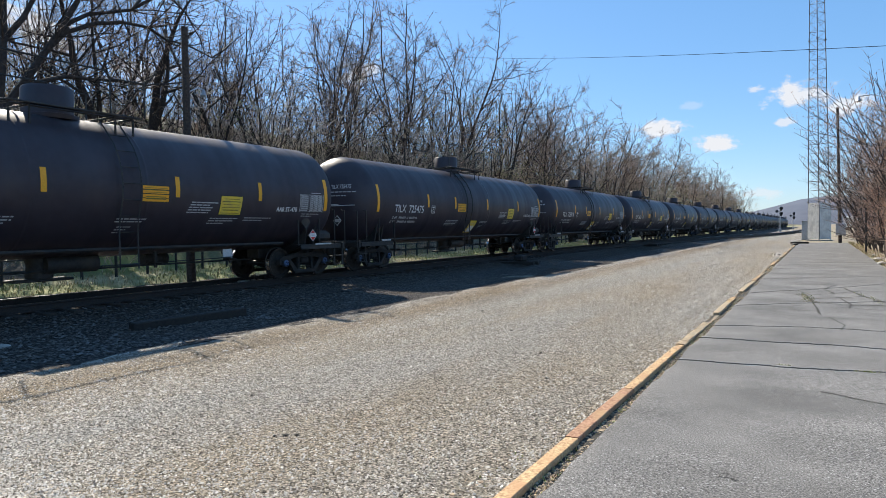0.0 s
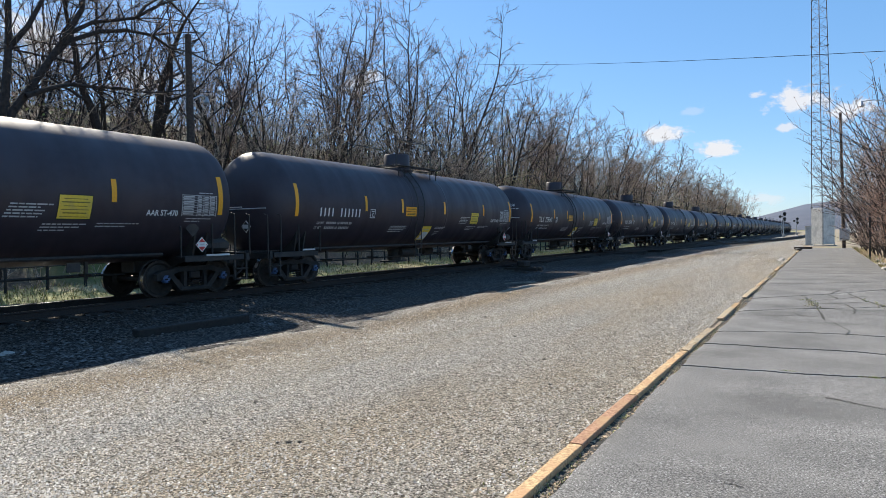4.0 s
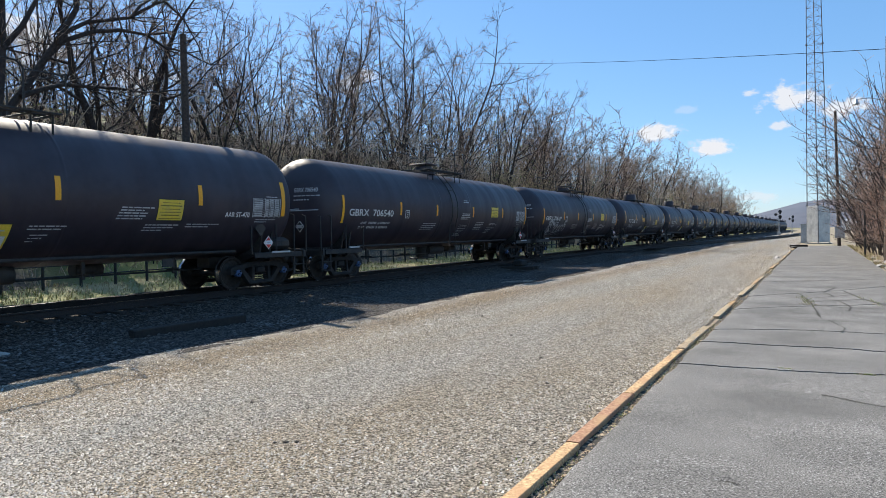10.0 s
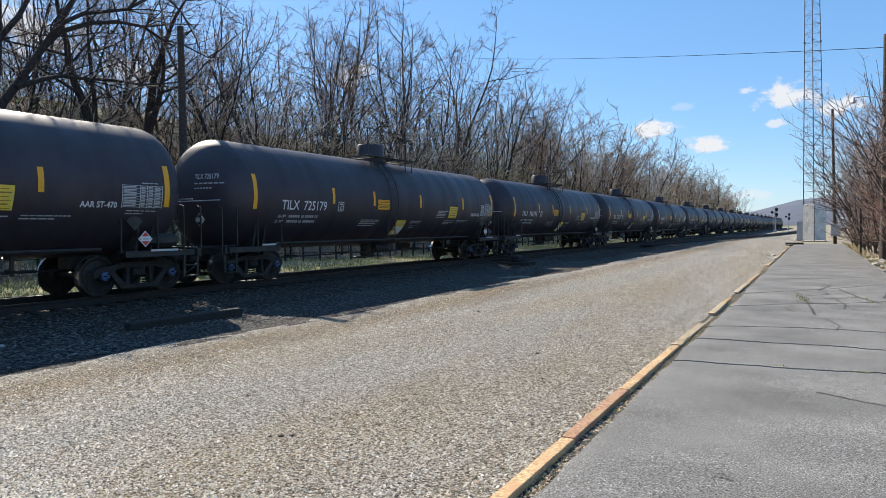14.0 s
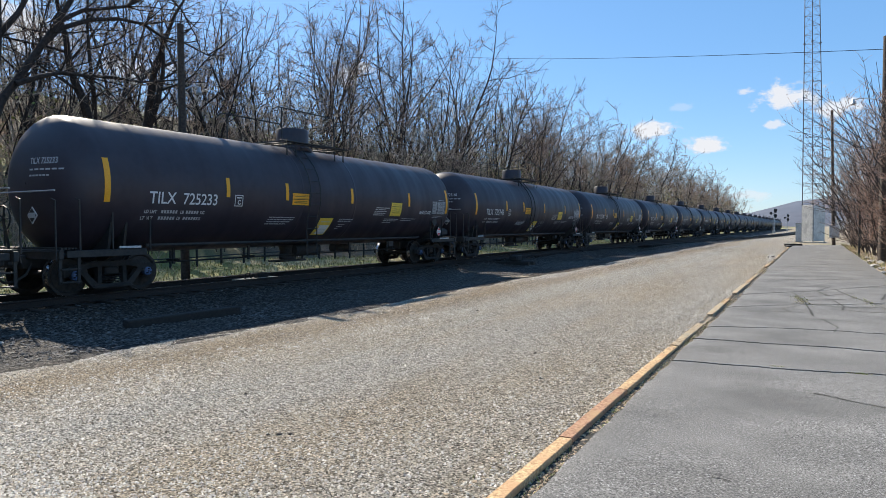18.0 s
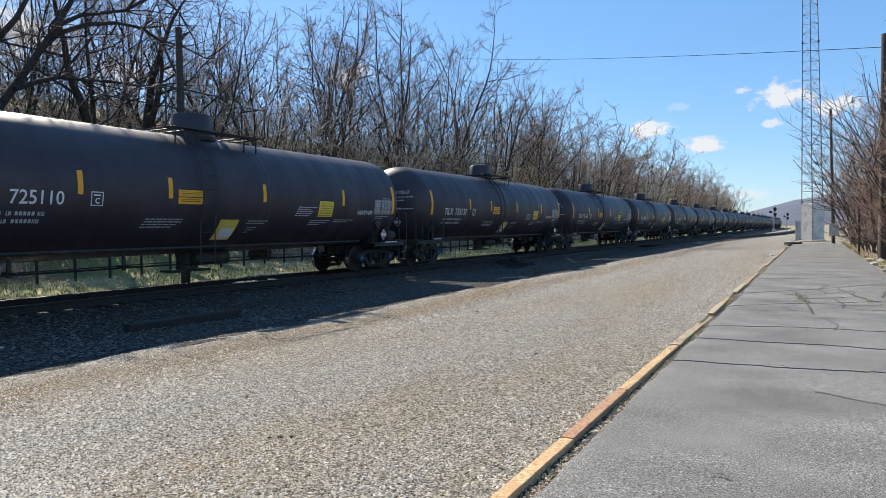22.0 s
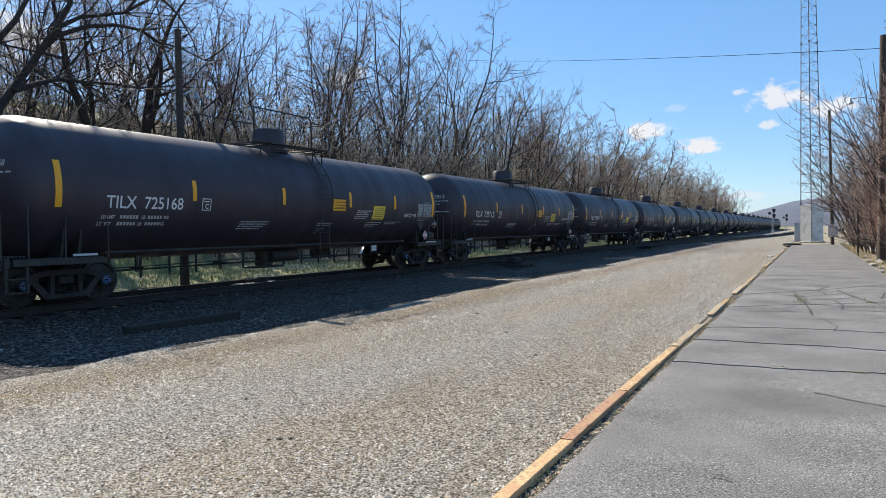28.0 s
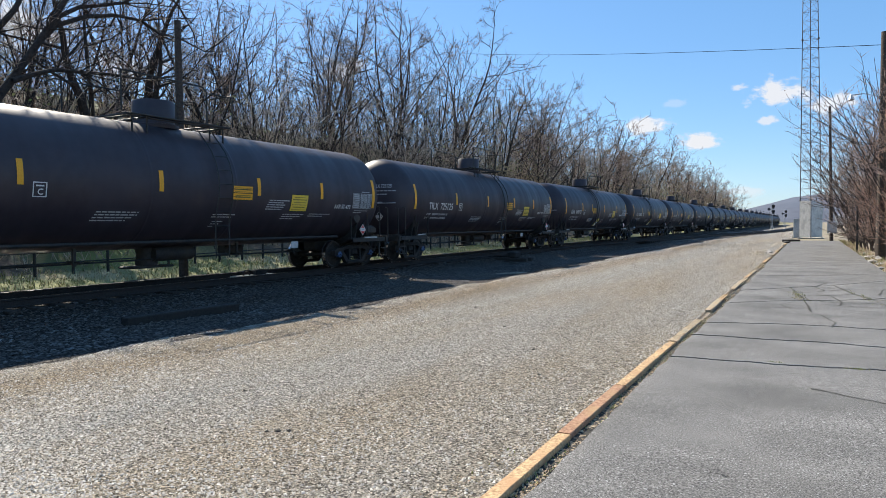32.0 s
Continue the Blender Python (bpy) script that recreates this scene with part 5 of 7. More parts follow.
# ---- woods ----
def wander(r, p, d, length, n, bend, up):
    """A bent line of n pieces: its points and directions."""
    out = [(Vector(p), Vector(d).normalized())]
    for _ in range(n):
        q, e = out[-1]
        e = (e + Vector((r.uniform(-1, 1), r.uniform(-1, 1), r.uniform(-0.7, 0.7))) * bend + Vector((0, 0, up))).normalized()
        out.append((q + e * (length / n), e))
    return out


def cone(mb, a, b, r, slot=0):
    """A thin three-sided spike."""
    d = (b - a).normalized()
    u = d.cross(Vector((0.3, 0.2, 0.9))).normalized() * r
    w = d.cross(u)
    mb.add([tuple(a + u), tuple(a - u * 0.5 + w * 0.87), tuple(a - u * 0.5 - w * 0.87), tuple(b)], [(0, 1, 3), (1, 2, 3), (2, 0, 3)], slot)


def stem(mb, line, r0, r1, sides, slot=0):
    """One tapering bent limb without seams."""
    n, o = len(line) - 1, len(mb.v)
    for i, (p, d) in enumerate(line):
        k = r0 + (r1 - r0) * i / n
        u = d.cross(Vector((0.31, 0.95, 0.05))).normalized()
        w = d.cross(u)
        for q in range(sides):
            g = 2 * math.pi * q / sides
            mb.v.append(tuple(p + u * (k * math.cos(g)) + w * (k * math.sin(g))))
    for i in range(n):
        for q in range(sides):
            a, b = o + i * sides + q, o + i * sides + (q + 1) % sides
            mb.f.append((a, b, b + sides, a + sides))
            mb.m.append(slot)


def fray(r, crown, line, n, length, w, buds=0):
    """Twigs off a branch, each of two pieces."""
    for _ in range(n):
        k = r.randrange(max(1, len(line) - 1))
        a, b = line[k], line[k + 1]
        s = a[0] + (b[0] - a[0]) * r.random()
        d = (a[1] * 0.9 + Vector((r.uniform(-1, 1), r.uniform(-1, 1), r.uniform(-0.5, 0.9)))).normalized()
        L = length * r.uniform(0.5, 1.25)
        m = s + d * L * 0.5
        e = m + (d + Vector((r.uniform(-0.4, 0.4), r.uniform(-0.4, 0.4), r.uniform(-0.1, 0.5)))) * L * 0.5
        crown.tube(s, m, w, w * 0.8, 3, False)
        cone(crown, m, e, w * 0.8)
        for i in range(buds):
            t = s + (e - s) * (0.25 + 0.75 * i / max(1, buds - 1))
            o = Vector((r.uniform(-1, 1), r.uniform(-1, 1), r.uniform(-1, 1))) * 0.035
            cone(crown, t, t + o * 1.4, 0.016, 1)


def aside(r, d, angle):
    """A direction that leaves d by about this angle, on a random side."""
    t = radians(angle + r.uniform(-12, 12))
    u = d.cross(Vector((r.uniform(-1, 1), r.uniform(-1, 1), r.uniform(-1, 1)))).normalized()
    return d * math.cos(t) + u * math.sin(t)


def twigs(r, crown, line, n, length, w, near):
    """Short crooked twigs that stand off a branch on all sides."""
    for _ in range(n):
        k = r.randrange(len(line) - 1)
        a, b = line[k], line[k + 1]
        s = a[0] + (b[0] - a[0]) * r.random()
        d = aside(r, a[1], 52)
        d.z += 0.08
        L = length * r.uniform(0.4, 1.2)
        if near:
            m = s + d * L * 0.35
            cone(crown, s, s + d * L, w)
            cone(crown, m, m + aside(r, d, 45) * L * 0.55, w * 0.75)
        else:
            cone(crown, s, s + d * L, w)


def tree_mesh(seed, h, rad, leaders, limbs, angle, clear, spread, gnarl, near=True):
    """Bare tree that forks into leaders: a mesh of trunk, limbs and branches, one of fine twigs."""
    r = random.Random(seed)
    wood, crown = Mesher(), Mesher()
    tw = 0.0105 if near else 0.019
    base = wander(r, (0, 0, -0.5), (r.uniform(-0.1, 0.1), r.uniform(-0.1, 0.1), 1), h * clear + 0.5, 5, 0.05 + 0.09 * gnarl, 0.06)
    stem(wood, base, rad * 1.15, rad * 0.8, 8)
    for q in range(leaders):
        rr = rad * (0.78 if q == 0 else r.uniform(0.45, 0.68))
        start = base[-1] if q == 0 else base[max(1, 5 - q)]
        d = aside(r, start[1], 7 if q == 0 else 20 + 16 * gnarl)
        H = (h * (1 - clear) if q == 0 else h - start[0].z) * (1 if q == 0 else r.uniform(0.62, 0.92))
        line = wander(r, start[0], d, H, 9, 0.09 + 0.16 * gnarl, 0.07)
        n = len(line) - 1
        stem(wood, line, rr, 0.014, 6)
        for k in range(limbs):
            f = 0.1 + 0.86 * (k + r.random()) / limbs
            i = min(n - 1, int(f * n))
            a, b = line[i], line[i + 1]
            p = a[0] + (b[0] - a[0]) * (f * n - i)
            L = spread * h * (0.11 + 0.19 * math.sin(min(1, f * 1.1 + 0.25) * 2.8)) * r.uniform(0.55, 1.35)
            w = rr * (1 - f) * 0.42 + 0.014
            lim = wander(r, p, aside(r, a[1], angle), L, 6, 0.17 + 0.2 * gnarl, 0.06)
            stem(wood, lim, w, 0.011, 4 if near else 3)
            for c in range(5):
                u = lim[1 + c]
                br = wander(r, u[0], aside(r, u[1], 44), L * r.uniform(0.22, 0.5), 2, 0.26 + 0.1 * gnarl, 0.06)
                stem(wood if near else crown, br, max(tw * 1.3, w * 0.36), tw * 0.9, 3)
                twigs(r, crown, br, 6 if near else 5, 0.6 if near else 0.9, tw, near)
            twigs(r, crown, lim[2:], 5, 0.55 if near else 0.8, tw, near)
        twigs(r, crown, line[n - 3:], 8, 0.7, tw, near)
        twigs(r, crown, line[:n - 3], 7, 0.6, tw, near)
    return wood.mesh("trunk", ["bark"], True), crown.mesh("crown", ["twig", "bud"])


# seed, height, trunk radius, leaders, limbs, limb angle, bare share, spread, crookedness
SHAPES = [(101, 20.0, 0.16, 4, 8, 52, 0.2, 0.85, 0.55), (102, 21.0, 0.18, 2, 12, 58, 0.34, 0.85, 0.7), (103, 16.0, 0.15, 3, 9, 54, 0.2, 1.15, 0.75), (104, 20.0, 0.14, 5, 7, 46, 0.12, 0.8, 0.45), (105, 13.0, 0.12, 3, 9, 56, 0.16, 1.25, 0.9), (106, 18.0, 0.17, 3, 10, 54, 0.22, 1.1, 0.65), (107, 21.0, 0.15, 1, 16, 58, 0.36, 0.85, 0.7)]
TREES = [tree_mesh(*q) for q in SHAPES]
FAR_TREES = [tree_mesh(*q, False) for q in SHAPES]
STAND = [max(v.co.z for v in q[0].vertices) for q in TREES]
OLD_SHAPES = [(121, 17.0, 0.34, 2, 7, 62, 0.42, 0.95, 0.7), (122, 17.0, 0.37, 2, 7, 60, 0.5, 0.9, 0.5), (123, 17.0, 0.2, 3, 9, 52, 0.3, 0.9, 0.8)]
OLD_TREES = [tree_mesh(*q) for q in OLD_SHAPES]


def sapling_mesh(seed, h, stems, leafy, bark):
    """A clump of thin stems with a haze of twigs, some in first leaf."""
    r = random.Random(seed)
    wood, crown = Mesher(), Mesher()
    for _ in range(stems):
        line = wander(r, (r.uniform(-1.5, 1.5), r.uniform(-1.5, 1.5), -0.3), (r.uniform(-0.3, 0.3), r.uniform(-0.3, 0.3), 1), h * r.uniform(0.45, 1.1), 6, 0.2, 0.03)
        stem(wood, line, r.uniform(0.022, 0.05), 0.009, 4)
        for _ in range(8):
            u = line[r.randrange(1, 6)]
            br = wander(r, u[0], aside(r, u[1], 55), h * r.uniform(0.1, 0.3), 2, 0.35, 0.03)
            stem(crown, br, 0.013, 0.007, 3)
            twigs(r, crown, br, 7, 0.6, 0.01, False)
            if r.random() < leafy:
                for _ in range(12):
                    q = br[r.randrange(3)][0] + Vector((r.uniform(-1, 1), r.uniform(-1, 1), r.uniform(-0.7, 0.7))) * 0.5
                    a = Vector((r.uniform(-1, 1), r.uniform(-1, 1), r.uniform(-1, 1))) * 0.055
                    b = a.cross(Vector((r.uniform(-1, 1), r.uniform(-1, 1), r.uniform(-1, 1)))).normalized() * 0.04
                    crown.add([tuple(q - a), tuple(q + b), tuple(q + a), tuple(q - b)], [(0, 1, 2, 3)], 1)
    return wood.mesh("woody_base", ["bark"], True), crown.mesh("crown", [bark, "spring"])


SAPLINGS = [sapling_mesh(201, 6.5, 9, 0.05, "scrub"), sapling_mesh(202, 5.5, 9, 0.3, "brush"), sapling_mesh(203, 7.0, 9, 0.12, "scrub"), sapling_mesh(204, 6.0, 9, 0.1, "brush")]


def sapling(x, y, kind, s, rz):
    t = thing("sapling_clump", pose(x, y, ground_z(x, y), 0, 0, rz) @ Matrix.Scale(s, 4), "clump of thin brown saplings just coming into leaf", "saplings", "saplings beyond the track")
    tagged(part("woody_base", SAPLINGS[kind][0], None, t), kind="stuff")
    part("crown", SAPLINGS[kind][1], None, t)


def tree(x, y, kind, s, rz, far=False):
    t = thing("tree", pose(x, y, ground_z(x, y), 0, 0, rz) @ Matrix.Scale(s, 4), "bare grey tree on the wooded slope beyond the track", "tree", "bare trees beyond the track")
    kinds = FAR_TREES if far else TREES
    part("trunk", kinds[kind][0], None, t)
    part("crown", kinds[kind][1], None, t)
    return t


# how high the woods stand along the line
CREST = ((0, 15), (29, 16), (41, 18), (47, 18), (52, 16), (57, 21), (65, 21), (70, 18), (75, 16), (80, 18), (93, 16.5), (98, 15), (105, 17), (124, 17), (140, 15), (150, 9.5), (157, 10), (164, 19), (180, 18), (213, 20), (268, 19), (330, 18), (430, 12))
rw = random.Random(21)
for row, (x0, gap, kinds, tall) in enumerate([(-29.5, 4.0, (4, 4, 2, 5), 0.66), (-35.0, 2.7, (0, 1, 3, 3, 6, 5), 1.0), (-41, 3.6, (0, 1, 3, 6, 2), 0.92), (-48.5, 6.5, (0, 1, 3, 6), 0.85)]):
    y = 2.0 + row * 4.4
    while y < 440:
        x = x0 + rw.uniform(-2.2, 2.2) - max(0, y - 300) * 0.1
        if y > 66 and row == 0:
            kinds, tall = (2, 4, 5, 5, 2), 0.9
        kind = rw.choice(kinds if y < 110 else (0, 1, 2, 4, 5, 5))
        high = float(np.interp(y, [q[0] for q in CREST], [q[1] for q in CREST]))
        tree(x, y, kind, high * tall * rw.uniform(0.74, 1.02) * (1.0 if y < 60 else 1.15 if y < 130 else 1.05) / STAND[kind], rw.uniform(0, 360), y > 85 or row == 3)
        y += gap * rw.uniform(0.6, 1.4) * (1 + max(0, y - 55) * 0.02)
tree(-35.5, 104, 1, 23 / STAND[1], 40)
tree(-36.5, 57, 6, 23 / STAND[6], 10)
tree(-35.5, 66.5, 1, 22 / STAND[1], 200)
tree(-35.0, 164, 6, 20 / STAND[6], 10, True)
for x, y, q, s, rz in ((-27.0, 18.2, 0, 0.74, 215), (-28.0, 20.9, 1, 0.74, 285), (-30.0, 27.0, 2, 0.74, 75), (-28.5, 16.2, 2, 0.66, 200), (-26.5, 29.8, 2, 0.62, 300), (-31.0, 32.6, 2, 0.78, 20)):
    t = thing("tree", pose(x, y, ground_z(x, y), 0, 0, rz) @ Matrix.Scale(s, 4), "bare old tree with a thick dark trunk and crooked limbs", "tree", "bare trees beyond the track")
    trunk, crown = OLD_TREES[q]
    part("trunk", trunk, None, t)
    part("crown", crown, None, t)
for row, (x0, gap, sc) in enumerate([(-26.0, 3.4, 0.72), (-29.5, 2.5, 1.15), (-34.0, 2.6, 1.45), (-39.0, 3.2, 1.5)]):
    y = 0.5 + row
    while y < 420:
        tan = y > 62
        sapling(x0 + rw.uniform(-1.8, 1.8) - max(0, y - 300) * 0.1, y, rw.choice((1, 3, 3, 2)) if tan else rw.choice((0, 2, 0, 2, 1)), sc * (1.35 if tan and row else 1.0) * rw.uniform(0.75, 1.2), rw.uniform(0, 360))
        y += gap * rw.uniform(0.6, 1.4) * (1 + max(0, y - 45) * 0.024)


# the old tree with arching limbs that stands before the others
def old_tree():
    t = thing("tree", pose(-23.5, 11.6, ground_z(-23.5, 11.6)), "old tree with thick dark arching limbs near the track", "tree", "bare trees beyond the track")
    gz = ground_z(-23.5, 11.6)
    r = random.Random(77)
    wood, crown = Mesher(), Mesher()
    limbs = {
        "lean": ([(11.2, 0.0), (11.6, 3.0), (12.0, 4.9), (12.5, 5.9), (13.2, 6.9), (14.1, 8.5), (14.8, 9.9), (15.1, 11.2)], 0.2, 0.07),
        "low": ([(12.9, 6.5), (13.7, 6.9), (14.5, 7.2), (15.4, 7.3), (16.5, 7.4), (17.6, 7.4), (19.6, 7.9)], 0.1, 0.03),
        "arch": ([(13.9, 8.1), (14.6, 9.1), (15.5, 9.7), (17.2, 10.3), (18.1, 11.0), (18.8, 12.0)], 0.1, 0.03),
        "bow": ([(13.9, 8.1), (14.6, 8.8), (15.7, 9.4), (16.7, 9.65), (17.7, 9.7), (18.7, 9.5), (20.0, 9.6), (21.2, 9.3)], 0.1, 0.025),
        "hook": ([(17.2, 10.3), (17.8, 11.0), (18.5, 11.5), (19.5, 10.8), (20.2, 10.2)], 0.07, 0.025),
        "left": ([(11.5, 0.0), (11.8, 4.0), (12.1, 6.4), (12.3, 7.9), (12.5, 9.7), (12.7, 11.4)], 0.18, 0.07),
        "vee": ([(12.3, 7.9), (12.9, 8.8), (13.5, 10.0), (14.0, 11.2)], 0.11, 0.04),
    }
    k = 0
    for name, (pts, r0, r1) in limbs.items():
        line = []
        for i, (yy, zz) in enumerate(pts):
            line.append((Vector(((0.25 if i else 0.0) * math.sin(i * 1.3 + k), yy - 11.6, zz - gz)), Vector((0, 0.5, 0.7))))
        line = [(p, (line[min(i + 1, len(line) - 1)][0] - line[max(0, i - 1)][0]).normalized()) for i, (p, _) in enumerate(line)]
        stem(wood, line, r0, r1, 8)
        k += 1
        for c in range(len(pts) * 2):
            u = line[r.randrange(2, len(line))]
            d = (u[1] * 0.6 + Vector((r.uniform(-1, 1), r.uniform(-1, 1), r.uniform(-0.6, 1)))).normalized()
            br = wander(r, u[0], d, r.uniform(0.9, 2.6), 3, 0.3, 0.03)
            stem(wood, br, 0.035, 0.012, 4)
            fray(r, crown, br, 9, 0.7, 0.009)
    part("trunk", wood.mesh("trunk", ["bark"], True), None, t)
    part("crown", crown.mesh("crown", ["twig"]), None, t)


old_tree()


def brush(name, n, area, h, mats, seed, label, leaf=0.0, power=1.5):
    """Undergrowth: fans of thin stems from many roots, some with small leaves."""
    r = random.Random(seed)
    mb = Mesher()
    x0, x1, y0, y1 = area
    for _ in range(n):
        x, y = r.uniform(x0, x1), y0 + (y1 - y0) * r.random() ** power
        z = ground_z(x, y) - 0.05
        green = r.random() < leaf
        for _ in range(6):
            d = Vector((r.uniform(-0.7, 0.7), r.uniform(-0.7, 0.7), 1)).normalized()
            L = h * r.uniform(0.35, 1.1)
            p = Vector((x + r.uniform(-0.3, 0.3), y + r.uniform(-0.3, 0.3), z))
            q = p + d * L * 0.55
            e = q + (d + Vector((r.uniform(-0.7, 0.7), r.uniform(-0.7, 0.7), -0.1))) * L * 0.4
            mb.tube(p, q, 0.015, 0.011, 3, False)
            cone(mb, q, e, 0.011)
            for _ in range(5):
                s = p + (q - p) * r.uniform(0.35, 1)
                cone(mb, s, s + Vector((r.uniform(-1, 1), r.uniform(-1, 1), r.uniform(-0.2, 1))) * L * 0.3, 0.009)
            if green:
                for _ in range(5):
                    c = q + Vector((r.uniform(-1, 1), r.uniform(-1, 1), r.uniform(-0.6, 0.9))) * L * 0.3
                    a = Vector((r.uniform(-1, 1), r.uniform(-1, 1), r.uniform(-1, 1))) * 0.07
                    b = a.cross(Vector((r.uniform(-1, 1), r.uniform(-1, 1), r.uniform(-1, 1)))).normalized() * 0.05
                    mb.add([tuple(c - a), tuple(c + b), tuple(c + a), tuple(c - b)], [(0, 1, 2, 3)], 1)
    return tagged(part(name, mb, mats), label=label, category="undergrowth", kind="stuff")


brush("underbrush", 1500, (-50, -23.5, 1, 130), 3.6, ["scrub", "spring"], 3, "dry brush and saplings with the first green leaves", 0.25)
brush("underbrush_slope", 420, (-66, -46, 2, 160), 4.5, ["scrub", "spring"], 6, "dry brush high on the wooded slope", 0.3, 1.2)
brush("underbrush_far", 480, (-44, -22.5, 110, 380), 5.0, ["brush", "spring"], 4, "dry brush along the far woods", 0.2, 1.0)

# ---- brush and trees beside the platform ----
def thicket_mesh(seed, h, stems, reach, buds, drift):
    """Several thin leaning stems from one root, spread into a tangle."""
    r = random.Random(seed)
    wood, crown = Mesher(), Mesher()
    for _ in range(stems):
        d = (r.uniform(-reach, reach) + drift, r.uniform(-reach, reach), 1)
        line = wander(r, (r.uniform(-0.4, 0.4), r.uniform(-0.4, 0.4), -0.2), d, h * r.uniform(0.6, 1.1), 7, 0.24, 0.03)
        stem(wood, line, r.uniform(0.016, 0.038), 0.007, 6)
        for _ in range(9):
            u = line[r.randrange(1, 7)]
            dd = (u[1] * 0.5 + Vector((r.uniform(-1, 1) + drift * 1.2, r.uniform(-1, 1), r.uniform(-0.35, 0.8)))).normalized()
            br = wander(r, u[0], dd, h * r.uniform(0.18, 0.4), 4, 0.16, 0.02)
            stem(wood, br, 0.013, 0.005, 4)
            fray(r, crown, br, 11 if buds else 7, 0.6, 0.007, buds)
    return wood.mesh("trunk", ["bark"], True), crown.mesh("crown", ["thin", "bud"])


THICKETS = [thicket_mesh(301, 8.0, 5, 0.26, 4, -0.13), thicket_mesh(302, 6.0, 8, 0.45, 0, -0.12), thicket_mesh(303, 7.0, 8, 0.4, 0, 0.0)]
for x, y, k, s, rz in [(3.5, 22.0, 0, 0.85, 8), (3.4, 27.5, 0, 0.95, -20), (3.3, 32.0, 0, 1.05, 12), (3.2, 36.5, 0, 1.1, -8), (4.3, 30.5, 1, 1.2, 60), (3.3, 35.5, 1, 1.1, 130), (4.6, 34, 2, 1.3, 240), (3.4, 39, 2, 1.1, 10), (3.0, 44.5, 1, 1.05, 300), (4.4, 42, 1, 1.35, 80), (3.2, 48, 2, 1.1, 170), (2.9, 53, 1, 1.1, 20), (4.5, 51, 1, 1.4, 200), (3.1, 59, 2, 1.1, 90), (5.0, 62, 2, 1.3, 10), (6.0, 46, 1, 1.5, 310), (6.4, 56, 1, 1.5, 60), (4.2, 70, 2, 1.2, 33), (5.2, 37, 1, 1.4, 150), (5.2, 27, 0, 1.15, 40), (3.7, 41, 1, 1.2, 220), (3.9, 46, 2, 1.2, 120), (3.8, 56, 1, 1.2, 265), (3.9, 33.5, 0, 1.05, 100), (4.1, 38, 0, 1.1, 200), (3.4, 43, 0, 1.0, 320), (3.6, 50, 0, 1.1, 140), (4.6, 46.5, 0, 1.2, 15), (3.0, 62, 1, 1.15, 70), (4.8, 57, 0, 1.2, 190), (3.3, 66, 1, 1.2, 310)]:
    t = thing("tree", pose(x, y, ground_z(x, y), 0, 0, rz) @ Matrix.Scale(s, 4), "small many-stemmed tree with reddish buds beside the platform" if k == 0 else "bare many-stemmed thicket beside the platform", "tree", "thicket by the platform")
    part("trunk", THICKETS[k][0], None, t)
    part("crown", THICKETS[k][1], None, t)

# ---- lattice tower ----
tower = thing("lattice_tower", pose(0.0, 74.5, 0.0), "tall three-legged steel lattice tower with sheet-clad base", "radio tower")
LEGS = [(-0.95, 0.3), (0.0, -0.9), (0.95, 0.45)]
for i, (lx, ly) in enumerate(LEGS):
    part("leg", Mesher().tube((lx, ly, 0), (lx * 0.4 - 0.55, ly * 0.4, 42), 0.045, 0.035, 8), ["tower"], tower)
mb = Mesher()
for k in range(46):
    z0, z1 = 0.3 + 0.9 * k, 0.3 + 0.9 * (k + 1)
    f0, f1 = 1 - 0.6 * z0 / 42, 1 - 0.6 * z1 / 42
    s0, s1 = -0.55 * z0 / 42, -0.55 * z1 / 42
    for i in range(3):
        a, b = LEGS[i], LEGS[(i + 1) % 3]
        mb.tube((a[0] * f0 + s0, a[1] * f0, z0), (b[0] * f0 + s0, b[1] * f0, z0), 0.016, 0.016, 4, False)
        a, b = (a, b) if k % 2 else (b, a)
        mb.tube((a[0] * f0 + s0, a[1] * f0, z0), (b[0] * f1 + s1, b[1] * f1, z1), 0.014, 0.014, 4, False)
part("bracing", mb, ["tower"], tower)
for k in range(8):
    for lx, ly in LEGS:
        z = 3.7 + 5.2 * k
        part("flange", Mesher().lathe([(0.05, z - 0.06), (0.1, z - 0.06), (0.1, z + 0.06), (0.05, z + 0.06)], 8, "z", (lx * (1 - 0.6 * z / 42) - 0.55 * z / 42, ly * (1 - 0.6 * z / 42), 0)), ["tower"], tower)
for i, (a, b) in enumerate(((LEGS[0], LEGS[1]), (LEGS[1], LEGS[2]))):
    mx, my = (a[0] + b[0]) / 2 * 1.06, (a[1] + b[1]) / 2 * 1.06 - 0.04
    ang = math.degrees(math.atan2(b[1] - a[1], b[0] - a[0]))
    L = math.hypot(b[0] - a[0], b[1] - a[1])
    part("cladding_panel", Mesher().box((mx, my, 1.85), (L, 0.03, 3.5), ang, 0.01), ["galv"], tower, "galvanised anti-climb sheet")
part("base_slab", Mesher().box((0, -0.15, 0.0), (2.3, 1.9, 0.06), 0, 0.02), ["concrete"], tower)

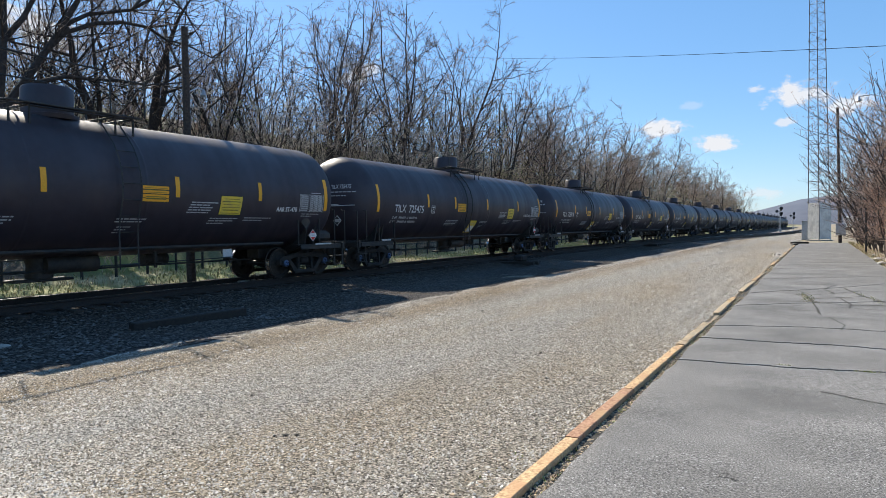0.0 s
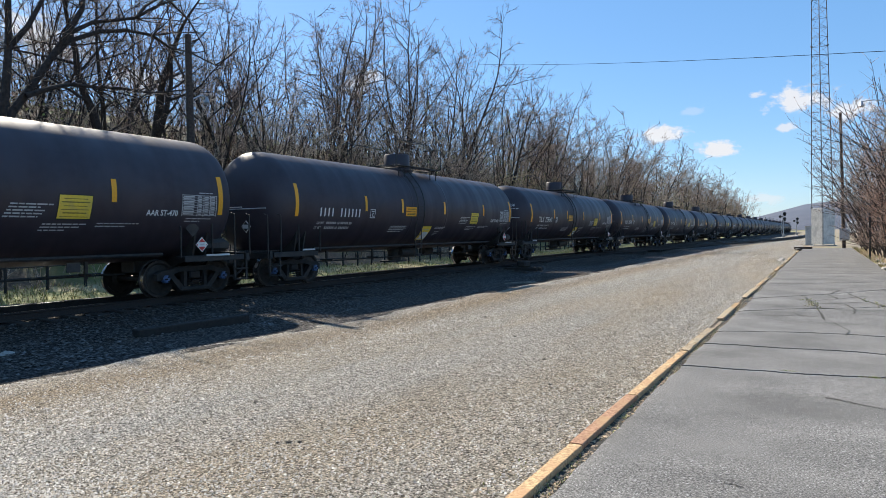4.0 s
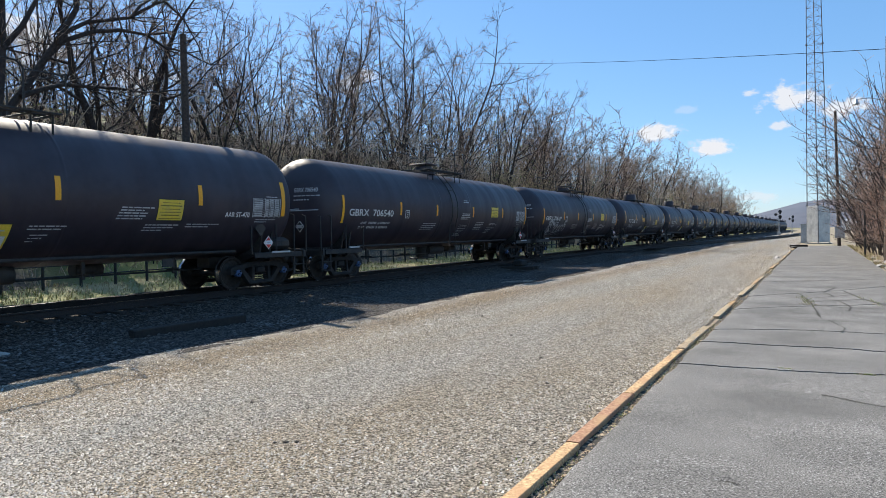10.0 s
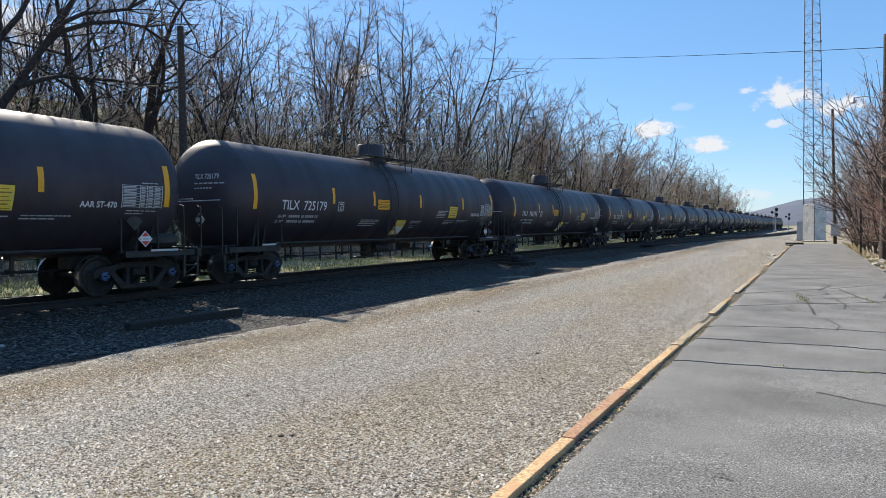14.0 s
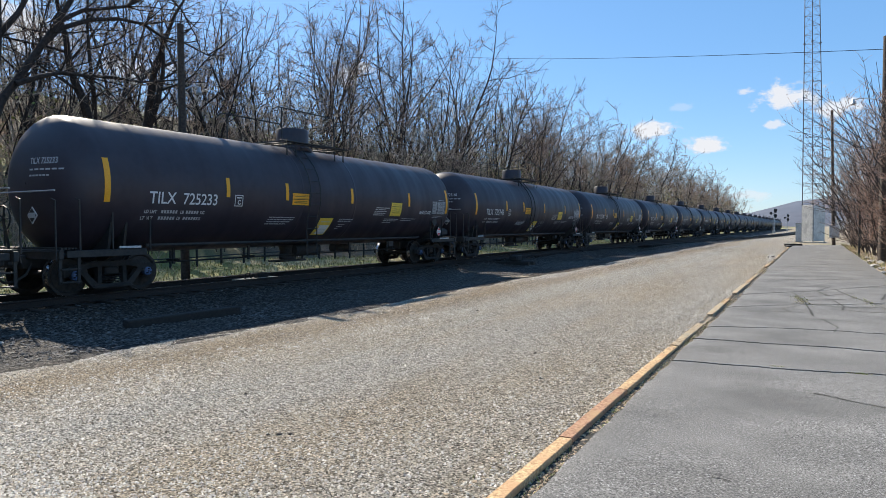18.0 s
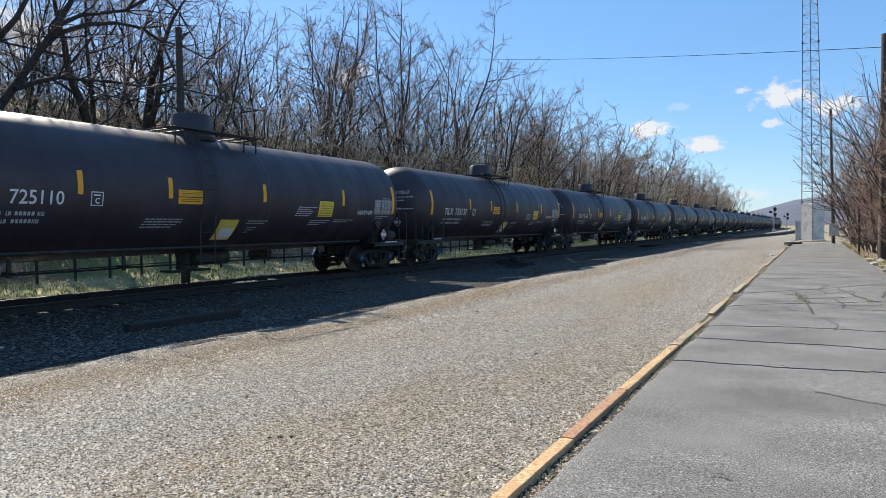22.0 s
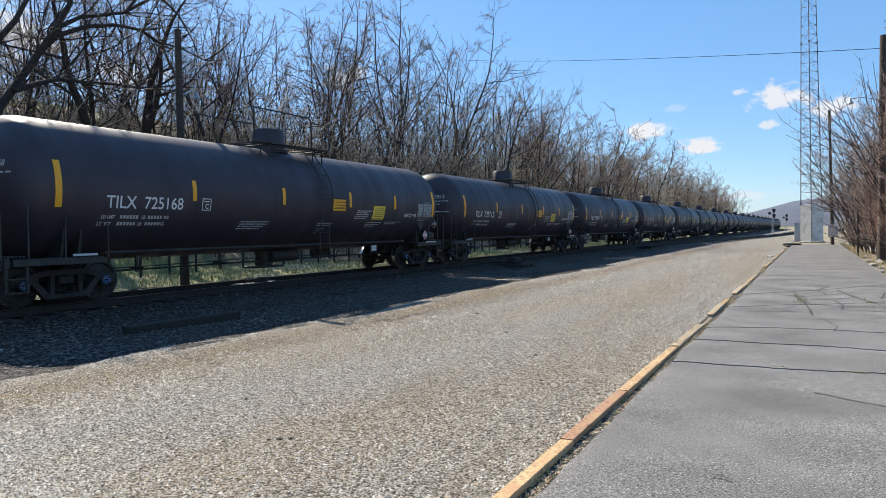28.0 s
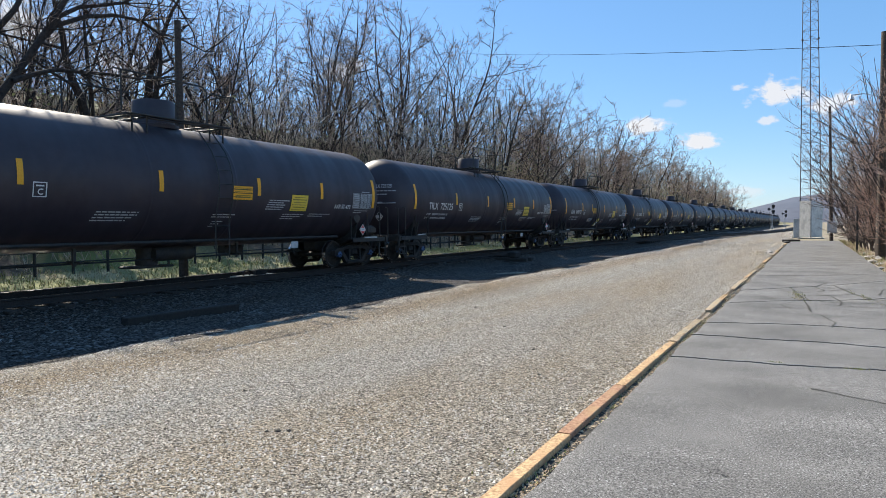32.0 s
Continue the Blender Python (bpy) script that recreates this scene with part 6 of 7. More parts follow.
# ---- poles, wire, fence ----
def wood_pole(x, y, h, r, label, lean=(0, 0)):
    p = thing("utility_pole", pose(x, y, ground_z(x, y)), label, "pole")
    mb = Mesher()
    n, m = 6, 12
    for i in range(n + 1):
        a = i / n
        for q in range(m):
            g = 2 * math.pi * q / m
            k = r * (1 - 0.3 * a) * (1 + 0.05 * math.sin(q * 2.3 + i))
            mb.v.append((lean[0] * a + k * math.cos(g), lean[1] * a + k * math.sin(g), h * a - 0.2 * (1 - a)))
    for i in range(n):
        for q in range(m):
            mb.f.append((i * m + q, i * m + (q + 1) % m, i * m + m + (q + 1) % m, i * m + m + q))
    mb.f.append(tuple(range(n * m, n * m + m)))
    mb.m = [0] * len(mb.f)
    part("post", mb, ["pole"], p, smooth=True)
    return p


def hung_lamp(pole, x, y, z, reach):
    part("lamp_arm", Mesher().pipe([(x - reach[0], y - reach[1], z + 0.1), (x - reach[0] * 0.4, y - reach[1] * 0.4, z + 0.3), (x, y, z + 0.28)], 0.02, 6), ["galv"], pole)
    part("lamp_head", Mesher().lathe([(0.03, z + 0.3), (0.05, z + 0.26), (0.06, z + 0.18), (0.1, z + 0.12), (0.11, z + 0.09), (0.08, z + 0.05), (0.02, z + 0.03)], 16, "z", (x, y, 0)), ["galv"], pole, "grey dome lamp, unlit", smooth=True)


left_pole = wood_pole(-18.0, 15.1, 8.5, 0.15, "weathered brown wooden pole beyond the track", (0.0, -0.05))
hung_lamp(left_pole, 0.05, 0.62, 6.3, (0.0, 0.62))
big_pole = wood_pole(2.62, 34.0, 9.7, 0.19, "stout weathered wooden pole at the platform's edge", (0.05, 0.3))
hung_lamp(big_pole, -1.15, 0.3, 6.85, (-1.15, 0.0))
box_pole = wood_pole(1.5, 63.6, 11.1, 0.14, "wooden pole with a grey meter box at the platform's end", (-0.25, 0))
part("meter_box", Mesher().box((0.02, -0.32, 1.18), (0.72, 0.3, 0.95), 0, 0.03).box((0.02, -0.48, 1.18), (0.6, 0.02, 0.8), 0, 0.008), ["galv"], box_pole, "grey steel meter box")
part("conduit", Mesher().pipe([(0.16, -0.2, 1.6), (0.12, -0.2, 6.0)], 0.03, 6), ["galv"], box_pole)

mb = Mesher()
A, B = Vector((-44.3, 80.2, 24.9)), Vector((2.66, 34.3, 9.1))
n = 30
pts = []
for i in range(n + 1):
    f = i / n
    p = A.lerp(B, f)
    p.z -= 0.4 * 4 * f * (1 - f)
    pts.append(p)
stem(mb, [(p, (B - A).normalized()) for p in pts], 0.014, 0.014, 5)
tagged(part("overhead_wire", mb, ["cable"]), label="thin black wire from the platform pole up to the wooded hill", category="wire")

fence = thing("rail_fence", pose(0, 0, 0), "dark two-rail pipe fence on the grass beyond the track", "fence")
FX = -22.2
post_mesh = Mesher().tube((0, 0, -0.1), (0, 0, 0.82), 0.05, 0.05, 8).mesh("post", ["black"])
for i in range(52):
    y = 1.0 + 1.3 * i
    part("post", post_mesh, None, fence, at=pose(FX, y, ground_z(FX, y)))
for h in (0.42, 0.78):
    for i in range(25):
        y0, y1 = 1.0 + 2.6 * i, 3.6 + 2.6 * i
        part("rail", Mesher().tube((FX, y0, ground_z(FX, y0) + h), (FX, y1, ground_z(FX, y1) + h), 0.026, 0.026, 6, False), ["black"], fence)

# ---- trackside ----
tie_log = thing("loose_tie", pose(-11.05, 9.25, -0.185, 1, 0, -9.6), "old dark timber tie lying on the ballast", "railway tie")
part("beam", Mesher().box((0, 0, 0.0), (0.24, 2.45, 0.2), 0, 0.02), ["oldtie"], tie_log)
plank = thing("loose_plank", pose(-12.1, 16.0, -0.25, 0, 0, -4), "short dark timber lying by the track", "timber")
part("beam", Mesher().box((0, 0, 0.0), (0.2, 0.9, 0.12), 0, 0.02), ["oldtie"], plank)


def lump(r, size, squash=0.7):
    """An angular stone: a jittered octahedral hull."""
    v = []
    for d in ((1, 0, 0), (0, 1, 0), (-1, 0, 0), (0, -1, 0), (0, 0, 1), (0, 0, -1), (0.6, 0.6, 0.5), (-0.6, 0.5, 0.5), (-0.5, -0.6, 0.5), (0.6, -0.6, 0.45)):
        v.append(tuple(c * size * r.uniform(0.75, 1.2) * (squash if i == 2 else 1) for i, c in enumerate(d)))
    f = [(4, 6, 7), (4, 7, 8), (4, 8, 9), (4, 9, 6), (0, 1, 6), (1, 2, 7), (2, 3, 8), (3, 0, 9), (6, 1, 7), (7, 2, 8), (8, 3, 9), (9, 0, 6), (1, 0, 5), (2, 1, 5), (3, 2, 5), (0, 3, 5)]
    return v, f


rs = random.Random(31)
# the first, by the track, stands in for a flat pale piece of plastic
for x, y, s in [(-11.55, 5.9, 0.14), (2.25, 29.5, 0.16), (2.15, 31.2, 0.2), (2.45, 33.0, 0.24), (2.2, 34.6, 0.2), (2.5, 36.0, 0.16), (2.3, 38.8, 0.17), (2.12, 27.2, 0.12), (2.6, 30.4, 0.2), (-1.95, 38.5, 0.13), (-1.9, 39.4, 0.2)]:
    v, f = lump(rs, s, 0.6)
    ob = thing("rock", pose(x, y, (ground_z(x, y) if x > -10 else -0.3) + s * 0.25, 0, 0, rs.uniform(0, 360)), "pale angular rock lying on the ground", "rock", "loose rocks")
    mb = Mesher()
    mb.add(v, f)
    part("stone", mb, ["rock"], ob)

stand = thing("switch_stand", pose(-12.75, 30.2, -0.2), "low black switch stand with rods beside the track", "switch stand")
part("head_block", Mesher().box((-0.4, -0.3, 0.05), (2.6, 0.24, 0.18), 0, 0.015), ["tie"], stand)
part("head_block", Mesher().box((-0.4, 0.35, 0.05), (2.6, 0.24, 0.18), 0, 0.015), ["tie"], stand)
part("housing", Mesher().box((0.1, 0.0, 0.3), (0.45, 0.7, 0.3), 0, 0.06), ["truck"], stand)
part("lever", Mesher().pipe([(0.2, 0.2, 0.42), (0.3, 0.7, 0.36), (0.32, 0.95, 0.3)], 0.025, 6), ["truck"], stand)
part("rod", Mesher().pipe([(-0.2, 0, 0.2), (-1.6, 0, 0.16)], 0.03, 6), ["truck"], stand)

guard = thing("track_fitting", pose(-15.4, 15.6, 0.0), "low steel fitting bolted beside the far rail", "track fitting")
part("plate", Mesher().box((0, 0, 0.02), (0.5, 1.5, 0.06), 0, 0.01), ["concrete"], guard)
part("bracket", Mesher().box((0.05, 0.2, 0.12), (0.2, 0.5, 0.16), 0, 0.03), ["truck"], guard)
part("hook", Mesher().pipe([(0.1, -0.55, 0.03), (0.1, -0.5, 0.2), (0.1, -0.35, 0.22), (0.1, -0.28, 0.05)], 0.022, 6), ["truck"], guard)

post = thing("marker_post", pose(2.17, 42.0, -0.05), "thin black steel post at the platform's edge", "post")
part("shaft", Mesher().box((0, 0, 1.2), (0.1, 0.1, 2.5), 0, 0.012), ["black"], post)
deck = thing("timber_edging", pose(-1.75, 56.0, 0.0), "dark timber blocks at the platform's corner", "timber")
part("beam", Mesher().box((0.35, 5.6, 0.02), (1.3, 0.3, 0.26), 8, 0.02), ["tie"], deck)
part("beam", Mesher().box((0.1, 2.2, 0.0), (0.3, 2.2, 0.2), 6, 0.02), ["tie"], deck)
cab = thing("equipment_cabinet", pose(-1.2, 78.0, -0.05), "small grey steel cabinet behind the tower", "cabinet")
part("body", Mesher().box((0, 0, 0.95), (0.75, 0.75, 1.9), 0, 0.03), ["galv"], cab)
part("roof", Mesher().box((0, 0, 1.93), (0.85, 0.85, 0.08), 0, 0.02), ["galv"], cab)


def signal(x, y, h, s=1.0):
    """Colour-light signal: mast, ladder, base and two dark round-topped heads."""
    g = thing("railway_signal", pose(x, y, -0.1) @ Matrix.Scale(s, 4), "railway signal mast with two black light heads", "railway signal", "line signals")
    part("base", Mesher().box((0, 0, 0.35), (0.7, 0.7, 0.7), 0, 0.04), ["concrete"], g)
    part("mast", Mesher().tube((0, 0, 0.6), (0, 0, h), 0.09, 0.08, 10), ["galv"], g)
    for z in (h - 0.55, h - 1.85):
        head = Mesher()
        head.lathe([(0.02, -0.04), (0.4, -0.04), (0.4, 0.02), (0.02, 0.02)], 20, "y", (0.25, -0.25, z))
        head.box((0.25, -0.15, z - 0.25), (0.5, 0.3, 0.75), 0, 0.05)
        head.tube((0.25, -0.3, z + 0.05), (0.25, -0.62, z + 0.02), 0.17, 0.17, 10, False)
        part("signal_head", head, ["black"], g)
    part("marker_head", Mesher().lathe([(0.02, -0.04), (0.34, -0.04), (0.34, 0.02), (0.02, 0.02)], 18, "y", (-0.75, -0.2, h - 1.3)).tube((-0.75, -0.2, h - 1.3), (0, 0, h - 1.3), 0.05, 0.05, 6), ["black"], g)
    lad = Mesher()
    for u in (-0.18, 0.18):
        lad.tube((u - 0.3, 0.3, 0.6), (u - 0.3, 0.3, h), 0.025, 0.025, 5)
    for i in range(14):
        lad.tube((-0.48, 0.3, 0.8 + 0.35 * i), (-0.12, 0.3, 0.8 + 0.35 * i), 0.014, 0.014, 4)
    part("ladder", lad, ["galv"], g)


signal(-7.75, 170, 6.4, 0.9)
signal(-7.0, 232, 6.0, 0.9)
for x, y, h in [(-3.0, 330, 9), (1.5, 250, 9.5), (22, 210, 10)]:
    wood_pole(x, y, h, 0.18, "distant wooden utility pole by the line")

trailer = thing("white_trailer", pose(8.2, 188, 0.0, 0, 0, 62), "long white box trailer parked in the distance", "trailer")
part("box", Mesher().box((0, 0, 1.95), (9.0, 2.5, 2.5), 0, 0.06), ["whitebox"], trailer)
part("frame", Mesher().box((0, 0, 0.6), (8.6, 1.0, 0.22), 0, 0.03), ["black"], trailer)
for u in (-3.4, -2.2, 3.2):
    for s in (-1, 1):
        part("wheel", Mesher().lathe([(0.2, -0.13), (0.46, -0.13), (0.5, -0.09), (0.5, 0.09), (0.46, 0.13), (0.2, 0.13)], 16, "y", (u, s * 1.0, 0.46)), ["black"], trailer)

# ---- loose stones, weeds and grass ----
def stones(name, n, place, size, mats, seed, label):
    r = random.Random(seed)
    mb = Mesher()
    hulls = [lump(r, 1.0) for _ in range(12)]
    for _ in range(n):
        x, y, z = place(r)
        s = size * r.uniform(0.5, 1.5)
        v, f = hulls[r.randrange(12)]
        c, d = math.cos(r.random() * 6.28) * s, math.sin(r.random() * 6.28) * s
        mb.add([(x + c * a - d * b, y + d * a + c * b, z + k * s * 0.8) for a, b, k in v], f[:12])
    return tagged(part(name, mb, mats), label=label, category="stones", kind="stuff")


def yard_place(r):
    while True:
        y = 2.1 + 46 * r.random() ** 2.55 if r.random() < 0.88 else 2.6 - 5.5 * r.random() ** 1.5
        x = r.uniform(max(-9.6, -3.0 - 1.95 * max(0.6, y)), -1.66)
        worn = math.exp(-((x + 7.7 + 0.8 * noise.noise((x * 0.3, y * 0.16, 15.0))) / 0.8) ** 2) * 0.72 + math.exp(-((x + 3.5 + 0.8 * noise.noise((x * 0.3, y * 0.14, 16.0))) / 0.7) ** 2) * 0.3
        worn += 0.35 * noise.noise((x * 0.7, y * 0.35, 17.0)) + (0.25 if x < -9.0 else 0.0)
        if r.random() > worn:
            return x, y, yard_z(x, y) - 0.004


def bed_place(r):
    y = 3 + 32 * r.random() ** 1.3
    u = r.uniform(1.32, 5.6)
    return TRACK_X + u, y, bed_z(u) + 0.012


def crib_place(r):
    y = 3 + 30 * r.random()
    u = r.uniform(-1.25, 1.3)
    return TRACK_X + u, y, bed_z(u) + 0.01


def chips(name, n, place, size, mats, seed, label, flat=1.0):
    """Many small angular stones: a skew four-sided foot under a ridge."""
    r = random.Random(seed)
    g = np.random.default_rng(seed)
    at = np.array([place(r) for _ in range(n)])
    size = size * (0.5 + 0.8 * g.random(n) ** 1.6)
    turn = g.random(n) * 6.2832
    low = np.array([(0.95, 0.75, -0.4), (-0.95, 0.75, -0.4), (-0.9, -0.75, -0.4), (0.9, -0.75, -0.4), (0.5, 0.05, 1.0), (-0.45, 0.0, 0.75)])
    wild = np.array([(0.35, 0.25, 0), (0.35, 0.25, 0), (0.3, 0.25, 0), (0.3, 0.25, 0), (0.3, 0.45, 0), (0.35, 0.4, 0.25)])
    p = low + (g.random((n, 6, 3)) * 2 - 1) * wild
    high = (size * g.uniform(0.6, 1.3, n) * flat)[:, None]
    c, d = (np.cos(turn) * size)[:, None], (np.sin(turn) * size)[:, None]
    pts = np.stack([at[:, :1] + c * p[..., 0] - d * p[..., 1], at[:, 1:2] + d * p[..., 0] + c * p[..., 1], at[:, 2:3] + p[..., 2] * high], -1)
    corner = np.array([0, 1, 5, 4, 2, 3, 4, 5, 1, 2, 5, 3, 0, 4])
    loops = (corner[None, :] + 6 * np.arange(n)[:, None]).ravel()
    starts = (np.array([0, 4, 8, 11])[None, :] + 14 * np.arange(n)[:, None]).ravel()
    me = bpy.data.meshes.new(name)
    me.vertices.add(6 * n)
    me.vertices.foreach_set("co", pts.astype(np.float32).ravel())
    me.loops.add(14 * n)
    me.loops.foreach_set("vertex_index", loops.astype(np.int32))
    me.polygons.add(4 * n)
    me.polygons.foreach_set("loop_start", starts.astype(np.int32))
    me.materials.append(M[mats[0]])
    me.update(calc_edges=True)
    me.validate()
    return tagged(part(name, me, None), label=label, category="stones", kind="stuff")


chips("yard_stones", 188000, yard_place, 0.0125, ["stone"], 51, "loose crushed stones on the yard", 0.95)
for x, y, s in [(-3.86, 4.16, 0.03), (-3.78, 4.2, 0.022), (-3.95, 4.12, 0.018), (-2.6, 6.9, 0.025), (-5.2, 5.1, 0.02), (-3.2, 8.3, 0.025), (-6.1, 12.5, 0.04), (-4.4, 10.1, 0.03)]:
    v, f = lump(rs, s, 0.6)
    ob = thing("clod", pose(x, y, yard_z(x, y) + s * 0.2, 0, 0, rs.uniform(0, 360)), "small dark clod of earth on the gravel", "clod", "clods on the gravel")
    mb = Mesher()
    mb.add(v, f)
    part("lump", mb, ["joint"], ob)
def pale_place(r):
    y = 3.0 + 9 * r.random() ** 1.3
    x = -6.5 - 0.05 * (y - 4) + r.gauss(0, 0.45)
    return x, y, yard_z(x, y)


chips("pale_stones", 320, pale_place, 0.03, ["rock"], 54, "flat pale stones pressed into the yard", 0.35)
stones("ballast_stones", 9000, bed_place, 0.027, ["darkstone"], 52, "coarse ballast stones beside the track")
stones("crib_stones", 1800, crib_place, 0.03, ["darkstone"], 53, "ballast stones between the ties")


def blades(name, n, place, h, mats, seed, label):
    r = random.Random(seed)
    mb = Mesher()
    for _ in range(n):
        x, y, z = place(r)
        for _ in range(3):
            g = r.uniform(0, 6.28)
            L = h * r.uniform(0.4, 1.2)
            d = Vector((math.cos(g), math.sin(g), 0))
            w = Vector((-d.y, d.x, 0)) * 0.006 * (1 + h * 3)
            p = Vector((x, y, z))
            m = p + d * L * 0.25 + Vector((0, 0, L * 0.6))
            t = p + d * L * 0.6 + Vector((0, 0, L))
            mb.add([tuple(p - w), tuple(p + w), tuple(m + w * 0.7), tuple(m - w * 0.7), tuple(t)], [(0, 1, 2, 3), (3, 2, 4)], 0 if r.random() < 0.72 else 1)
    return tagged(part(name, mb, mats), label=label, category="grass", kind="stuff")


def verge_place(r):
    y = 1 + 75 * r.random() ** 1.2
    x = r.uniform(-23.5, -18.0)
    return x, y, ground_z(x, y) - 0.01


def kerb_place(r):
    spots = [(4.0, 1.0), (6.2, 0.9), (8.0, 1.2), (9.9, 0.7), (11.5, 1.4), (14.5, 2.2), (21, 4), (33, 8), (40, 4), (41, 2)]
    c, w = r.choice(spots)
    y = c + r.gauss(0, w * 0.5)
    x = -1.52 + r.uniform(-0.05, 0.05)
    if r.random() < (0.15 if y < 12 else 0.6):
        x = -1.72 - abs(r.gauss(0, 0.12 if y < 30 else 0.5))
    return x, y, -0.045


def crack_place(r):
    k = r.random()
    if k < 0.6:
        y = r.gauss(16.4, 0.6)
        return -0.2 + (16.1 - y) * 0.1 + r.gauss(0, 0.08), y, 0.0
    if k < 0.8:
        return r.choice((-0.35, 0.45, 1.0)) + r.gauss(0, 0.05), 8.48 + r.gauss(0, 0.01), -0.01
    y = r.gauss(16.8, 0.7)
    return 1.0 - (y - 16.5) * 0.15 + r.gauss(0, 0.06), y, 0.0


def litter_place(r):
    y = 3 + 30 * r.random() ** 1.4
    if y > 8.5 and r.random() < 0.35:
        return -1.62 + r.gauss(0, 0.05), y, 0.006
    return (-1.52 + r.uniform(-0.05, 0.06) if r.random() < 0.55 else -1.72 - abs(r.gauss(0, 0.1))), y, -0.035


def edge_place(r):
    y = 20 + 45 * r.random()
    x = 2.06 + abs(r.gauss(0, 0.5))
    return x, y, ground_z(x, y) - 0.01


blades("verge_grass", 9000, verge_place, 0.16, ["grass", "brush"], 61, "short green and straw-coloured grass beyond the track")
blades("kerb_weeds", 2200, kerb_place, 0.026, ["brush", "spring"], 62, "small weeds along the kerb")
blades("crack_weeds", 260, crack_place, 0.02, ["spring", "brush"], 64, "small green weeds in the platform's cracks")
stones("kerb_debris", 3600, litter_place, 0.011, ["brush"], 65, "dry leaf crumbs and grit along the kerb")
blades("edge_grass", 900, edge_place, 0.2, ["brush", "spring"], 63, "dry grass along the platform's far edge")

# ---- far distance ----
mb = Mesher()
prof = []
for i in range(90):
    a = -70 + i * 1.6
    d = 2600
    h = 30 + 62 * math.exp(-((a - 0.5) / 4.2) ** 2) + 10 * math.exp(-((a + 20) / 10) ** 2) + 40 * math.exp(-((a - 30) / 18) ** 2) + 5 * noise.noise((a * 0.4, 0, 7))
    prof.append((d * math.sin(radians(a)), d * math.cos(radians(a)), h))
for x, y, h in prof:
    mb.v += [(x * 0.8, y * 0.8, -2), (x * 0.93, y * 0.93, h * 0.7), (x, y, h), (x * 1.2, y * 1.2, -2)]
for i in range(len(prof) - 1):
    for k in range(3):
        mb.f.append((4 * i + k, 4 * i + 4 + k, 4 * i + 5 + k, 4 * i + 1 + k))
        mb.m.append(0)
tagged(part("backdrop_ridge", mb, ["ridge"], smooth=True), label="low wooded ridge with distance haze in its blue colour", category="hill", kind="structure")


def cloud_material(w, h, seed, dense):
    """Soft white vapour: noise eats into an oval with a flat base."""
    m = bpy.data.materials.new("cloud_vapour")
    m.use_nodes = True
    n, l = m.node_tree.nodes, m.node_tree.links
    n.clear()
    out, mix, tr, em = n.new("ShaderNodeOutputMaterial"), n.new("ShaderNodeMixShader"), n.new("ShaderNodeBsdfTransparent"), n.new("ShaderNodeEmission")
    em.inputs["Color"].default_value, em.inputs["Strength"].default_value = (0.95, 0.96, 1.0, 1), 0.56
    tc, mp, mp2 = n.new("ShaderNodeTexCoord"), n.new("ShaderNodeMapping"), n.new("ShaderNodeMapping")
    mp.inputs["Scale"].default_value = (2 / w, 2 / h, 0)
    mp2.inputs["Scale"].default_value = (1 / 60, 1 / 38, 1)
    mp2.inputs["Location"].default_value = (seed * 3.7, seed * 1.9, seed)
    ln, nz = n.new("ShaderNodeVectorMath"), n.new("ShaderNodeTexNoise")
    ln.operation = "LENGTH"
    nz.inputs["Scale"].default_value, nz.inputs["Detail"].default_value, nz.inputs["Roughness"].default_value = 1.0, 7, 0.6
    l.new(tc.outputs["Object"], mp.inputs["Vector"])
    l.new(tc.outputs["Object"], mp2.inputs["Vector"])
    l.new(mp.outputs[0], ln.inputs[0])
    l.new(mp2.outputs[0], nz.inputs["Vector"])
    a = n.new("ShaderNodeMath")
    a.operation = "MULTIPLY_ADD"
    a.inputs[1].default_value, a.inputs[2].default_value = 2.4, -0.75
    l.new(nz.outputs["Fac"], a.inputs[0])
    b = n.new("ShaderNodeMath")
    b.operation = "SUBTRACT"
    l.new(a.outputs[0], b.inputs[0])
    l.new(ln.outputs["Value"], b.inputs[1])
    c = n.new("ShaderNodeMapRange")
    c.interpolation_type = "SMOOTHSTEP"
    c.inputs["From Min"].default_value, c.inputs["From Max"].default_value = -0.22, 0.22
    c.inputs["To Max"].default_value = dense
    l.new(b.outputs[0], c.inputs["Value"])
    l.new(c.outputs[0], mix.inputs[0])
    l.new(tr.outputs[0], mix.inputs[1])
    l.new(em.outputs[0], mix.inputs[2])
    l.new(mix.outputs[0], out.inputs[0])
    return m


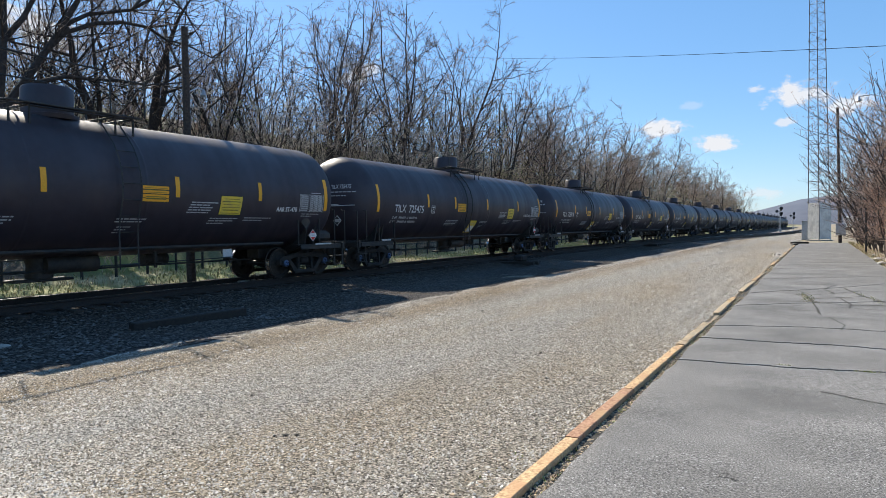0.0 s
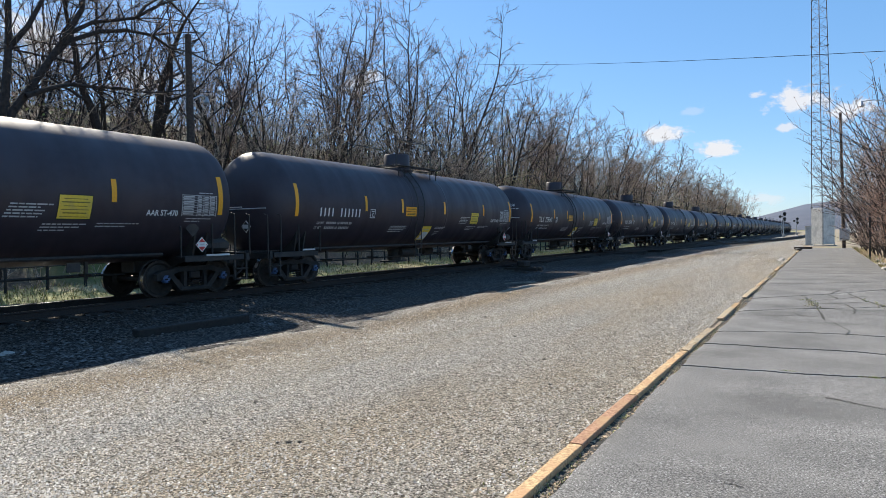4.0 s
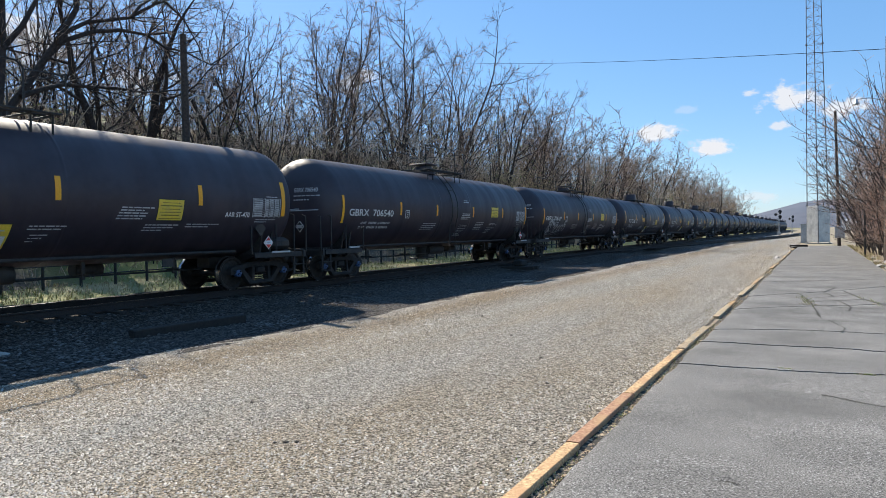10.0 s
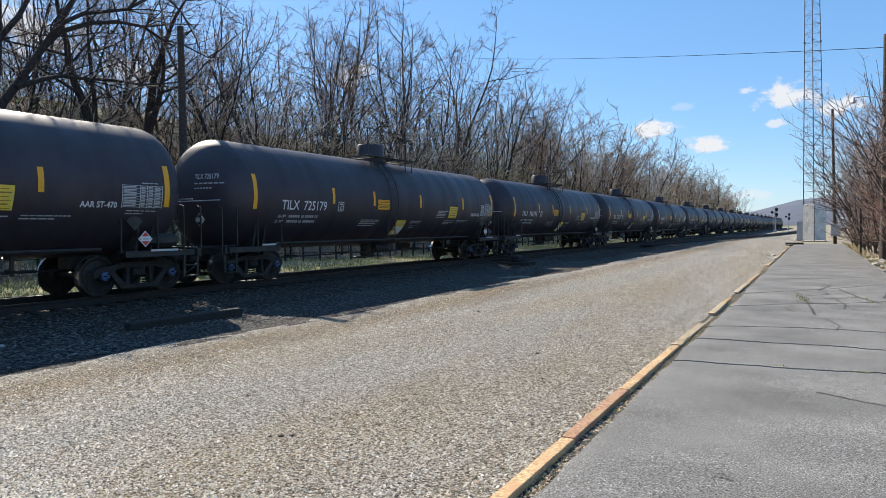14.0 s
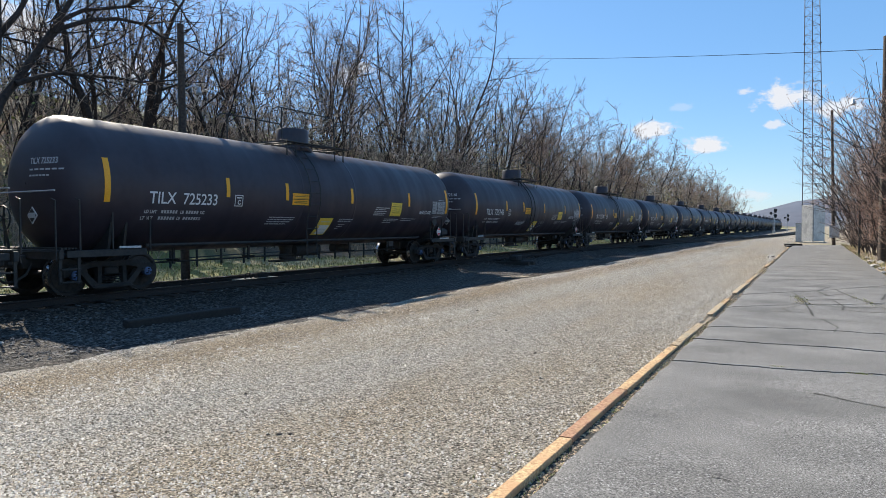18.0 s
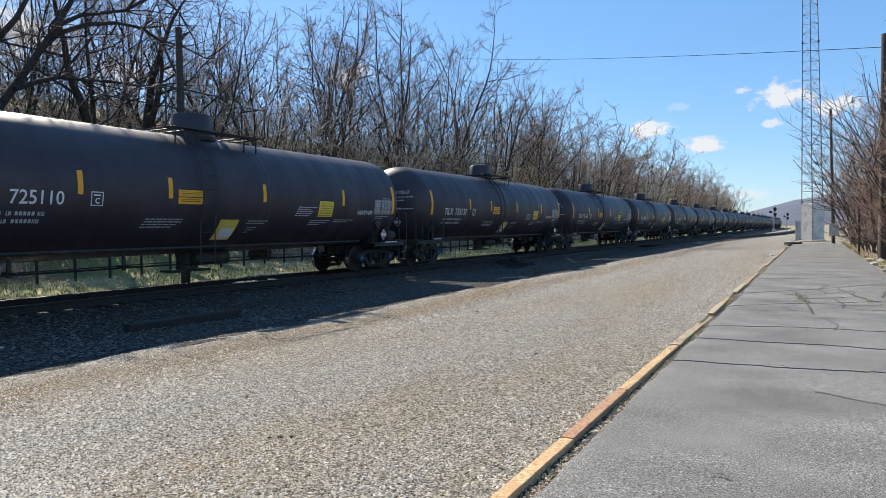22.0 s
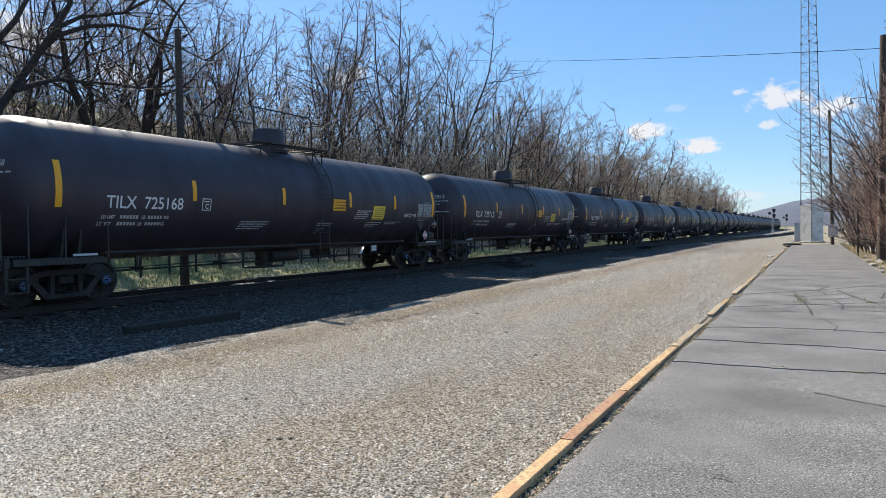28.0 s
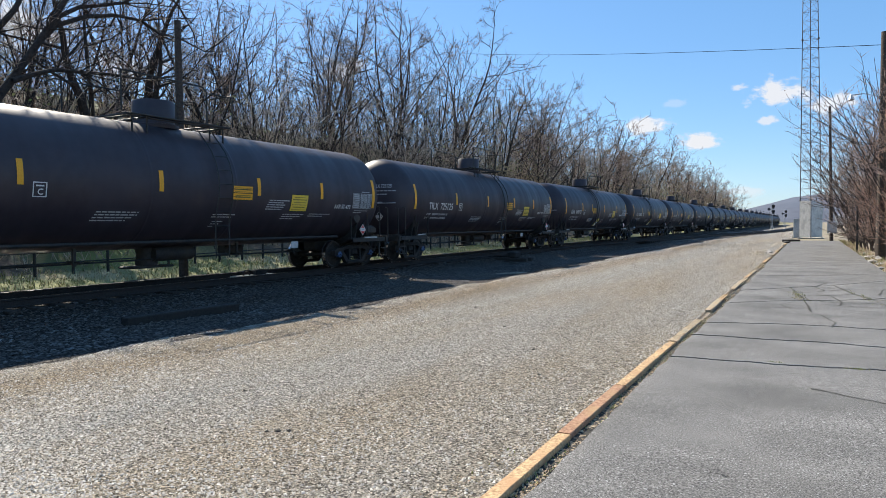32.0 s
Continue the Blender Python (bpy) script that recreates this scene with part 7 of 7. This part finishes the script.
CLOUDS = []
for i, (x, y, z, w, h, dense) in enumerate([(-375, 1865, 258, 250, 80, 0.97), (-242, 1938, 222, 165, 74, 0.97), (-55, 2048, 349, 240, 130, 0.93), (-151, 1994, 365, 84, 36, 0.7), (-81, 2030, 272, 90, 38, 0.75), (-304, 1907, 325, 80, 50, 0.25), (-130, 1996, 83, 180, 50, 0.5), (-1831, 1055, 540, 300, 250, 0.95), (-1075, 1477, 420, 160, 110, 0.9), (71, 2117, 313, 200, 90, 0.9), (-1600, 1200, 430, 280, 160, 0.8)]):
    mb = Mesher()
    mb.add([(-w / 2, -h / 2, 0), (w / 2, -h / 2, 0), (w / 2, h / 2, 0), (-w / 2, h / 2, 0)], [(0, 1, 2, 3)])
    me = bpy.data.meshes.new("cloud")
    me.from_pydata(mb.v, [], mb.f)
    me.materials.append(cloud_material(w, h, i + 1, dense))
    ob = tagged(new("backdrop_cloud", me), "small white fair-weather cloud drifting in the blue sky", "cloud", "", "structure")
    ob.visible_shadow = False
    ob.matrix_basis = look((x, y, z), (2 * x, 2 * y, 2 * z - 1.6))
    CLOUDS.append(ob)

# ---- movement ----
TRAIN_T = [0, 1, 2, 3, 6, 7, 8, 9, 10, 11, 12, 13, 14, 17, 18, 19, 20, 21, 22, 23, 24, 25, 28, 29, 30, 31, 32]
TRAIN_D = [0.0, -0.28, -0.29, -0.12, -0.3, -0.21, -0.51, -0.55, -0.56, -0.35, -0.35, -0.27, -0.24, -0.47, -0.45, -0.44, -0.35, -0.15, -0.32, -0.33, -0.28, -0.27, -0.2, -0.18, -0.16, -0.17, -0.2]


def travelled(t):
    return -14.633 * t + float(np.interp(t, TRAIN_T, TRAIN_D))


def motions():
    for j, car in TRAIN.items():
        s0 = 26.85 + PITCH * j
        times = set(TRAIN_T)
        if s0 > CURVE_Y:
            times |= {2 * k for k in range(17)}
        rows = []
        for t in sorted(times):
            x, y, h = main_line(s0 + travelled(t))
            rows.append((t, pose(x, y, RAIL_TOP, 0, 0, h)))
        walk(car, rows)
    drift = Vector((-0.87, -0.49, 0.0)) * 27
    for ob in CLOUDS:
        m = ob.matrix_basis.copy()
        walk(ob, [(0, m), (32, Matrix.Translation(drift) @ m)])
    spin()


def spin():
    """Turns the wheels of the cars while they roll past."""
    for j, car in TRAIN.items():
        s0 = 26.85 + PITCH * j
        t0, t1 = max(0.0, (s0 - 60) / 14.633), min(32.0, (s0 + 5) / 14.633)
        if t1 <= t0:
            continue
        times = [0.0] + [k / 30 for k in range(int(t0 * 30) + 1, int(t1 * 30) + 1)] + [32.0]
        for ob in car.children:
            if not ob.name.startswith("wheelset"):
                continue
            p = ob.matrix_basis.translation.copy()
            rows, last = [], None
            for t in times:
                if t <= t0:
                    a = travelled(t0) / WHEEL_R
                elif t >= t1:
                    a = travelled(t1) / WHEEL_R
                else:
                    a = travelled(t) / WHEEL_R
                rows.append((t, Matrix.Translation(p) @ Matrix.Rotation(-a, 4, "X")))
            walk(ob, rows)


motions()
